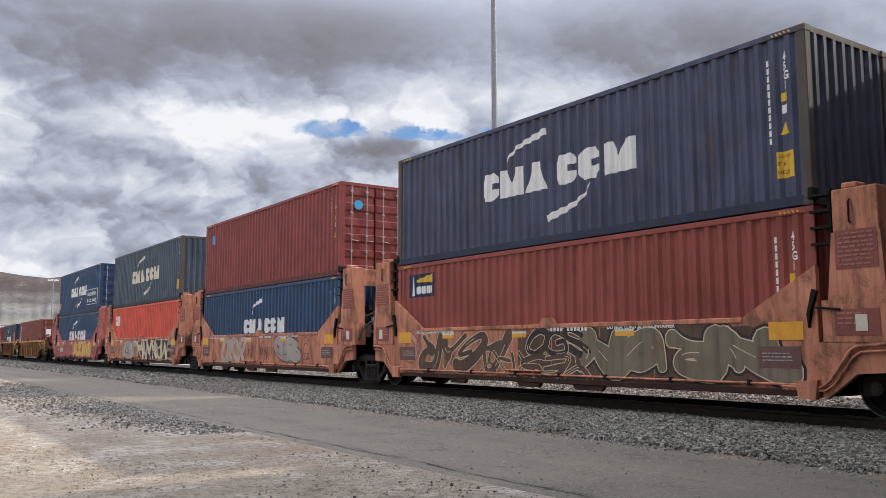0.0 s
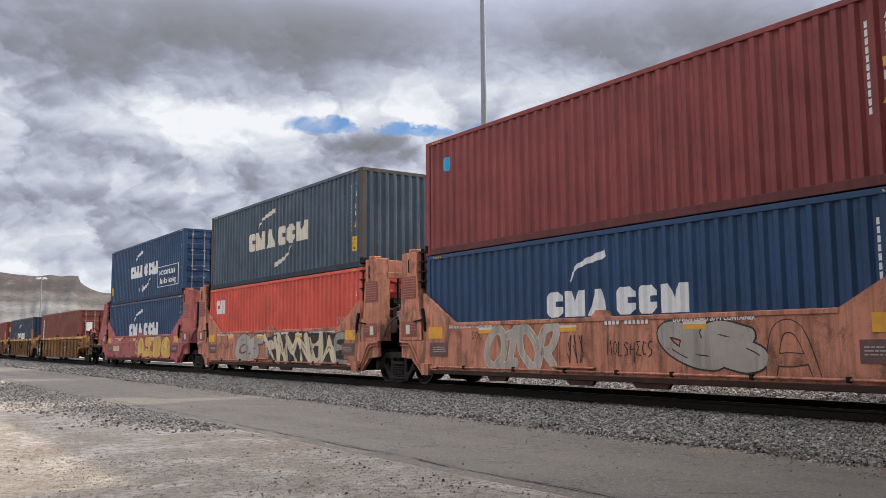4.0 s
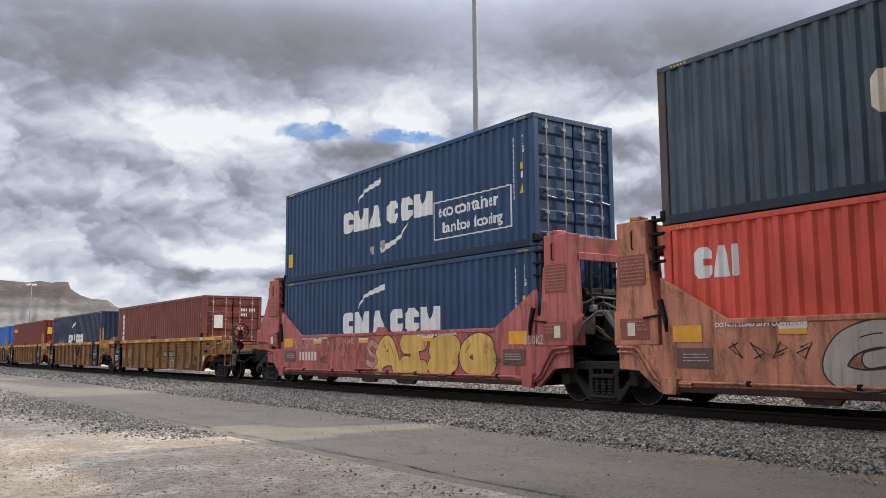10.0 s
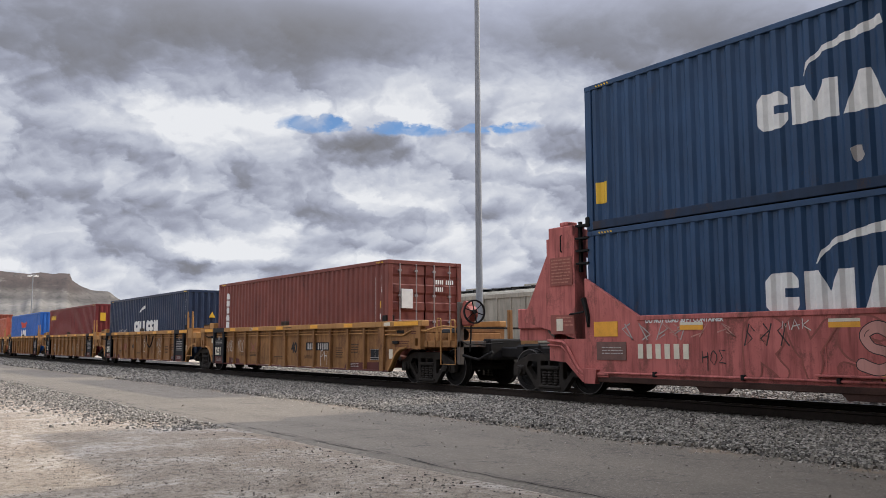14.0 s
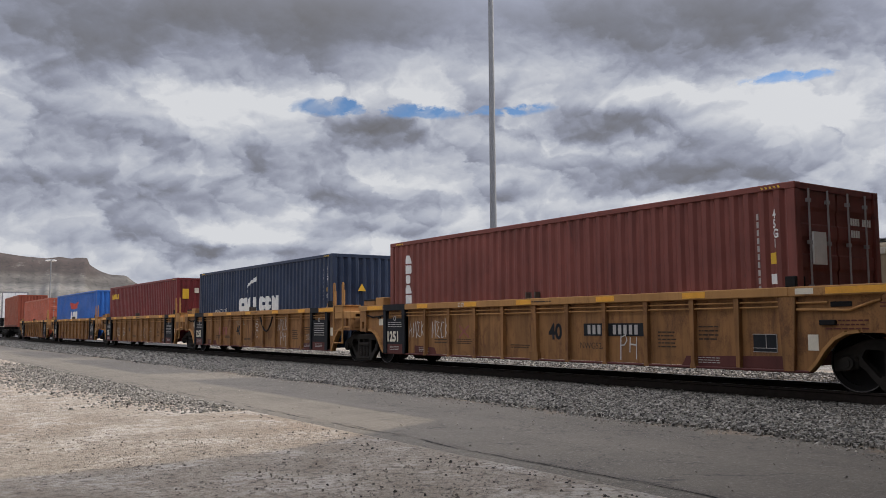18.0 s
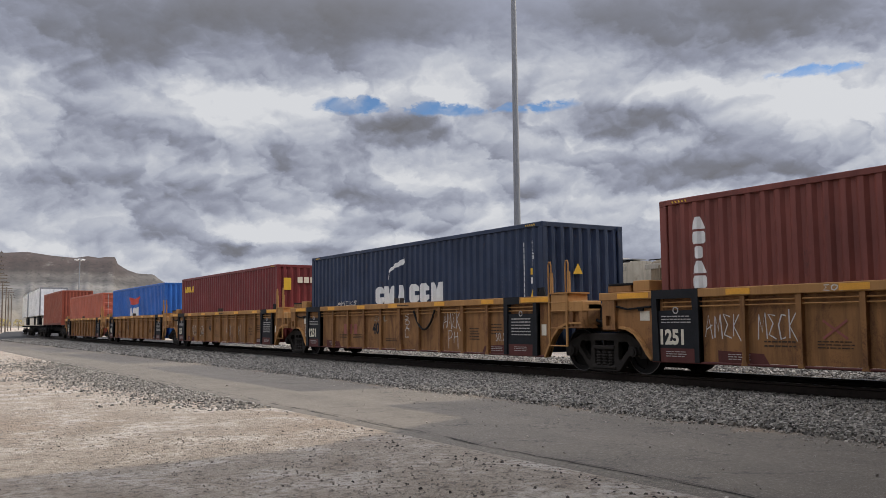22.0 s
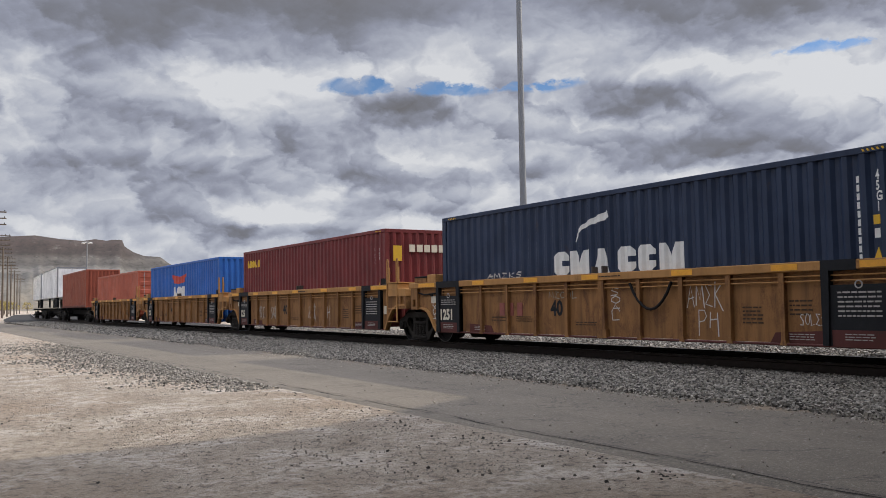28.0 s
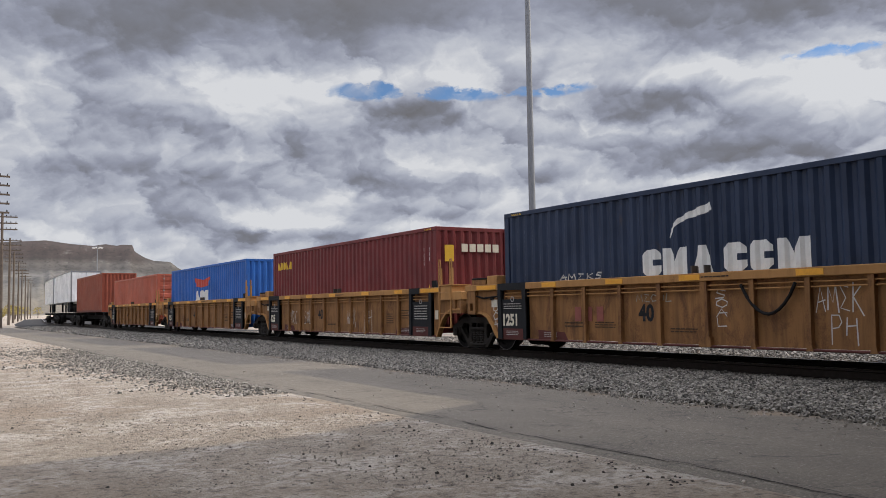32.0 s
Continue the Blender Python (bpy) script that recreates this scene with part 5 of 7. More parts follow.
def text_rows(s, y0, y1, z0, z1, rows, x, seed=1):
    """Lines of small print as plain bars."""
    rng = random.Random(seed)
    step = (z1 - z0) / rows
    for r in range(rows):
        y = y1
        while y > y0 + 0.05:
            w = min(rng.uniform(0.03, 0.13), y - y0)
            s.box(x - 0.003, x + 0.004, y - w, y, z0 + r * step + step * 0.30, z0 + r * step + step * 0.66)
            y -= w + 0.022


def number_bars(car, y, z, n, x, mat, w, h, skip=()):
    """A painted number or mark as plain bars."""
    s = Shape()
    for i in range(n + len(skip)):
        if i not in skip:
            a = y - i * w * 1.3
            s.box(x, x + 0.008, a - w * 0.88, a - w * 0.12, z, z + h)
    return tagged(part("number_mark", s, mat, car, "painted mark as plain bars"), kind="stuff")


def pink_car(k, colour, label, near_truck=True, far_truck=False, flare=False, style=0):
    """One unit of a double-stack well car: side plates, four towers joined by beams, gussets, pipes, signs."""
    car = thing("well_car", label, "rail car", "salmon well cars")
    mat = M[colour]
    E = HALF
    zs, zb = 1.38, 0.17

    def side():
        s = Shape()
        half = [(E + 0.12, 0.15), (E + 0.58, 0.52), (E + 1.04, 0.55), (E + 1.04, 0.98), (E + 0.02, 0.98), (E + 0.02, 2.15), (E - 1.32, zs)]
        # bottom edge from the near end's foot to the far end's foot, then over the top
        ring = [(-(E + 0.12), 0.15), (-(E - 0.5), zb), (E - 0.5, zb)] + half + [(-(E - 1.32), zs), (-(E + 0.02), 2.15), (-(E + 0.02), 0.98), (-(E + 1.04), 0.98), (-(E + 1.04), 0.55), (-(E + 0.58), 0.52)]
        s.prism(ring, 0.0, 0.09)
        return s

    for sx in (-1, 1):
        panel = piece("side_plate", side, mat, car, (sx * CARX, 0, 0), 0 if sx < 0 else math.pi, key="pinkside")
        piece("top_chord", lambda: Shape().box(-0.02, 0.13, -E + 1.30, E - 1.30, zs - 0.08, zs + 0.01, 0.012), mat, car, (sx * CARX, 0, 0), 0 if sx < 0 else math.pi, key="pinkchord")
        piece("bottom_chord", lambda: Shape().box(-0.03, 0.12, -E - 0.05, E + 0.05, 0.165, 0.27, 0.012), M["dark_edge"], car, (sx * CARX, 0, 0), 0 if sx < 0 else math.pi, "dark brown bottom chord", key="pinkbottom")
        piece("brake_pipe", lambda: Shape().tube([(-0.035, -E + 0.3, 0.34), (-0.035, E - 0.3, 0.34)], 0.022, 8), mat, car, (sx * CARX, 0, 0), 0 if sx < 0 else math.pi, key="pinkpipe")
    for sy in (-1, 1):
        wide = 1.85 if (flare and sy > 0) else 1.04
        for sx in (-1, 1):
            def tower():
                s = Shape()
                s.box(0.0, 0.36, 0.33, 1.03, 2.50, 3.24, 0.015)
                if wide > 1.5:
                    s.prism([(0.30, 0.98), (1.85, 1.35), (1.85, 1.40), (1.10, 2.68), (1.10, 3.02), (0.30, 3.02)], 0.012, 0.34)
                else:
                    s.prism([(0.10, 0.985), (1.14, 0.985), (1.12, 1.60), (0.10, 1.60)], -0.010, 0.34)
                    s.prism([(0.20, 1.60), (1.09, 1.60), (1.04, 2.60), (0.30, 2.60)], 0.004, 0.34)
                s.box(0.02, 0.30, 0.48, 0.72, 3.24, 3.33, 0.02)
                return s
            t = part("tower", tower(), mat, car, "upright bulkhead tower")
            t.matrix_basis = Matrix.Translation((sx * CARX, sy * E, 0)) @ Matrix.Diagonal((-sx, sy, 1, 1))
            g = Shape()
            for i in range(4):
                g.box(0.03, 0.20, -0.05, 0.28, 2.44 + i * 0.25, 2.48 + i * 0.25)
            g.box(0.10, 0.16, -0.06, 0.0, 2.1, 3.3).box(0.10, 0.16, 0.2, 0.26, 2.3, 3.3)
            g.box(0.04, 0.22, -0.08, 0.02, 3.16, 3.36, 0.02)
            gb = part("container_guide", g, M["iron"], car, "dark iron guide for the upper container")
            gb.matrix_basis = Matrix.Translation((sx * CARX, sy * E, 0)) @ Matrix.Diagonal((-sx, sy, 1, 1))
            h = Shape().tube([(-0.02, 0.62, 2.72), (-0.05, 0.62, 2.74), (-0.05, 0.62, 3.04), (-0.02, 0.62, 3.06)], 0.016, 6)
            hb = part("grab_iron", h, M["iron"], car)
            hb.matrix_basis = Matrix.Translation((sx * CARX, sy * E, 0)) @ Matrix.Diagonal((-sx, sy, 1, 1))
        beam = part("tower_beam", Shape().box(-CARX + 0.34, CARX - 0.34, sy * (E + 0.42), sy * (E + 1.0), 2.78, 3.20, 0.015).box(-CARX + 0.30, CARX - 0.30, sy * (E + 0.99), sy * (E + 1.04), 2.70, 2.86, 0.01), mat, car)
        part("end_plate", Shape().box(-CARX + 0.30, CARX - 0.30, sy * (E + 0.72), sy * (E + 0.86), 0.80, 1.52, 0.012).box(-0.45, 0.45, sy * (E + 0.8), sy * (E + 1.5), 0.72, 1.05, 0.02), M["iron"], car)
        part("well_end", Shape().box(-CARX + 0.10, CARX - 0.10, sy * (E + 0.06), sy * (E + 0.10), 0.17, 1.0), M["iron"], car, "dark end plate of the well")
        part("brake_rigging", Shape().tube([(-1.0, sy * (E + 0.95), 1.75), (-0.6, sy * (E + 1.15), 1.95), (0.2, sy * (E + 1.2), 1.9)], 0.03, 8).tube([(-1.1, sy * (E + 1.0), 1.66), (-0.9, sy * (E + 1.2), 1.45), (-0.8, sy * (E + 1.5), 1.25)], 0.022, 6), M["rusty_post"], car, "rusty brake rigging")
        part("angle_cock", Shape().box(-0.72, -0.56, sy * (E + 1.0), sy * (E + 1.14), 1.66, 1.80, 0.02).tube([(-0.64, sy * (E + 1.07), 1.80), (-0.64, sy * (E + 1.07), 1.98)], 0.02, 6), M["bar_steel"], car)
        part("brake_hose", Shape().tube([(-CARX + 0.12, sy * (E + 1.0), 1.02), (-CARX + 0.10, sy * (E + 1.14), 1.12), (-CARX + 0.14, sy * (E + 1.3), 1.42), (-CARX + 0.25, sy * (E + 1.55), 1.62), (-CARX + 0.3, sy * (E + PIN), 1.64)], 0.028, 8), M["hose"], car, "dusty brake hose")
        part("brake_pipe", Shape().tube([(-CARX - 0.04, sy * (E - 0.6), 0.31), (-CARX - 0.04, sy * (E + 0.05), 0.31), (-CARX - 0.04, sy * (E + 0.20), 0.42), (-CARX - 0.04, sy * (E + 0.52), 0.86), (-CARX - 0.04, sy * (E + 0.62), 0.92), (-CARX - 0.04, sy * (E + 1.05), 0.95)], 0.026, 8), mat, car, "painted brake pipe along the cutout")
        part("brake_pipe", Shape().tube([(-CARX - 0.035, sy * (E - 0.6), 0.27), (-CARX - 0.035, sy * (E + 0.10), 0.265), (-CARX - 0.035, sy * (E + 0.26), 0.36), (-CARX - 0.035, sy * (E + 0.56), 0.76), (-CARX - 0.035, sy * (E + 0.68), 0.84), (-CARX - 0.035, sy * (E + 1.05), 0.86)], 0.018, 8), mat, car, "thin painted air pipe")
        part("air_hose", Shape().tube([(-0.75, sy * (E + 0.85), 1.55), (-0.80, sy * (E + 1.1), 1.30), (-0.72, sy * (E + 1.35), 1.12), (-0.6, sy * (E + PIN), 1.05)], 0.03, 8), M["gasket"], car)
        part("air_hose", Shape().tube([(-0.35, sy * (E + 0.85), 1.75), (-0.45, sy * (E + 1.15), 1.85), (-0.4, sy * (E + 1.5), 1.70), (-0.3, sy * (E + PIN), 1.60)], 0.028, 8), M["hose"], car, "dusty air hose")
        part("crossover_step", Shape().box(-0.95, 0.95, sy * (E + 1.06), sy * (E + 1.36), 1.56, 1.60).box(-0.95, -0.9, sy * (E + 0.9), sy * (E + 1.36), 1.2, 1.6), M["rusty_post"], car, "grated crossover step")
        part("connector_housing", Shape().prism([(sy * (E + 0.86), 0.80), (sy * (E + 1.66), 0.80), (sy * (E + 1.66), 1.22), (sy * (E + 1.30), 1.62), (sy * (E + 0.86), 1.72)][::sy], -0.62, 0.62), M["iron"], car, "black articulated connector housing")
        part("brake_cylinder", Shape().tube([(-0.78, sy * (E + 0.88), 2.02), (0.10, sy * (E + 0.88), 2.02)], 0.14, 14).tube([(0.10, sy * (E + 0.88), 2.02), (0.5, sy * (E + 0.88), 2.02)], 0.04, 8), M["iron"], car, "dark brake cylinder")
        part("end_ladder", Shape().box(-0.66, -0.62, sy * (E + 0.98), sy * (E + 1.02), 1.55, 2.72).box(-0.30, -0.26, sy * (E + 0.98), sy * (E + 1.02), 1.55, 2.72).box(-0.64, -0.28, sy * (E + 0.99), sy * (E + 1.01), 1.78, 1.80).box(-0.64, -0.28, sy * (E + 0.99), sy * (E + 1.01), 2.08, 2.10).box(-0.64, -0.28, sy * (E + 0.99), sy * (E + 1.01), 2.38, 2.40), M["iron"], car, "dark end ladder")
        part("deck_strut", Shape().tube([(-0.95, sy * (E + 1.06), 1.58), (-0.55, sy * (E + 1.6), 0.98)], 0.035, 6), M["hose"], car, "dusty diagonal strut")
        part("valve", Shape().box(-0.98, -0.82, sy * (E + 0.9), sy * (E + 1.06), 1.62, 1.84, 0.02), M["iron"], car)
        # signs and patches on the side that faces the road
        x = -CARX - 0.004
        sign = part("warning_panel", Shape().prism([(sy * (E + 0.35), 2.05), (sy * (E + 1.0), 2.05), (sy * (E + 0.99), 2.62), (sy * (E + 0.36), 2.62)][::sy], -CARX - 0.004, -CARX + 0.02), M["panel_red"], car, "dark red panel of small print")
        rowsh = Shape()
        a, b = sorted((sy * (E + 0.40), sy * (E + 0.94)))
        text_rows(rowsh, a, b, 2.08, 2.60, 8, -CARX - 0.009, 3)
        tagged(part("small_print", rowsh, M["print_tan"], sign), kind="stuff")
        low = part("warning_panel", Shape().box(-CARX - 0.018, -CARX, sy * (E + 0.30), sy * (E + 0.98), 1.08, 1.46), M["panel_red"], car, "dark red panel of small print")
        rowsh = Shape()
        a, b = sorted((sy * (E + 0.34), sy * (E + 0.8)))
        text_rows(rowsh, a, b, 1.22, 1.44, 3, -CARX - 0.021, 5)
        tagged(part("small_print", rowsh, M["print_tan"], low), kind="stuff")
        part("sticker", Shape().box(-CARX - 0.026, -CARX, sy * (E + 0.62), sy * (E + 0.80), 1.14, 1.38), M["cream_mark"], car, "pale yellow sticker")
        part("reflector", Shape().box(x - 0.006, x + 0.01, sy * (E - 0.82), sy * (E - 0.22), 1.02, 1.30), M["amber"], car, "large amber reflector")
        part("notice_plate", Shape().box(x - 0.006, x + 0.01, sy * (E - 1.02), sy * (E - 0.28), 0.58, 0.92), M["notice"], car, "dark stencilled notice")
        rowsh = Shape()
        a, b = sorted((sy * (E - 0.95), sy * (E - 0.42)))
        text_rows(rowsh, a, b, 0.68, 0.84, 3, x - 0.010, 8)
        tagged(part("small_print", rowsh, M["grey_mark"], car), kind="stuff")
        part("jacking_bracket", Shape().prism([(sy * (E - 0.30), 0.13), (sy * (E - 0.02), 0.13), (sy * (E + 0.02), 0.42), (sy * (E - 0.34), 0.40)][::sy], -CARX - 0.10, -CARX + 0.02), mat, car)
        part("lever_bracket", Shape().prism([(sy * (E - 0.05), 1.45), (sy * (E + 0.06), 1.75), (sy * (E - 0.02), 1.78), (sy * (E - 0.12), 1.40), (sy * (E - 0.10), 1.20)][::sy], -CARX - 0.07, -CARX).tube([(-CARX - 0.04, sy * (E + 0.02), 1.50), (-CARX - 0.04, sy * (E + 0.40), 1.46)], 0.02, 6), M["iron"], car, "rusty lever bracket")
    part("well_floor", Shape().box(-1.15, 1.15, -E + 0.1, E - 0.1, 0.30, 0.44, 0.02).box(-0.25, 0.25, -E - 0.9, E + 0.9, 0.62, 0.86, 0.02), M["iron"], car)
    x = -CARX - 0.004
    for y in (-2.2, 0.9, 3.6):
        part("reflector", Shape().box(x - 0.006, x + 0.01, y - 0.24, y + 0.24, 1.12, 1.20), M["amber"], car, "small amber reflector")
        part("reflector_label", Shape().box(x - 0.006, x + 0.01, y - 0.24, y + 0.24, 1.202, 1.25), M["cream_mark"], car, "worn pale label")
    for y in (-4.1, -2.9, -1.55, -0.15, 1.2, 2.55, 3.9):
        part("weld_seam", Shape().box(x - 0.0008, x + 0.006, y - 0.008, y + 0.008, 0.28, 1.30), mat, car)
    for y in (-4.9, -3.3, -1.7, -0.4, 1.0, 2.6, 4.4):
        part("pipe_clamp", Shape().box(-CARX - 0.07, -CARX, y - 0.03, y + 0.03, 0.30, 0.39, 0.006), M["iron"], car)
    for y, w in ((-1.2, 0.9), (0.6, 0.8), (3.2, 0.7)):
        part("hanger_plate", Shape().prism([(y - w / 2, 0.17), (y - w / 2 + 0.10, 0.07), (y + w / 2 - 0.10, 0.07), (y + w / 2, 0.17)], -CARX - 0.01, -CARX + 0.08), M["dark_edge"], car, "dark brown plate under the sill")
    part("step_ledge", Shape().box(-CARX - 0.09, -CARX, 0.15, 1.35, 0.40, 0.43, 0.006), mat, car, "narrow ledge over the pipes")
    part("center_bracket", Shape().prism([(-0.25, zs), (0.25, zs), (0.12, zs + 0.14), (-0.12, zs + 0.14)], -CARX - 0.02, -CARX + 0.1), mat, car)
    tagged(words("load_notice", "DO NOT LOAD 20 FT CONTAINER", 0.105, M["white_mark"], car, on_side(x - 0.009, -3.0 if style == 2 else -1.75, 1.255), "white painted loading notice", bold=0.004), kind="stuff")
    tagged(words("load_notice", "DO NOT LOAD 20 FT CONTAINER", 0.105, M["white_mark"], car, on_side(x - 0.009, 5.0 if style != 3 else 4.6, 1.255), "white painted loading notice", bold=0.004), kind="stuff")
    if near_truck:
        truck(car, -E - PIN)
    if far_truck:
        truck(car, E + PIN - 0.35)
        ob = part("coupler", Shape().box(-0.14, 0.14, E + 1.2, E + 3.2, 0.55, 0.80, 0.03).box(-0.2, 0.2, E + 2.9, E + 3.4, 0.5, 0.86, 0.05), M["iron"], car)
        part("end_platform", Shape().box(-1.2, 1.2, E + 1.0, E + 2.1, 0.95, 1.2, 0.02).box(-1.28, -1.1, E + 0.9, E + 2.05, 1.2, 1.62, 0.02), mat, car)
    return ride(car, U[k] + HALF)


def pink_cars():
    x = -CARX - 0.004
    car = pink_car(0, "pink", "weathered salmon well car covered in graffiti", style=0)
    sprayed(car, ("leg", "fork", "coil", "arch"), 4.85, 1.45, 0.26, 1.36, x, "spray_soot", "spray_cream", 0.21, 0.020, 11, lean=0.2, wild=True, swell=0.5)
    sprayed(car, ("fork", "arch", "fork"), 2.3, 0.45, 0.26, 0.86, x, "spray_soot", "spray_cream", 0.07, 0.016, 12, depth=0.0022, wild=True)
    sprayed_ground(car, 0.95, -5.5, 0.20, 1.372, x, "spray_soot", 13)
    sprayed(car, ("ring", "coil", "hook"), 0.60, -1.15, 0.66, 1.36, x, "spray_dark", "spray_cream", 0.13, 0.018, 14, wild=True)
    sprayed(car, ("hook", "comb", "fork"), 0.85, -1.25, 0.22, 0.80, x, "spray_soot", "spray_cream", 0.10, 0.016, 19, depth=0.0016, wild=True)
    sprayed(car, ("zig", "arch", "leg", "zig"), -0.95, -5.45, 0.20, 1.375, x, "spray_olive", "spray_cream", 0.34, 0.022, 16, halo="spray_dark", swell=0.45, wild=True)
    sprayed(car, ("ring",), 5.75, 4.95, 0.46, 1.34, x, "spray_rose", "spray_dark", 0.16, 0.016, 17)
    number_bars(car, -0.12, 1.235, 10, x - 0.012, M["white_mark"], 0.078, 0.085, (4,))
    car = pink_car(1, "pink", "weathered salmon well car with grey graffiti", style=1)
    sprayed(car, ("ring", "post", "ring", "leg"), 3.55, 1.25, 0.24, 1.32, x, "spray_silver", "spray_cream", 0.17, 0.020, 21, swell=0.1, wild=True)
    sprayed(car, ("coil", "hook"), -1.55, -3.35, 0.34, 1.34, x, "spray_silver", "spray_dark", 0.28, 0.030, 22, lean=-0.15, wild=True)
    sprayed(car, ("arch",), -3.5, -4.5, 0.26, 1.20, x, "pink", "spray_dark", 0.16, 0.016, 23, inner=False)
    tag_scrawl(car, 0.95, 0.5, 0.5, 0.55, x - 0.004, 5, "spray_dark")
    scrawl(car, "MOLSHECS", -0.15, 0.66, 1.15, 0.26, x - 0.004, "spray_dark", 25, 0.02)
    scrawl(car, "SOL", 4.1, 1.0, 0.4, 0.16, x - 0.004, "spray_dark", 26, 0.016)
    number_bars(car, -0.10, 1.235, 10, x - 0.012, M["white_mark"], 0.078, 0.085, (4,))
    car = pink_car(2, "pink", "rust-stained salmon well car with cream lettered graffiti", style=2)
    sprayed_ground(car, 0.2, -5.2, 0.20, 1.36, x, "spray_dark", 31)
    sprayed(car, ("arch", "zig", "fork", "zig", "arch", "fork"), 0.25, -4.60, 0.18, 1.37, x, "spray_cream", "spray_dark", 0.20, 0.04, 32, swell=0.65, lean=-0.3, wild=True)
    sprayed(car, ("comb",), -4.45, -5.45, 0.24, 1.28, x, "spray_grey", "spray_dark", 0.17, 0.02, 33, inner=False)
    scrawl(car, "SOLM", -4.75, 1.50, 0.55, 0.20, x - 0.006, "grey_mark", 14, 0.022)
    scrawl(car, "SLAPS", -5.75, 1.12, 0.65, 0.16, x - 0.030, "spray_grey", 15, 0.022)
    scrawl(car, "MEK", 0.4, 0.5, 0.45, 0.5, x - 0.006, "white_scrawl", 16, 0.022)
    sprayed(car, ("coil", "hook"), 2.95, 0.95, 0.22, 1.32, x, "spray_silver", "spray_dark", 0.30, 0.026, 34, lean=0.15, wild=True)
    tag_scrawl(car, 4.8, 0.75, 1.6, 0.25, x - 0.004, 3, "spray_dark", 4)
    number_bars(car, -0.36, 1.235, 10, x - 0.012, M["white_mark"], 0.078, 0.085, (4,))
    car = pink_car(3, "rose", "faded rose end unit of a well car with yellow graffiti", far_truck=True, flare=True, style=3)
    sprayed(car, ("arch", "post", "hook", "coil"), 0.35, -4.75, 0.19, 1.375, x, "spray_yellow", "spray_dark", 0.44, 0.026, 41, swell=0.2)
    sprayed(car, ("leg", "fork", "hook"), 2.6, 0.30, 0.26, 1.32, x, "rose", "panel_red", 0.24, 0.03, 42, inner=False)
    sprayed(car, ("hook",), 0.75, 0.15, 0.40, 1.25, x, "spray_rose", "spray_dark", 0.16, 0.014, 43, depth=0.0028)
    tag_scrawl(car, 5.2, 0.95, 1.6, 0.3, x - 0.004, 3, "grey_mark", 4)
    tag_scrawl(car, 2.6, 0.85, 0.9, 0.35, x - 0.004, 6, "spray_dark", 3)
    tag_scrawl(car, 4.2, 1.0, 1.6, 0.22, x - 0.004, 7, "spray_rose", 3)
    scrawl(car, "SLOKE", -5.80, 1.02, 0.62, 0.17, x - 0.024, "white_scrawl", 21, 0.022)
    scrawl(car, "COLEMAK", -4.74, 0.62, 0.85, 0.10, x - 0.006, "spray_dark", 22, 0.014)
    scrawl(car, "MAK", 1.9, 1.10, 0.5, 0.14, x - 0.006, "white_scrawl", 23, 0.016)
    scrawl(car, "HOE", 3.4, 0.55, 0.5, 0.22, x - 0.006, "spray_dark", 24, 0.018)
    number_bars(car, 5.82, 0.62, 10, x - 0.004, M["cream_mark"], 0.155, 0.26, (4,))


RIB = 1.045
GLYPHS = {
    "A": [[(0, 0), (0.45, 1), (0.9, 0)], [(0.15, 0.4), (0.95, 0.5)]],
    "M": [[(0, 0), (0.12, 1), (0.5, 0.25), (0.8, 1), (1, 0)]],
    "E": [[(0.9, 0.95), (0.1, 1), (0.55, 0.55), (0.05, 0.1), (0.95, 0)]],
    "K": [[(0.1, 0), (0.15, 1.1)], [(0.85, 0.95), (0.15, 0.5), (1.05, -0.15)]],
    "C": [[(0.9, 0.85), (0.4, 1), (0.05, 0.5), (0.3, 0), (0.85, 0.1)]],
    "P": [[(0.1, -0.6), (0.15, 1)], [(0.1, 1), (0.7, 1.05), (0.85, 0.7), (0.6, 0.45), (0.1, 0.4)]],
    "H": [[(0.05, 0), (0.1, 0.9)], [(0.8, 0.95), (0.75, -0.5)], [(0.1, 0.45), (0.8, 0.5)]],
    "S": [[(0.8, 0.9), (0.3, 1), (0.1, 0.7), (0.7, 0.4), (0.6, 0.05), (0.0, 0.0)]],
    "O": [[(0.5, 1), (0.1, 0.75), (0.05, 0.3), (0.45, 0), (0.85, 0.3), (0.9, 0.75), (0.5, 1)]],
    "L": [[(0.1, 1), (0.05, 0), (0.8, 0.05)]],
}


def scrawl(car, text, y, z, w, h, x, mat, seed=1, line=0.022, down=False):
    """Hand-sprayed strokes; they run towards the train's front, or down the panel."""
    rng = random.Random(seed)
    s = Shape()
    n = len(text)
    for i, ch in enumerate(text):
        for stroke in GLYPHS[ch]:
            pts = []
            for a, b in stroke:
                a, b = a + rng.uniform(-0.06, 0.06), b + rng.uniform(-0.07, 0.07)
                if down:
                    pts.append((y - w * a, z + h - h * (i + 0.9 * (1 - b)) / n))
                else:
                    pts.append((y - w * (i + 0.86 * a) / n, z + h * b))
            ribbon(s, pts, line * rng.uniform(0.8, 1.2), x)
    return tagged(part("graffiti_tag", s, M[mat], car, "thin white spray-painted scrawl", fix=False), kind="stuff")


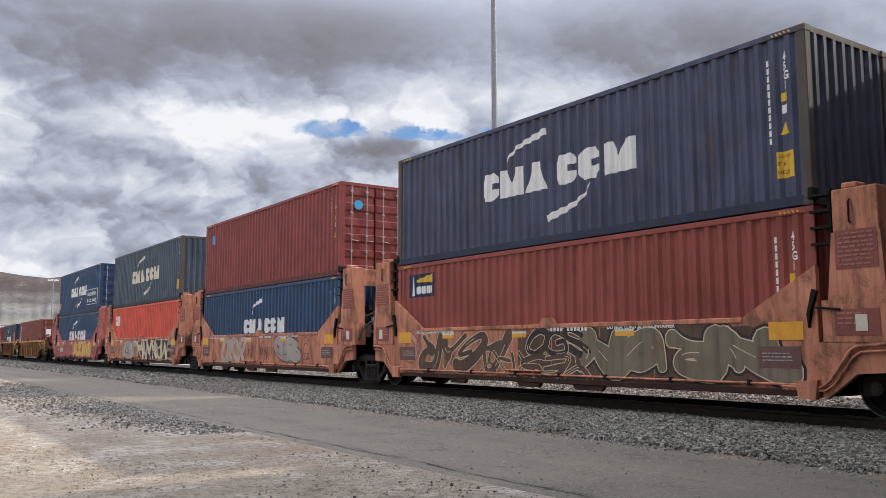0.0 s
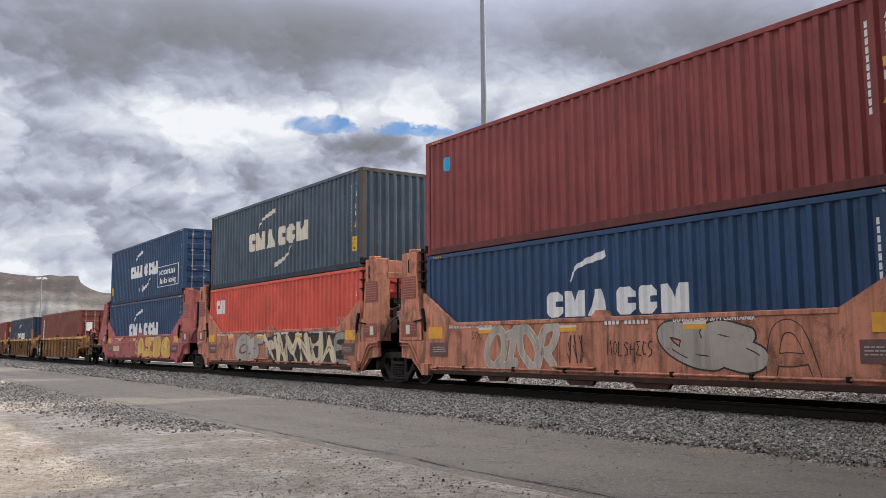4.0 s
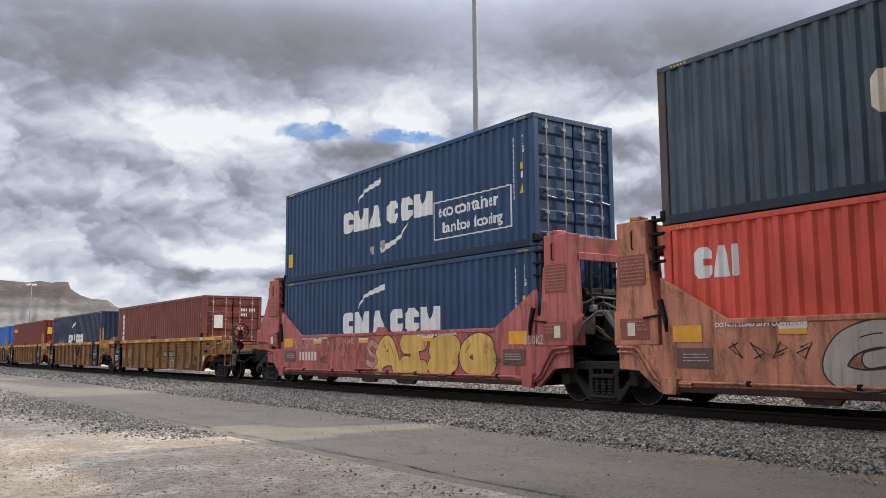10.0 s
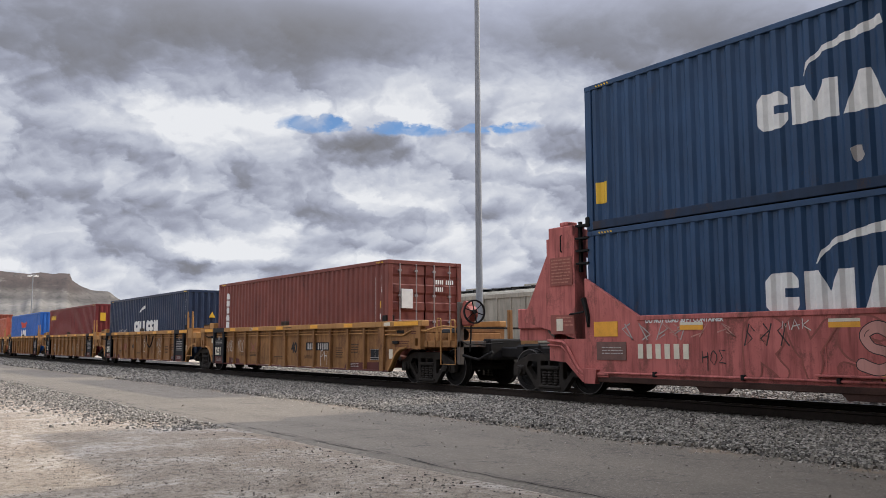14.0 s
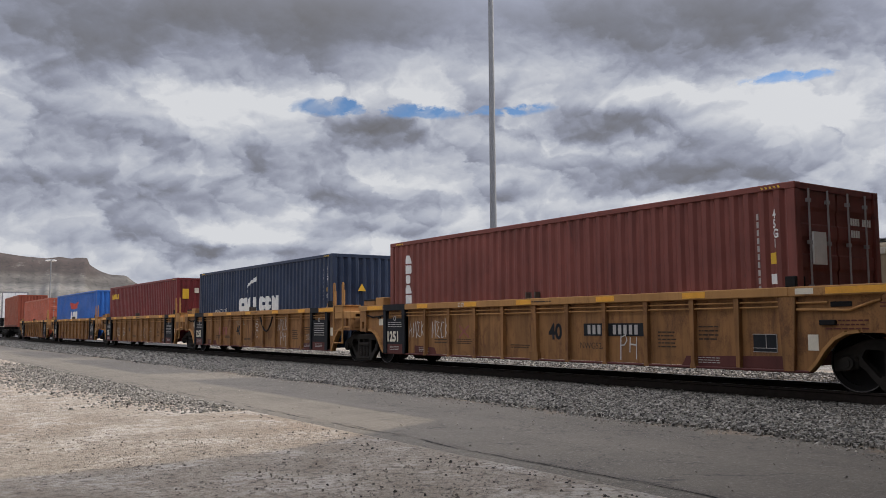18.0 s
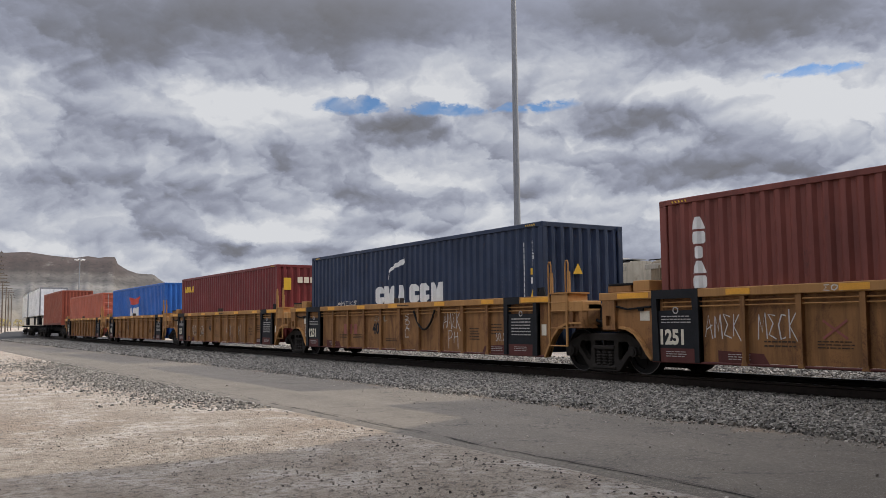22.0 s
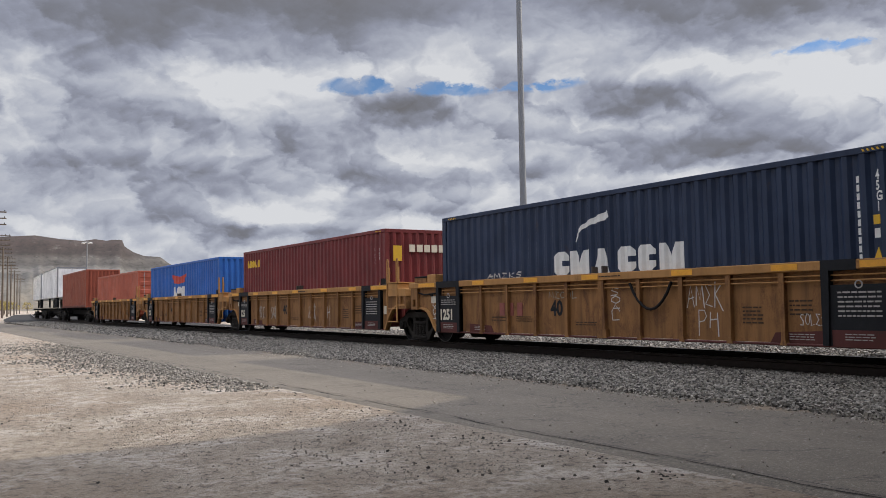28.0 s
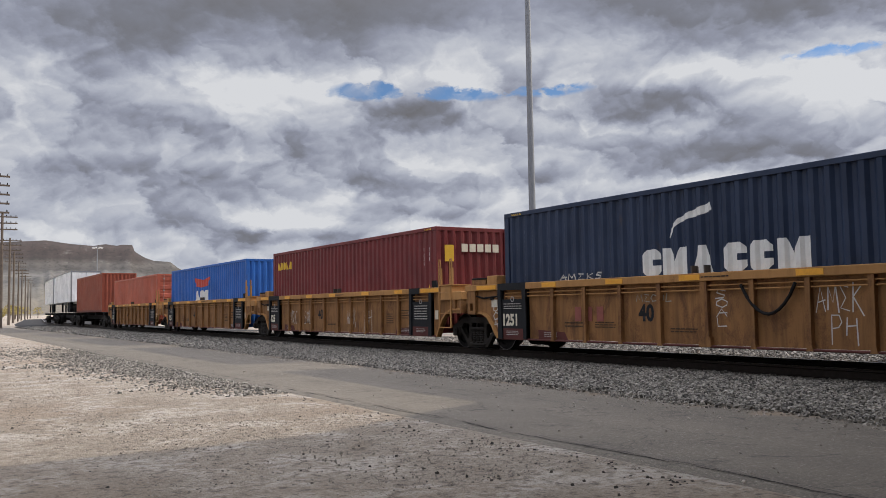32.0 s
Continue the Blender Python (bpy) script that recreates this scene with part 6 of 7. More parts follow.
def end_post(car, sx, sy, y, z0=0.75, z1=1.33):
    """Short box post under the chord's end, with a slot."""
    s = Shape().box(-0.05, 0.12, -0.17, -0.07, z0, z1).box(-0.05, 0.12, 0.07, 0.17, z0, z1).box(-0.05, 0.12, -0.07, 0.07, z0 + 0.27, z1).box(-0.05, 0.12, -0.07, 0.07, z0, z0 + 0.08)
    ob = part("end_post", s, M["ochre"], car, "box post with a slot")
    ob.matrix_basis = Matrix.Translation((sx * CARX, sy * y, 0)) @ Matrix.Diagonal((-sx, sy, 1, 1))


def yellow_end(car, sy, kind):
    """Ends of an ochre unit: 'long' with the chord carried on, 'ladder' with steps and grab irons, 'lead' with the hand brake."""
    E = HALF
    reach = {"long": 7.62, "ladder": 6.46, "lead": 7.89}[kind]
    last = 7.80 if kind == "lead" else 7.60
    for sx in (-1, 1):
        place = Matrix.Translation((sx * CARX, 0, 0)) @ Matrix.Diagonal((-sx, sy, 1, 1))
        arch = [(6.02, 1.33), (6.02, 0.18), (6.30, 0.18), (6.42, 0.30), (6.56, 0.50), (6.72, 0.66), (6.90, 0.745), (7.10, 0.77), (last, 0.77), (last, 1.33)]
        if kind == "ladder":
            arch = [(6.02, 1.33), (6.02, 0.15), (6.27, 0.15), (6.40, 0.38), (6.55, 0.60), (6.75, 0.78), (7.02, 0.86), (7.42, 0.86), (7.42, 1.10), (6.90, 1.20), (6.90, 1.33)]
        plate = part("bolster_plate", Shape().prism(arch, 0.03, 0.09), M["ochre"], car)
        lip = Shape()
        path = arch[2:8]
        for (ya, za), (yb, zb) in zip(path, path[1:]):
            lip.prism([(ya, za), (yb, zb), (yb - 0.03, zb + 0.05), (ya - 0.04, za + 0.03)], -0.05, 0.10)
        edge = part("arch_flange", lip, M["ochre_light"], car, "flange along the wheel arch")
        chord = part("chord_end", Shape().box(-0.06, 0.16, 6.0, reach, 1.32, 1.47, 0.012), M["ochre_light"], car)
        for ob in (plate, edge, chord):
            ob.matrix_basis = place
        if kind != "ladder":
            end_post(car, sx, sy, reach - 0.25)
        if kind == "lead":
            wide = part("end_rib", Shape().prism([(5.86, 0.18), (6.04, 0.18), (6.10, 1.33), (5.80, 1.33)], -0.045, 0.06), M["ochre"], car)
            wide.matrix_basis = place
            for y in (5.03,):
                r = part("rib", Shape().prism([(y - 0.035, 0.20), (y + 0.035, 0.20), (y + 0.05, 1.33), (y - 0.05, 1.33)], -0.04, 0.06), M["ochre"], car)
                r.matrix_basis = place
        else:
            lo, hi = (5.14, 6.22) if kind == "long" else (4.83, 6.02)
            black = Shape().box(-0.03, 0.06, lo, hi, 0.18, 1.10).prism([(lo, 0.18), (lo + 0.10, 0.18), (lo + 0.14, 1.33), (lo, 1.33)], -0.07, 0.06).prism([(hi - 0.16, 0.18), (hi, 0.18), (hi, 1.33), (hi - 0.12, 1.33)], -0.07, 0.06)
            black.box(-0.066, 0.166, lo, hi if kind == "long" else lo + 0.58, 1.314, 1.476)
            panel = part("end_panel", black, M["black_paint"], car, "black-painted end panel")
            patch = part("repainted_patch", Shape().box(-0.034, 0.0, lo + 0.14, hi - 0.16, 0.17, 0.42), M["maroon_edge"], car, "dull maroon repainted patch")
            panel.matrix_basis = patch.matrix_basis = place
        low = part("repainted_patch", Shape().prism([(3.80, 0.165), (4.83 if kind != "lead" else 5.80, 0.165), (4.83 if kind != "lead" else 5.80, 0.40), (3.92, 0.36)], 0.046, 0.055), M["maroon_edge"], car, "dull maroon repainted patch")
        low.matrix_basis = place
    X = -CARX
    if kind == "long":
        part("end_platform", Shape().box(-CARX + 0.12, CARX - 0.12, sy * 6.35, sy * 7.6, 1.22, 1.32, 0.015), M["ochre"], car)
        part("end_sill", Shape().box(-CARX + 0.05, CARX - 0.05, sy * 7.25, sy * 7.6, 0.95, 1.22, 0.02).box(-0.5, 0.5, sy * 6.3, sy * 7.76, 0.70, 1.0, 0.02), M["ochre"], car)
        part("lock_box", Shape().box(X - 0.02, X + 0.5, sy * 6.30, sy * 6.72, 1.472, 1.68, 0.012), M["ochre_light"], car, "ochre lock box")
        part("lock_box", Shape().box(X + 0.0, X + 0.5, sy * 6.80, sy * 7.42, 1.472, 1.60, 0.012), M["ochre"], car)
        part("lock_lid", Shape().box(X - 0.01, X + 0.52, sy * 6.74, sy * 7.40, 1.602, 1.645, 0.008), M["iron"], car, "dark lid")
        part("reflector", Shape().box(X - 0.068, X - 0.05, sy * 6.30, sy * 7.10, 1.345, 1.445), M["amber"], car, "amber reflector strip")
        part("sticker", Shape().box(X - 0.036 + 0.06, X + 0.05, sy * 6.36, sy * 6.60, 0.92, 1.10), M["cream_mark"], car, "pale paper plate")
        part("brake_pipe", Shape().tube([(X + 0.0, sy * 6.3, 1.18), (X + 0.0, sy * 6.9, 1.14), (X + 0.0, sy * 7.2, 1.20)], 0.022, 6).box(X - 0.01, X + 0.06, sy * 6.5, sy * 6.62, 1.10, 1.18), M["iron"], car)
    else:
        end = 7.46 if kind == "ladder" else 7.85
        part("end_platform", Shape().box(-CARX + 0.12, CARX - 0.12, sy * 6.30, sy * end, 1.16, 1.28, 0.015), M["ochre"], car)
        part("end_sill", Shape().box(-0.5, 0.5, sy * 6.3, sy * 7.76, 0.70, 1.0, 0.02).box(-CARX + 0.1, CARX - 0.1, sy * (end - 0.3), sy * end, 0.85, 1.16, 0.02), M["ochre"], car)
    if kind == "ladder":
        part("step_box", Shape().box(X - 0.06, X + 0.5, sy * 6.50, sy * 7.05, 1.14, 1.50, 0.015).box(X - 0.04, X + 0.5, sy * 6.95, sy * 7.46, 1.12, 1.34, 0.015).box(X - 0.08, X + 0.52, sy * 6.46, sy * 7.08, 1.50, 1.53), M["ochre_light"], car, "ochre step box")
        part("step_bracket", Shape().box(X - 0.04, X + 0.35, sy * 7.05, sy * 7.16, 0.80, 1.14, 0.01).box(X - 0.04, X + 0.35, sy * 7.34, sy * 7.45, 0.80, 1.14, 0.01).box(X - 0.02, X + 0.35, sy * 7.16, sy * 7.34, 0.80, 0.88).box(X - 0.05, X + 0.36, sy * 7.03, sy * 7.48, 0.78, 0.81), M["ochre"], car)
        for y in (6.42, 6.97):
            part("grab_iron", Shape().tube([(X - 0.05, sy * y, 1.50), (X - 0.05, sy * y, 2.12), (X - 0.05, sy * (y + 0.02), 2.19), (X - 0.05, sy * (y + 0.07), 2.19), (X - 0.05, sy * (y + 0.09), 2.12), (X - 0.05, sy * (y + 0.09), 1.50)], 0.018, 6).box(X - 0.06, X - 0.02, sy * (y + 0.06), sy * (y + 0.13), 1.50, 1.96), M["ochre_light"], car, "tall ochre grab iron")
        lad = Shape()
        for y in (6.44, 7.0):
            lad.box(X - 0.07, X - 0.04, sy * (y - 0.025), sy * (y + 0.025), 0.40, 1.50)
        for z in (0.41, 0.78, 1.14, 1.32):
            lad.tube([(X - 0.055, sy * 6.44, z), (X - 0.055, sy * 7.0, z)], 0.015, 6)
        part("ladder", lad, M["ochre_light"], car, "narrow ochre step ladder")
        part("reflector", Shape().box(X - 0.068, X - 0.05, sy * 5.47, sy * 6.42, 1.345, 1.445), M["amber"], car, "amber reflector strip")
        part("lever_bracket", Shape().prism([(sy * 6.0, 1.47), (sy * 6.28, 1.47), (sy * 6.22, 1.66), (sy * 6.10, 1.66)], X - 0.02, X + 0.02).box(X - 0.02, X + 0.2, sy * 6.0, sy * 6.04, 1.47, 1.66), M["iron"], car)
        part("sticker", Shape().box(X + 0.02, X + 0.05, sy * 6.08, sy * 6.24, 0.62, 0.86), M["cream_mark"], car, "pale paper plate")
        part("hose", Shape().tube([(-0.9, sy * 7.2, 1.1), (-0.95, sy * 7.5, 0.92), (-0.9, sy * 7.76, 0.86)], 0.03, 8), M["iron"], car)
    x = X - 0.034
    if kind != "lead":
        rows_ = Shape()
        y = sy * (5.68 if kind == "long" else 5.42)
        text_rows(rows_, y - 0.34, y + 0.34, 0.86 if sy > 0 else 0.60, 1.02, 3 if sy > 0 else 6, x, 4)
        text_rows(rows_, y - 0.24, y + 0.24, 0.26, 0.38, 3, x - 0.005, 6)
        part("round_mark", Shape().disc(x - 0.003, x + 0.004, y, 1.10, 0.065, 14, 0.045), M["grey_mark"], car, "small round stencil")
        tagged(part("small_print", rows_, M["grey_mark"], car, "white stencilled print as bars"), kind="stuff")
    rows_ = Shape()
    text_rows(rows_, sy * 4.4 - 0.22, sy * 4.4 + 0.22, 0.24, 0.36, 3, X + 0.044, 16)
    tagged(part("small_print", rows_, M["grey_mark"], car, "white stencilled print as bars"), kind="stuff")
    if kind == "lead":
        lead_end(car, X)


def lead_end(car, X):
    """Platform, steps and hand brake at the ochre car's leading end."""
    part("end_deck", Shape().box(X + 0.02, CARX - 0.02, -9.22, -7.86, 0.86, 0.96, 0.015).box(X + 0.02, X + 0.10, -9.22, -7.86, 0.80, 0.90, 0.01), M["ochre"], car)
    part("grated_walk", Shape().box(X + 0.25, CARX - 0.1, -9.15, -8.75, 1.24, 1.28), M["iron"], car)
    for y in (-8.0, -8.35, -8.62, -8.95):
        part("deck_bracket", Shape().box(X + 0.0, X + 0.4, y - 0.03, y + 0.03, 0.82, 1.14), M["ochre"], car)
    part("air_reservoir", Shape().tube([(X + 0.45, -8.15, 1.10), (X + 0.45, -8.95, 1.10)], 0.15, 14), M["iron"], car, "black air reservoir")
    part("brake_pipe", Shape().tube([(X, -7.7, 1.22), (X, -8.0, 1.20), (X, -8.3, 1.26), (X + 0.02, -8.7, 1.30), (X + 0.02, -9.2, 1.27)], 0.024, 8), M["ochre_light"], car)
    part("side_step", Shape().tube([(X, -8.46, 0.96), (X, -8.46, 1.46), (X, -8.48, 1.49), (X, -8.60, 1.49), (X, -8.62, 1.46), (X, -8.62, 0.40), (X, -9.2, 0.40), (X, -9.2, 1.40), (X, -9.17, 1.44), (X, -9.05, 1.44), (X, -9.03, 1.40), (X, -9.03, 0.96)], 0.02, 6), M["ochre_light"], car, "ochre stirrup step and grab irons")
    part("brake_post", Shape().box(X + 0.02, X + 0.14, -9.36, -9.24, 0.40, 1.86, 0.012).box(X + 0.02, X + 1.0, -9.36, -9.26, 0.80, 0.95, 0.01), M["rusty_post"], car, "rusty upright post of the hand brake")
    part("brake_housing", Shape().disc(X + 0.04, X + 0.26, -9.55, 1.58, 0.19, 18).box(X + 0.06, X + 0.24, -9.66, -9.36, 1.30, 1.58, 0.03).disc(X + 0.08, X + 0.22, -9.48, 1.78, 0.10, 12), M["brick"], car, "red oxide brake housing")
    wheel = part("brake_wheel", Shape().disc(-0.018, 0.018, 0, 0, 0.28, 28, 0.245).disc(-0.05, 0.05, 0, 0, 0.05, 10), M["iron"], car, "spoked hand brake wheel")
    sp = Shape()
    for k2 in range(6):
        a = k2 * math.pi / 3 + 0.3
        sp.tube([(0, 0, 0), (0, 0.26 * math.cos(a), 0.26 * math.sin(a))], 0.014, 5)
    part("spokes", sp, M["iron"], wheel)
    wheel.matrix_basis = Matrix.Translation((X + 0.14, -9.76, 1.62)) @ Matrix.Rotation(radians(80), 4, "Z")
    part("chain", Shape().tube([(X + 0.15, -9.62, 1.32), (X + 0.17, -9.58, 1.0), (X + 0.2, -9.5, 0.7)], 0.02, 6), M["iron"], car)
    part("coupler", Shape().box(-0.14, 0.14, -10.6, -7.6, 0.55, 0.80, 0.03).box(-0.2, 0.2, -10.9, -10.3, 0.48, 0.88, 0.05).box(-0.5, 0.5, -9.5, -9.2, 0.5, 1.0, 0.04), M["iron"], car)
    part("end_post_far", Shape().box(0.2, 0.3, -9.4, -9.3, 0.9, 1.7, 0.01), M["ochre"], car)
    part("uncoupling_lever", Shape().tube([(X + 0.02, -9.4, 0.95), (X + 0.1, -9.55, 0.86), (-0.2, -9.6, 0.9)], 0.016, 6).tube([(X + 0.02, -9.45, 0.62), (X + 0.3, -9.7, 0.52), (X + 0.4, -10.1, 0.70)], 0.03, 8), M["iron"], car)


def yellow_car(k, label, near_truck=True, far_truck=False, detail=1, lead=False):
    """One unit of an ochre well car: top chord, ribbed side panels, dark end panels, platforms, ladders."""
    car = thing("well_car", label, "rail car", "ochre well cars")
    E = HALF
    X = -CARX
    for sx in (-1, 1):
        turn = 0 if sx < 0 else math.pi
        at = (sx * CARX, 0, 0)
        piece("side_panel", lambda: Shape().box(0.05, 0.08, -E + 0.06, E - 0.06, 0.20, 1.318), M["ochre"], car, at, turn, key="ypanel")
        piece("top_chord", lambda: Shape().box(-0.06, 0.16, -6.0, 6.0, 1.32, 1.47, 0.012), M["ochre_light"], car, at, turn, key="ychord")
        piece("bottom_chord", lambda: Shape().box(-0.03, 0.10, -6.28, 6.28, 0.155, 0.195, 0.012), M["maroon_edge"], car, at, turn, key="ybottom")
        for z in (1.245, 1.165):
            piece("tie_rod", lambda: Shape().tube([(0.0, -E + 0.1, 0.0), (0.0, E - 0.1, 0.0)], 0.014, 6), M["ochre_light"], car, (sx * CARX, 0, z), turn, key="yrod")
        for i in range(9):
            y = (i - 4) * RIB + 0.06
            broad = i in (4,)
            piece("rib", lambda: Shape().prism([(-0.035, 0.20), (0.035, 0.20), (0.05, 1.33), (-0.05, 1.33)], -0.04, 0.06).prism([(-0.06, 0.16), (0.06, 0.16), (0.035, 0.26), (-0.035, 0.26)], -0.045, 0.06), M["ochre"], car, (sx * CARX, y, 0), turn, key="yrib")
            if broad:
                piece("center_rib", lambda: Shape().prism([(-0.12, 0.20), (-0.04, 0.20), (-0.03, 1.33), (-0.10, 1.33)], -0.038, 0.06).box(-0.05, 0.06, -0.16, 0.10, 0.17, 0.34), M["ochre"], car, (sx * CARX, y, 0), turn, key="ycrib")
    yellow_end(car, 1, "long")
    yellow_end(car, -1, "lead" if lead else "ladder")
    for y in (-4.2, -2.1, 0.32, 2.25, 4.3):
        part("reflector", Shape().box(X - 0.068, X - 0.05, y - 0.24, y + 0.24, 1.345, 1.445), M["amber"], car, "amber reflector strip")
    if lead:
        part("reflector", Shape().box(X - 0.068, X - 0.05, -7.72, -6.62, 1.345, 1.445), M["amber"], car, "amber reflector strip")
        plate = part("notice_plate", Shape().box(X + 0.04, X + 0.055, -5.70, -5.28, 0.46, 0.74), M["black_paint"], car, "dark notice plate with a pale frame")
        part("plate_frame", Shape().box(X + 0.036, X + 0.05, -5.71, -5.27, 0.455, 0.465).box(X + 0.036, X + 0.05, -5.71, -5.27, 0.735, 0.745).box(X + 0.036, X + 0.05, -5.71, -5.70, 0.455, 0.745).box(X + 0.036, X + 0.05, -5.52, -5.51, 0.52, 0.745).box(X + 0.036, X + 0.05, -5.71, -5.27, 0.515, 0.525), M["grey_mark"], plate)
        part("builder_plate", Shape().box(X - 0.066, X - 0.055, -6.42, -6.12, 1.35, 1.44), M["cream_mark"], car, "small pale plate")
        part("sticker", Shape().box(X + 0.02, X + 0.05, -6.42, -6.25, 0.50, 0.74), M["cream_mark"], car, "pale paper plate")
        part("lock_bracket", Shape().box(X + 0.02, X + 0.3, -6.08, -5.90, 1.47, 1.64, 0.01), M["iron"], car)
        part("latch_box", Shape().box(X - 0.02, X + 0.05, -6.72, -6.46, 0.88, 0.96, 0.01), M["iron"], car)
        part("brake_pipe", Shape().tube([(X + 0.0, -6.1, 1.12), (X + 0.0, -6.95, 1.10), (X + 0.0, -7.25, 1.20), (X + 0.02, -7.4, 1.24)], 0.02, 8).tube([(X + 0.0, -6.1, 1.22), (X + 0.0, -6.6, 1.22)], 0.018, 6), M["ochre_light"], car)
        part("brake_valve", Shape().box(X + 0.02, X + 0.1, -6.98, -6.62, 1.14, 1.24, 0.02), M["iron"], car)
        s = Shape()
        text_rows(s, -7.2, -6.55, 0.80, 0.98, 3, X + 0.022, 19)
        text_rows(s, -7.62, -7.42, 1.12, 1.22, 2, X - 0.056, 20)
        tagged(part("small_print", s, M["maroon_edge"], car, "faded red print as bars"), kind="stuff")
    x = X + 0.045
    words("panel_number", "1251" if detail else "125", 0.36, M["cream_mark"], car, on_side(X - 0.036, 6.10, 0.50), "large stencilled number", 0.9, bold=0.016)
    words("length_number", "40", 0.44, M["black_paint"], car, on_side(x, -0.36 if k == 4 else 1.70, 0.62), "black stencilled number", 0.9, bold=0.016)
    s = Shape()
    text_rows(s, 0.25, 0.9, 0.40, 0.50, 2, x, 12)
    text_rows(s, 3.3, 3.9, 0.46, 0.60, 2, x, 13)
    text_rows(s, -3.7, -3.3, 0.48, 0.80, 5, x, 14)
    text_rows(s, 2.35, 2.95, 0.46, 0.60, 3, x, 15)
    text_rows(s, -4.6, -4.2, 0.62, 0.9, 4, x, 17)
    tagged(part("small_print", s, M["faded_print"], car, "faded stencilled print as bars"), kind="stuff")
    s = Shape()
    text_rows(s, -0.55, 0.05, 1.37, 1.425, 1, X - 0.064, 18)
    tagged(part("car_mark", s, M["black_paint"], car, "black stencilled car mark as bars"), kind="stuff")
    part("center_lug", Shape().box(X - 0.02, X + 0.2, -0.02, 0.02, 1.47, 1.61, 0.005).box(X - 0.02, X + 0.2, 0.28, 0.32, 1.47, 1.61, 0.005).box(X + 0.1, X + 0.2, 0.0, 0.30, 1.47, 1.59, 0.005), M["rusty_post"], car, "rusty centre lug")
    part("well_floor", Shape().box(-1.15, 1.15, -E + 0.1, E - 0.1, 0.34, 0.48, 0.02), M["iron"], car)
    if near_truck:
        truck(car, -E - PIN + (LEAD_TRUCK if lead else 0.0))
        if not lead:
            y = -E - PIN
            part("connector_hood", Shape().prism([(y - 0.42, 0.80), (y + 0.40, 0.80), (y + 0.34, 1.12), (y + 0.06, 1.46), (y - 0.04, 1.48), (y - 0.34, 1.16)], -0.85, 0.85), M["iron"], car, "black peaked hood over the connector")
    if far_truck:
        truck(car, E + PIN - 0.35)
    return ride(car, U[k] + HALF)


LEAD_TRUCK = 0.10


def yellow_cars():
    x = -CARX + 0.045
    car = yellow_car(4, "ochre well car with a hand brake at its leading end", True, False, 1, True)
    part("number_plate", Shape().box(x - 0.006, x + 0.01, -2.97, -1.40, 0.69, 0.93), M["black_paint"], car, "black patch behind the car number")
    number_bars(car, -1.50, 0.72, 9, x - 0.010, M["grey_mark"], 0.105, 0.18, (4,))
    words("type_code", "NWG52A", 0.17, M["faded_print"], car, on_side(x, -1.28, 0.44), "black stencilled type code")
    scrawl(car, "AMEK", 5.08, 0.62, 0.76, 0.38, x - 0.004, "white_scrawl", 3)
    scrawl(car, "MECK", 4.0, 0.62, 0.74, 0.40, x - 0.004, "white_scrawl", 4)
    scrawl(car, "PH", -2.36, 0.40, 0.52, 0.28, x - 0.012, "white_scrawl", 5)
    scrawl(car, "EOS", 2.75, 1.345, 0.40, 0.09, -CARX - 0.064, "white_scrawl", 6, 0.018)
    s = Shape()
    ribbon(s, [(2.45, 0.62), (2.85, 0.90)], 0.04, x - 0.003)
    ribbon(s, [(2.85, 0.62), (2.45, 0.90)], 0.04, x - 0.0045)
    part("painted_cross", s, M["panel_red"], car, "faded red painted cross", fix=False)
    car = yellow_car(5, "ochre well car with white scrawls and a hanging hose", True, False, 1)
    number_bars(car, 3.60, 0.60, 3, x - 0.004, M["panel_red"], 0.26, 0.30)
    part("loose_hose", Shape().tube([(-CARX - 0.03, -0.77 - 0.105 * i, 1.24 - 0.50 * math.sin(math.pi * i / 10) ** 0.8) for i in range(11)], 0.028, 8), M["iron"], car, "dark hose hanging in a loop")
    scrawl(car, "AMEK", -2.12, 0.78, 0.80, 0.40, x - 0.004, "white_scrawl", 7)
    scrawl(car, "PH", -2.35, 0.42, 0.52, 0.28, x - 0.004, "white_scrawl", 8)
    scrawl(car, "SOAL", -0.18, 0.52, 0.26, 0.64, x - 0.004, "white_scrawl", 9, 0.02, True)
    scrawl(car, "SOLES", -4.38, 0.48, 0.46, 0.18, x - 0.004, "white_scrawl", 10, 0.016)
    scrawl(car, "MECOL", 1.75, 0.98, 0.95, 0.14, x - 0.004, "spray_grey", 11, 0.02)
    scrawl(car, "AMEKS", 4.0, 1.475, 1.4, 0.12, -CARX + 0.02, "white_scrawl", 12, 0.03)
    scrawl(car, "SOCA", 6.52, 0.42, 0.20, 0.75, -CARX + 0.02, "white_scrawl", 13, 0.025, True)
    car = yellow_car(6, "ochre well car streaked with rust", True, False, 0)
    for y, sd, t in ((4.2, 4, "MEC"), (2.9, 7, "SOL"), (-0.6, 6, "AMEK"), (-1.8, 3, "PH"), (-4.6, 5, "SOS")):
        scrawl(car, t, y, 0.45, 0.65, 0.45, x - 0.004, "white_scrawl", sd)
    car = yellow_car(7, "ochre well car streaked with rust", True, False, 0)
    car = yellow_car(8, "ochre end unit of a well car", True, True, 0)


pink_cars()
yellow_cars()


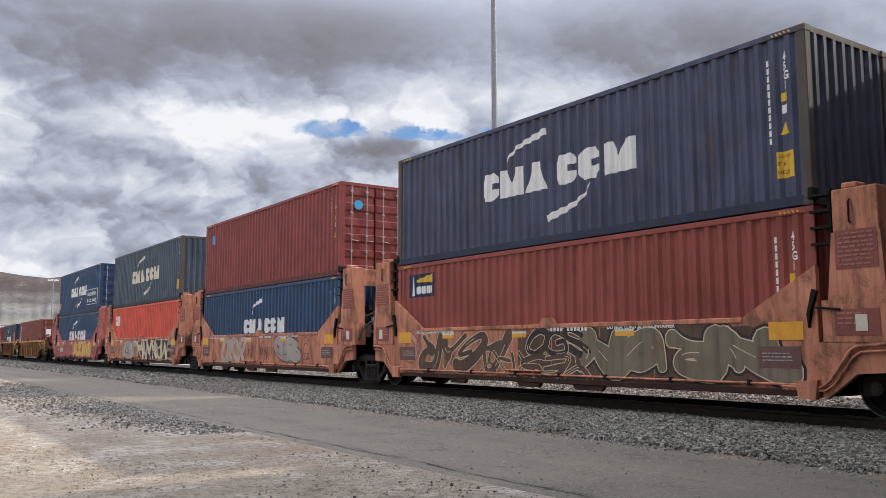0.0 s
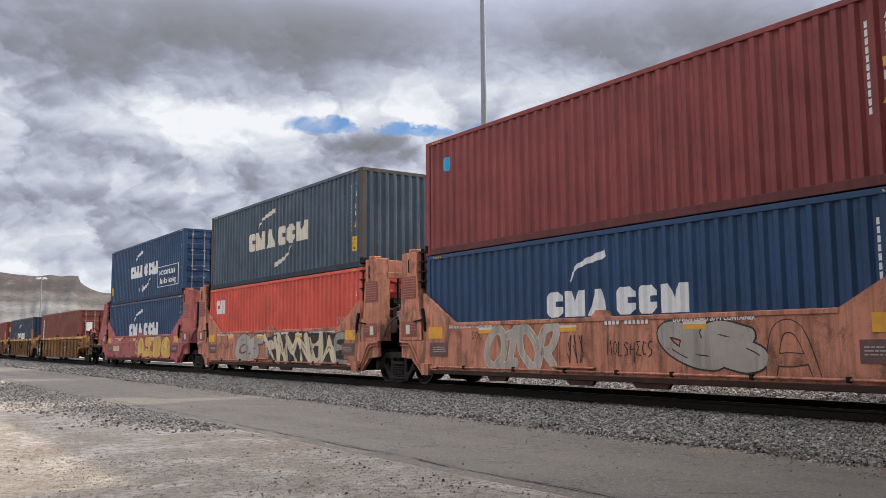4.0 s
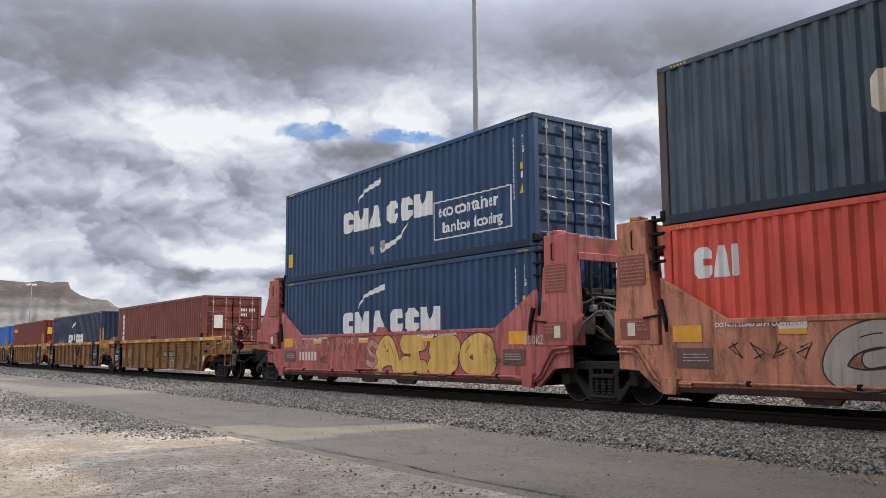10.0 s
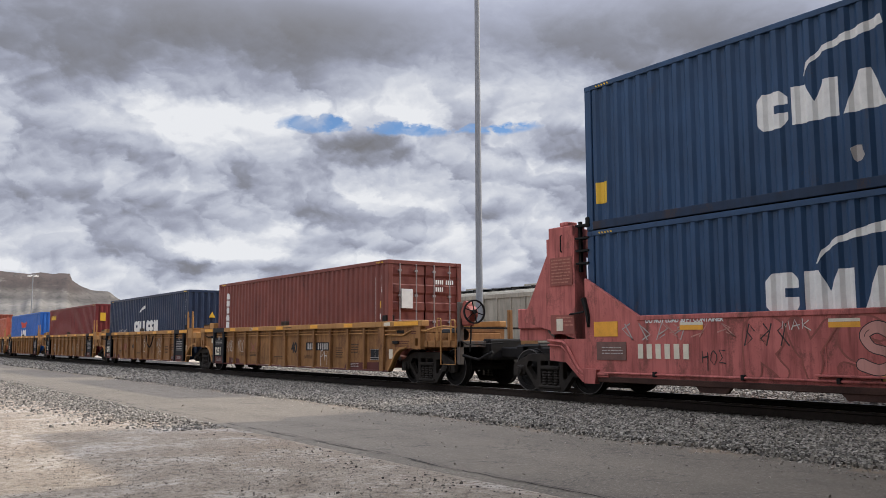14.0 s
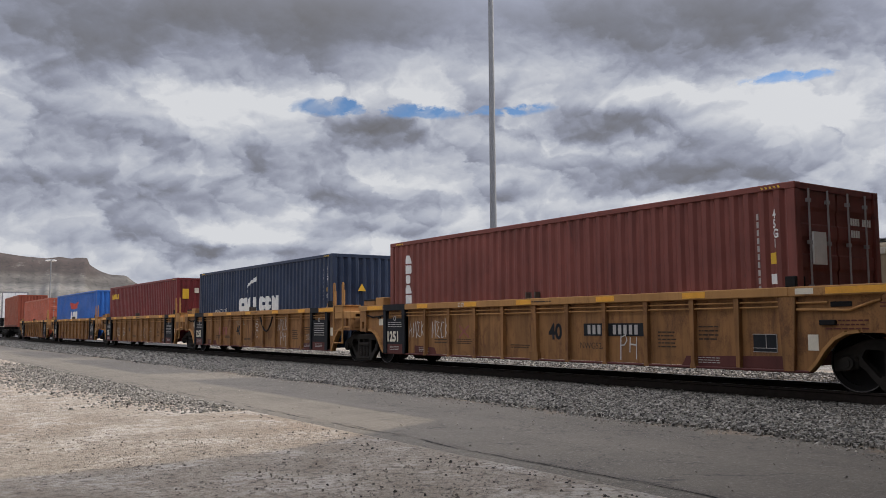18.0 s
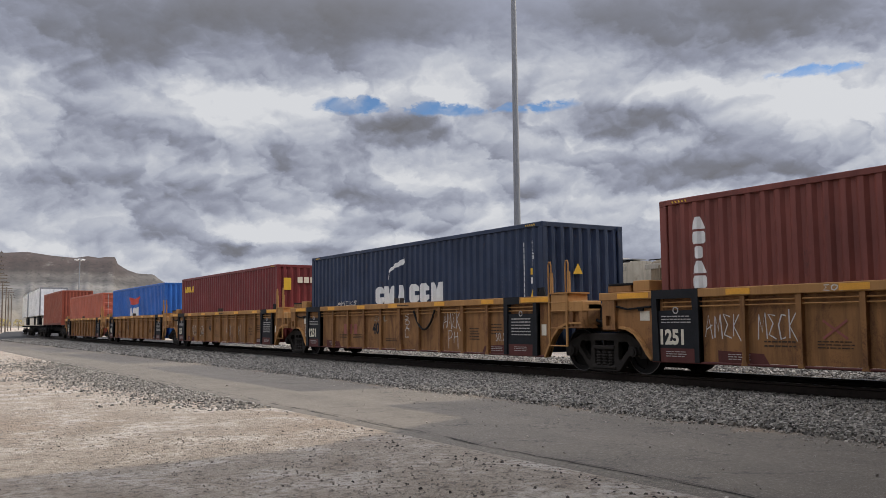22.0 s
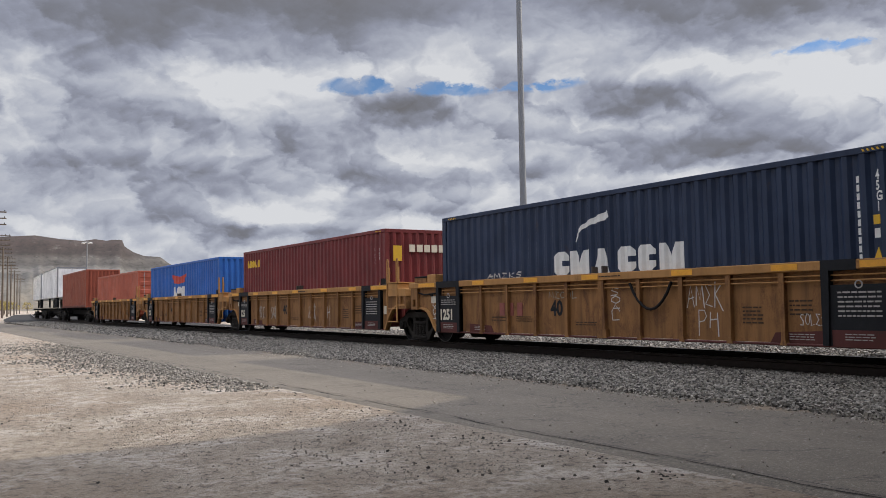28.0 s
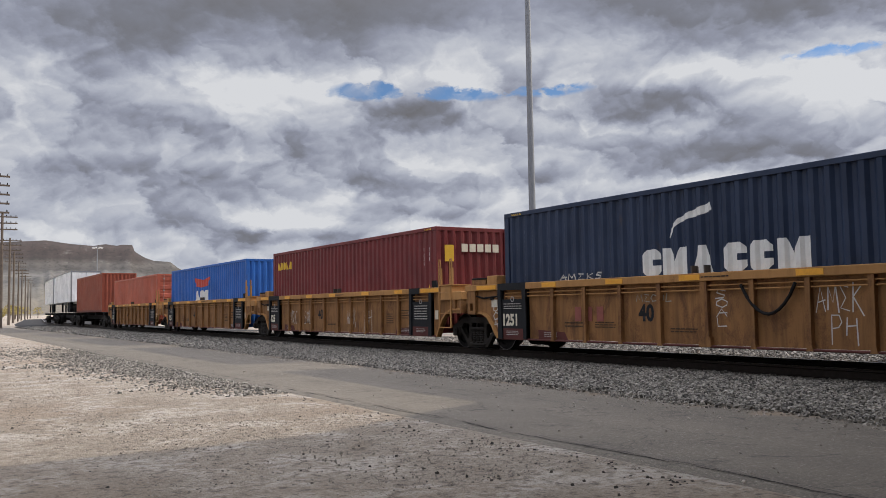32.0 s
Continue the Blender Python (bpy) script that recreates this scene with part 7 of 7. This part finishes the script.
def spine_car(u0, u1, label):
    """A low dark car with one centre beam and cross arms."""
    half = (u1 - u0) / 2
    car = thing("spine_car", label, "rail car", "dark spine cars")
    part("centre_beam", Shape().box(-0.3, 0.3, -half, half, 0.45, 0.98, 0.03), M["iron"], car)
    for y in spread(-half + 0.6, half - 0.6, 4):
        part("cross_arm", Shape().box(-1.2, 1.2, y - 0.14, y + 0.14, 0.80, 1.0, 0.02), M["iron"], car)
    part("deck_plate", Shape().box(-1.15, 1.15, -half, -half + 1.8, 0.94, 1.01, 0.01).box(-1.15, 1.15, half - 1.8, half, 0.94, 1.01, 0.01), M["iron"], car)
    for y in (-half + 1.4, half - 1.4):
        truck(car, y)
    return ride(car, (u0 + u1) / 2)


spine_car(143.0, 158.5, "dark spine car carrying a red container")
spine_car(158.8, 174.6, "dark spine car carrying a white trailer")
spine_car(174.9, 190.6, "dark spine car carrying a white trailer")


def trailer(u0, length, label):
    t = thing("semi_trailer", label, "trailer", "white trailers on spine cars")
    half = length / 2
    part("box_body", Shape().box(-1.27, 1.27, -half, half, 0.95, 3.75, 0.03), M["white_panel"], t, "white panelled box body")
    ribs = Shape()
    for y in spread(-half + 0.3, half - 0.3, 12):
        ribs.box(-1.278, -1.26, y - 0.03, y + 0.03, 0.98, 3.72)
    part("side_seams", ribs, M["steel"], t)
    part("top_rail", Shape().box(-1.285, -1.24, -half, half, 3.66, 3.76).box(1.24, 1.285, -half, half, 3.66, 3.76), M["steel"], t)
    part("end_frame", Shape().box(-1.28, -1.16, -half - 0.02, -half + 0.02, 0.95, 3.75).box(1.16, 1.28, -half - 0.02, -half + 0.02, 0.95, 3.75).box(-1.16, 1.16, -half - 0.015, -half, 3.62, 3.75).box(-0.02, 0.02, -half - 0.02, -half, 0.95, 3.62), M["steel"], t)
    for sx in (-1, 1):
        for y in (-half + 1.6, -half + 2.9):
            w = part("tyre", Shape().disc(-0.12, 0.12, 0, 0, 0.48, 18, 0.26).disc(-0.06, 0.06, 0, 0, 0.27, 14), M["gasket"], t, at=(sx * 1.05, y, 0.50))
    for sx in (-1, 1):
        part("landing_leg", Shape().box(sx * 0.75, sx * 0.9, half - 3.0, half - 2.8, 0.05, 0.95, 0.01), M["iron"], t)
    return ride(t, u0 + half, 1.42)


trailer(160.0, 13.6, "white box semi-trailer riding on a spine car")
trailer(176.0, 13.6, "dull white box semi-trailer riding on a spine car")


# ---- yard behind the train ----
def hopper(at_y, colour, label, length=15.6):
    car = thing("hopper_car", label, "rail car", "parked hopper cars")
    h, w, mat = length / 2, 1.52, M[colour]
    body = Shape()
    n = 8
    arc = [(-w, 1.0), (-w, 3.42)] + [(-w * math.cos(a), 3.42 + 0.36 * math.sin(a)) for a in (0.35, 0.8, 1.2, 1.57, 1.94, 2.34, 2.79)] + [(w, 3.42), (w, 1.0)]
    m = len(arc)
    body.v = [(a, -h + 0.35, b) for a, b in arc] + [(a, h - 0.35, b) for a, b in arc]
    body.f = [tuple(range(m)), tuple(range(2 * m - 1, m - 1, -1))] + [(i, (i + 1) % m, m + (i + 1) % m, m + i) for i in range(m)]
    part("body", body, mat, car)
    for sx in (-1, 1):
        part("top_sill", Shape().box(sx * w - 0.05, sx * w + 0.05, -h, h, 3.22, 3.45, 0.01), M["hopper_pale"], car, "paler top sill")
        part("roof_rail", Shape().tube([(sx * (w - 0.25), -h, 3.66), (sx * (w - 0.25), h, 3.66)], 0.03, 6), M["iron"], car)
        part("side_sill", Shape().box(sx * w - 0.06, sx * w + 0.06, -h, h, 0.85, 1.05, 0.01), mat, car)
        for y in spread(-h + 0.9, h - 0.9, 12):
            part("side_post", Shape().box(sx * w - 0.07, sx * w + 0.07, y - 0.05, y + 0.05, 1.0, 3.36), mat, car) if sx < 0 else None
    for y in spread(-h + 1.2, h - 1.2, 8):
        part("roof_brace", Shape().box(-0.95, 0.95, y - 0.04, y + 0.04, 3.74, 3.84), M["iron"], car)
    part("roof_walk", Shape().box(-0.45, 0.45, -h + 0.6, h - 0.6, 3.84, 3.88), M["steel"], car)
    for y in (-h + 2.2, -h / 3, h / 3, h - 2.2):
        part("hatch", Shape().box(-0.35, 0.35, y - 0.6, y + 0.6, 3.86, 3.98, 0.02), mat, car)
    for y in spread(-h + 2.6, h - 2.6, 3)[1:3]:
        part("outlet", Shape().prism([(y - 1.2, 0.9), (y + 1.2, 0.9), (y + 0.3, 0.3), (y - 0.3, 0.3)], -0.9, 0.9), mat, car)
    for y in (-h + 1.6, h - 1.6):
        for sx in (-1, 1):
            part("truck_frame", side_frame(), M["iron"], car, at=(sx * 0.99, y, 0))
        for d in (-0.89, 0.89):
            part("wheelset", Shape().disc(-0.82, -0.69, 0, 0, WHEEL_R, 20).disc(0.69, 0.82, 0, 0, WHEEL_R, 20).tube([(-.9, 0, 0), (.9, 0, 0)], 0.08, 8), M["iron"], car, at=(0, y + d, WHEEL_R))
    car.matrix_world = Matrix.Translation((30.5, at_y, 0.42))
    return car


for i, (colour, label) in enumerate((("hopper", "tan covered hopper car parked on a yard track"), ("hopper", "tan covered hopper car parked on a yard track"), ("hopper_pale", "pale covered hopper car parked on a yard track"),
                                     ("hopper_pale", "pale covered hopper car parked on a yard track"), ("hopper", "tan covered hopper car parked on a yard track"))):
    hopper(3.0 + i * 16.8, colour, label)
part("company_badge", Shape().disc(0, 0.012, 0, 0, 0.30, 20), plain("green_badge", (0.09, 0.17, 0.085), 0.5), bpy.data.objects["hopper_car.001"], "round green company badge").matrix_basis = Matrix.Translation((-1.6, -0.9, 2.62))
s = Shape()
for side in (-0.7535, 0.7535):
    s.box(30.5 + side - 0.035, 30.5 + side + 0.035, -40, 130, 0.24, 0.42)
tagged(part("yard_rail", s, M["rail"]), "rusty rails of the yard track", "rail", kind="structure")
tagged(part("yard_bed", Shape().prism([(-60, -0.3), (140, -0.3), (140, 0.245), (-60, 0.245)], 27.5, 33.5), M["ballast_bed"]), "grey ballast of the yard track", "track bed", kind="structure")


def high_mast(x, y, tall, r0, r1, lamps, label):
    mast = thing("light_mast", label, "light mast", "yard light masts")
    part("shaft", Shape().tube([(0, 0, -0.05), (0, 0, tall * 0.5), (0, 0, tall)], [r0, (r0 + r1) / 2, r1], 14), M["mast_steel"], mast)
    part("base_plate", Shape().box(-r0 * 2.2, r0 * 2.2, -r0 * 2.2, r0 * 2.2, -0.05, 0.25, 0.03), M["concrete"], mast)
    part("crown_ring", Shape().tube([(1.0 * math.cos(a * 0.5236), 1.0 * math.sin(a * 0.5236), tall - 0.1) for a in range(13)], 0.06, 6, False).tube([(-1, 0, tall - 0.1), (1, 0, tall - 0.1)], 0.05, 6).tube([(0, -1, tall - 0.1), (0, 1, tall - 0.1)], 0.05, 6), M["steel"], mast)
    for k in range(lamps):
        a = 2 * math.pi * k / lamps
        part("floodlight", Shape().box(-0.22, 0.22, -0.18, 0.18, -0.38, -0.05, 0.04), M["lamp_glass"], mast, "pale floodlight head", at=(1.15 * math.cos(a), 1.15 * math.sin(a), tall - 0.1))
    mast.location = (x, y, 0)
    return mast


high_mast(27.8, 35.5, 31.0, 0.20, 0.10, 6, "tall grey steel light mast behind the train")
high_mast(43.2, 249.0, 19.6, 0.24, 0.12, 6, "distant grey light mast in the yard")


def utility_pole(x, y, tall, arms, label):
    pole = thing("utility_pole", label, "utility pole", "utility poles along the line")
    part("shaft", Shape().tube([(0, 0, -0.1), (0, 0, tall * 0.6), (0, 0, tall)], [0.17, 0.14, 0.11], 10), M["wood"], pole)
    for k in range(arms):
        z = tall - 0.35 - k * 0.62
        arm = part("crossarm", Shape().box(-1.35, 1.35, -0.06, 0.06, z - 0.06, z + 0.06, 0.01), M["wood"], pole)
        for d in (-1.2, -0.75, -0.35, 0.35, 0.75, 1.2):
            part("insulator", Shape().tube([(d, 0, z + 0.05), (d, 0, z + 0.20)], [0.045, 0.03], 6), M["gasket"], arm)
    pole.location = (x - 0.0055 * y, y, 0)
    return pole


for k, (x, y, tall, arms) in enumerate(((4.55, 64.7, 11.1, 5), (7.93, 93.6, 11.3, 3), (11.31, 122.5, 11.2, 3), (14.6, 151.3, 11.3, 3), (18.2, 180.1, 11.3, 3), (21.8, 208.9, 11.3, 2), (25.7, 238.6, 11.2, 2), (29.6, 268.4, 11.2, 2), (33.7, 298.1, 11.2, 2))):
    utility_pole(x, y, tall, arms, "weathered wooden utility pole with crossarms" if k < 3 else "distant wooden utility pole")


def ridge_height(az):
    """The skyline's elevation in degrees by azimuth."""
    pts = ((-40, 3.0), (-20, 3.6), (-8, 4.0), (0, 4.2), (4, 4.3), (6.9, 4.5), (8.3, 4.3), (9.6, 4.2), (10.3, 4.32), (11.0, 4.22), (11.3, 4.3), (11.92, 4.28), (12.05, 3.85), (12.6, 3.5), (13.2, 3.28), (14.2, 3.22), (14.7, 2.8), (15.4, 2.5), (17, 2.0), (20, 1.5), (26, 1.2), (40, 1.0), (70, 0.9))
    return float(np.interp(az, [p[0] for p in pts], [p[1] for p in pts]))


def hills():
    dist, steps = 2400.0, 26
    azs = np.concatenate([np.arange(-40, 5, 0.9), np.arange(5, 17, 0.16), np.arange(17, 72, 1.6)])
    verts, faces = [], []
    for az in azs:
        top = 1.33 + dist * math.tan(radians(ridge_height(az)))
        for j in range(steps + 1):
            f = j / steps
            d = dist - 1500 * (1 - f) ** 1.3
            rise = 0.66 * f ** 1.6 + 0.12 * f ** 6 + 0.22 * max(0.0, (f - 0.90) / 0.10) ** 0.6
            z = top * rise
            p = Vector((az * 0.35, f * 5.0, 1.0))
            z += (noise.fractal(p * 1.3, 0.9, 2.1, 6) * 26 + abs(noise.noise(Vector((az * 1.6, f * 1.4, 5)))) * 40 + abs(noise.noise(Vector((az * 4.5, f * 3.0, 2)))) * 12) * f * (1 - f) * 2.0
            a = radians(az)
            verts.append((d * math.sin(a), d * math.cos(a), z - 0.5))
        verts.append(((dist + 500) * math.sin(radians(az)), (dist + 500) * math.cos(radians(az)), top * 0.55))
    w = steps + 2
    for i in range(len(azs) - 1):
        for j in range(w - 1):
            faces.append((i * w + j, (i + 1) * w + j, (i + 1) * w + j + 1, i * w + j + 1))
    mesh = bpy.data.meshes.new("mesa")
    mesh.from_pydata(verts, [], faces)
    mesh.materials.append(M["hill"])
    for p in mesh.polygons:
        p.use_smooth = True
    tagged(new("mesa", mesh), "dry grey-brown mesa with a flat cliffed top", "hill", kind="structure")


hills()


def far_field():
    tagged(part("dry_grass_field", Shape().prism([(105, -0.2), (420, -0.2), (420, 0.25), (105, 0.06)], -60, 7.0), M["grass"]), "strip of dry yellow grass along the line", "grass", kind="stuff")
    rng = random.Random(5)
    for k in range(16):
        y = rng.uniform(190, 330)
        x = y * math.tan(radians(rng.uniform(3.6, 6.6)))
        bush = thing("bush", "yellow autumn bush far along the line", "bush", "bushes by the line")
        tall = rng.uniform(2.0, 4.2)
        part("trunk", Shape().tube([(0, 0, -0.1), (0.05, 0, tall * 0.5), (0.0, 0.1, tall * 0.8)], [0.14, 0.09, 0.03], 6).tube([(0, 0, tall * .2), (0.6, 0.2, tall * .6)], [0.06, 0.02], 5).tube([(0, 0, tall * .25), (-0.5, -0.2, tall * .65)], [0.06, 0.02], 5), M["wood"], bush)
        crown = Shape()
        for _ in range(170):
            a, b, r = rng.uniform(0, 6.28), rng.uniform(-0.5, 1.2), rng.uniform(0.4, 1.0) ** 0.5
            c = Vector((math.cos(a) * math.cos(b) * tall * 0.42 * r, math.sin(a) * math.cos(b) * tall * 0.42 * r, tall * 0.55 + math.sin(b) * tall * 0.42 * r))
            e = Euler((rng.uniform(0, 3), rng.uniform(0, 3), 0)).to_matrix()
            q = rng.uniform(0.1, 0.24)
            crown.add([tuple(c + e @ Vector(p) * q) for p in ((-1, 0, 0), (0, -0.6, 0.1), (1, 0, 0), (0, 0.6, -0.1))], [(0, 1, 2, 3)])
        part("crown", crown, M["bush"], bush, fix=False)
        bush.location = (x, y, 0.0)


far_field()


# ---- the bridge overhead that shades the road beside the camera ----
def overpass():
    plan = [(-62, -16), (58, -16), (58, 7.8), (20.3, 7.8), (16.2, 6.05), (11.6, 5.9), (7.6, 4.3), (-2.1, 1.8), (-62, 0.5)]
    m = len(plan)
    slab = Shape().add([(x, y, z) for z in (7.2, 8.3) for x, y in plan], [tuple(range(m - 1, -1, -1)), tuple(range(m, 2 * m))] + [(i, (i + 1) % m, m + (i + 1) % m, m + i) for i in range(m)])
    deck = tagged(part("overpass_deck", slab, M["concrete"]), "plain concrete road bridge over the track", "bridge", kind="structure")
    for x in (-8.0, 8.0):
        for y in (-13.0, -8.0):
            part("column", Shape().tube([(x, y, -0.2), (x, y, 7.2)], 0.6, 20), M["concrete"], deck)


overpass()


def abutments():
    for x0, x1 in ((-60, 9.2),):
        tagged(part("wall_south", Shape().box(x0, x1, -17.2, -16.0, -0.3, 7.2, 0.05), M["concrete"]), "plain concrete bridge abutment", "wall", kind="structure")


abutments()


# ---- what moves ----
def travel(t):
    for (t0, s0), (t1, s1) in zip(TRAVEL, TRAVEL[1:]):
        if t <= t1:
            return s0 + (s1 - s0) * (t - t0) / (t1 - t0)
    return TRAVEL[-1][1]


def motions():
    for ob, u, z in RIDERS:
        walk(ob, [(t, track_pose(u - s, z)) for t, s in TRAVEL])
    # a row for the wheels each time the train has gone about 0.6 m
    times, last = [0.0], TRAVEL[0][1]
    for i in range(1, 32 * 30):
        s = travel(i / 30)
        if s - last >= 0.5:
            times.append(i / 30)
            last = s
    times.append(32.0)
    for wheel, y in WHEELS:
        walk(wheel, [(t, Matrix.Translation((0, y, WHEEL_R - DROP)) @ Matrix.Rotation((travel(t) - TRAVEL[0][1]) / WHEEL_R, 4, "X")) for t in times])


motions()
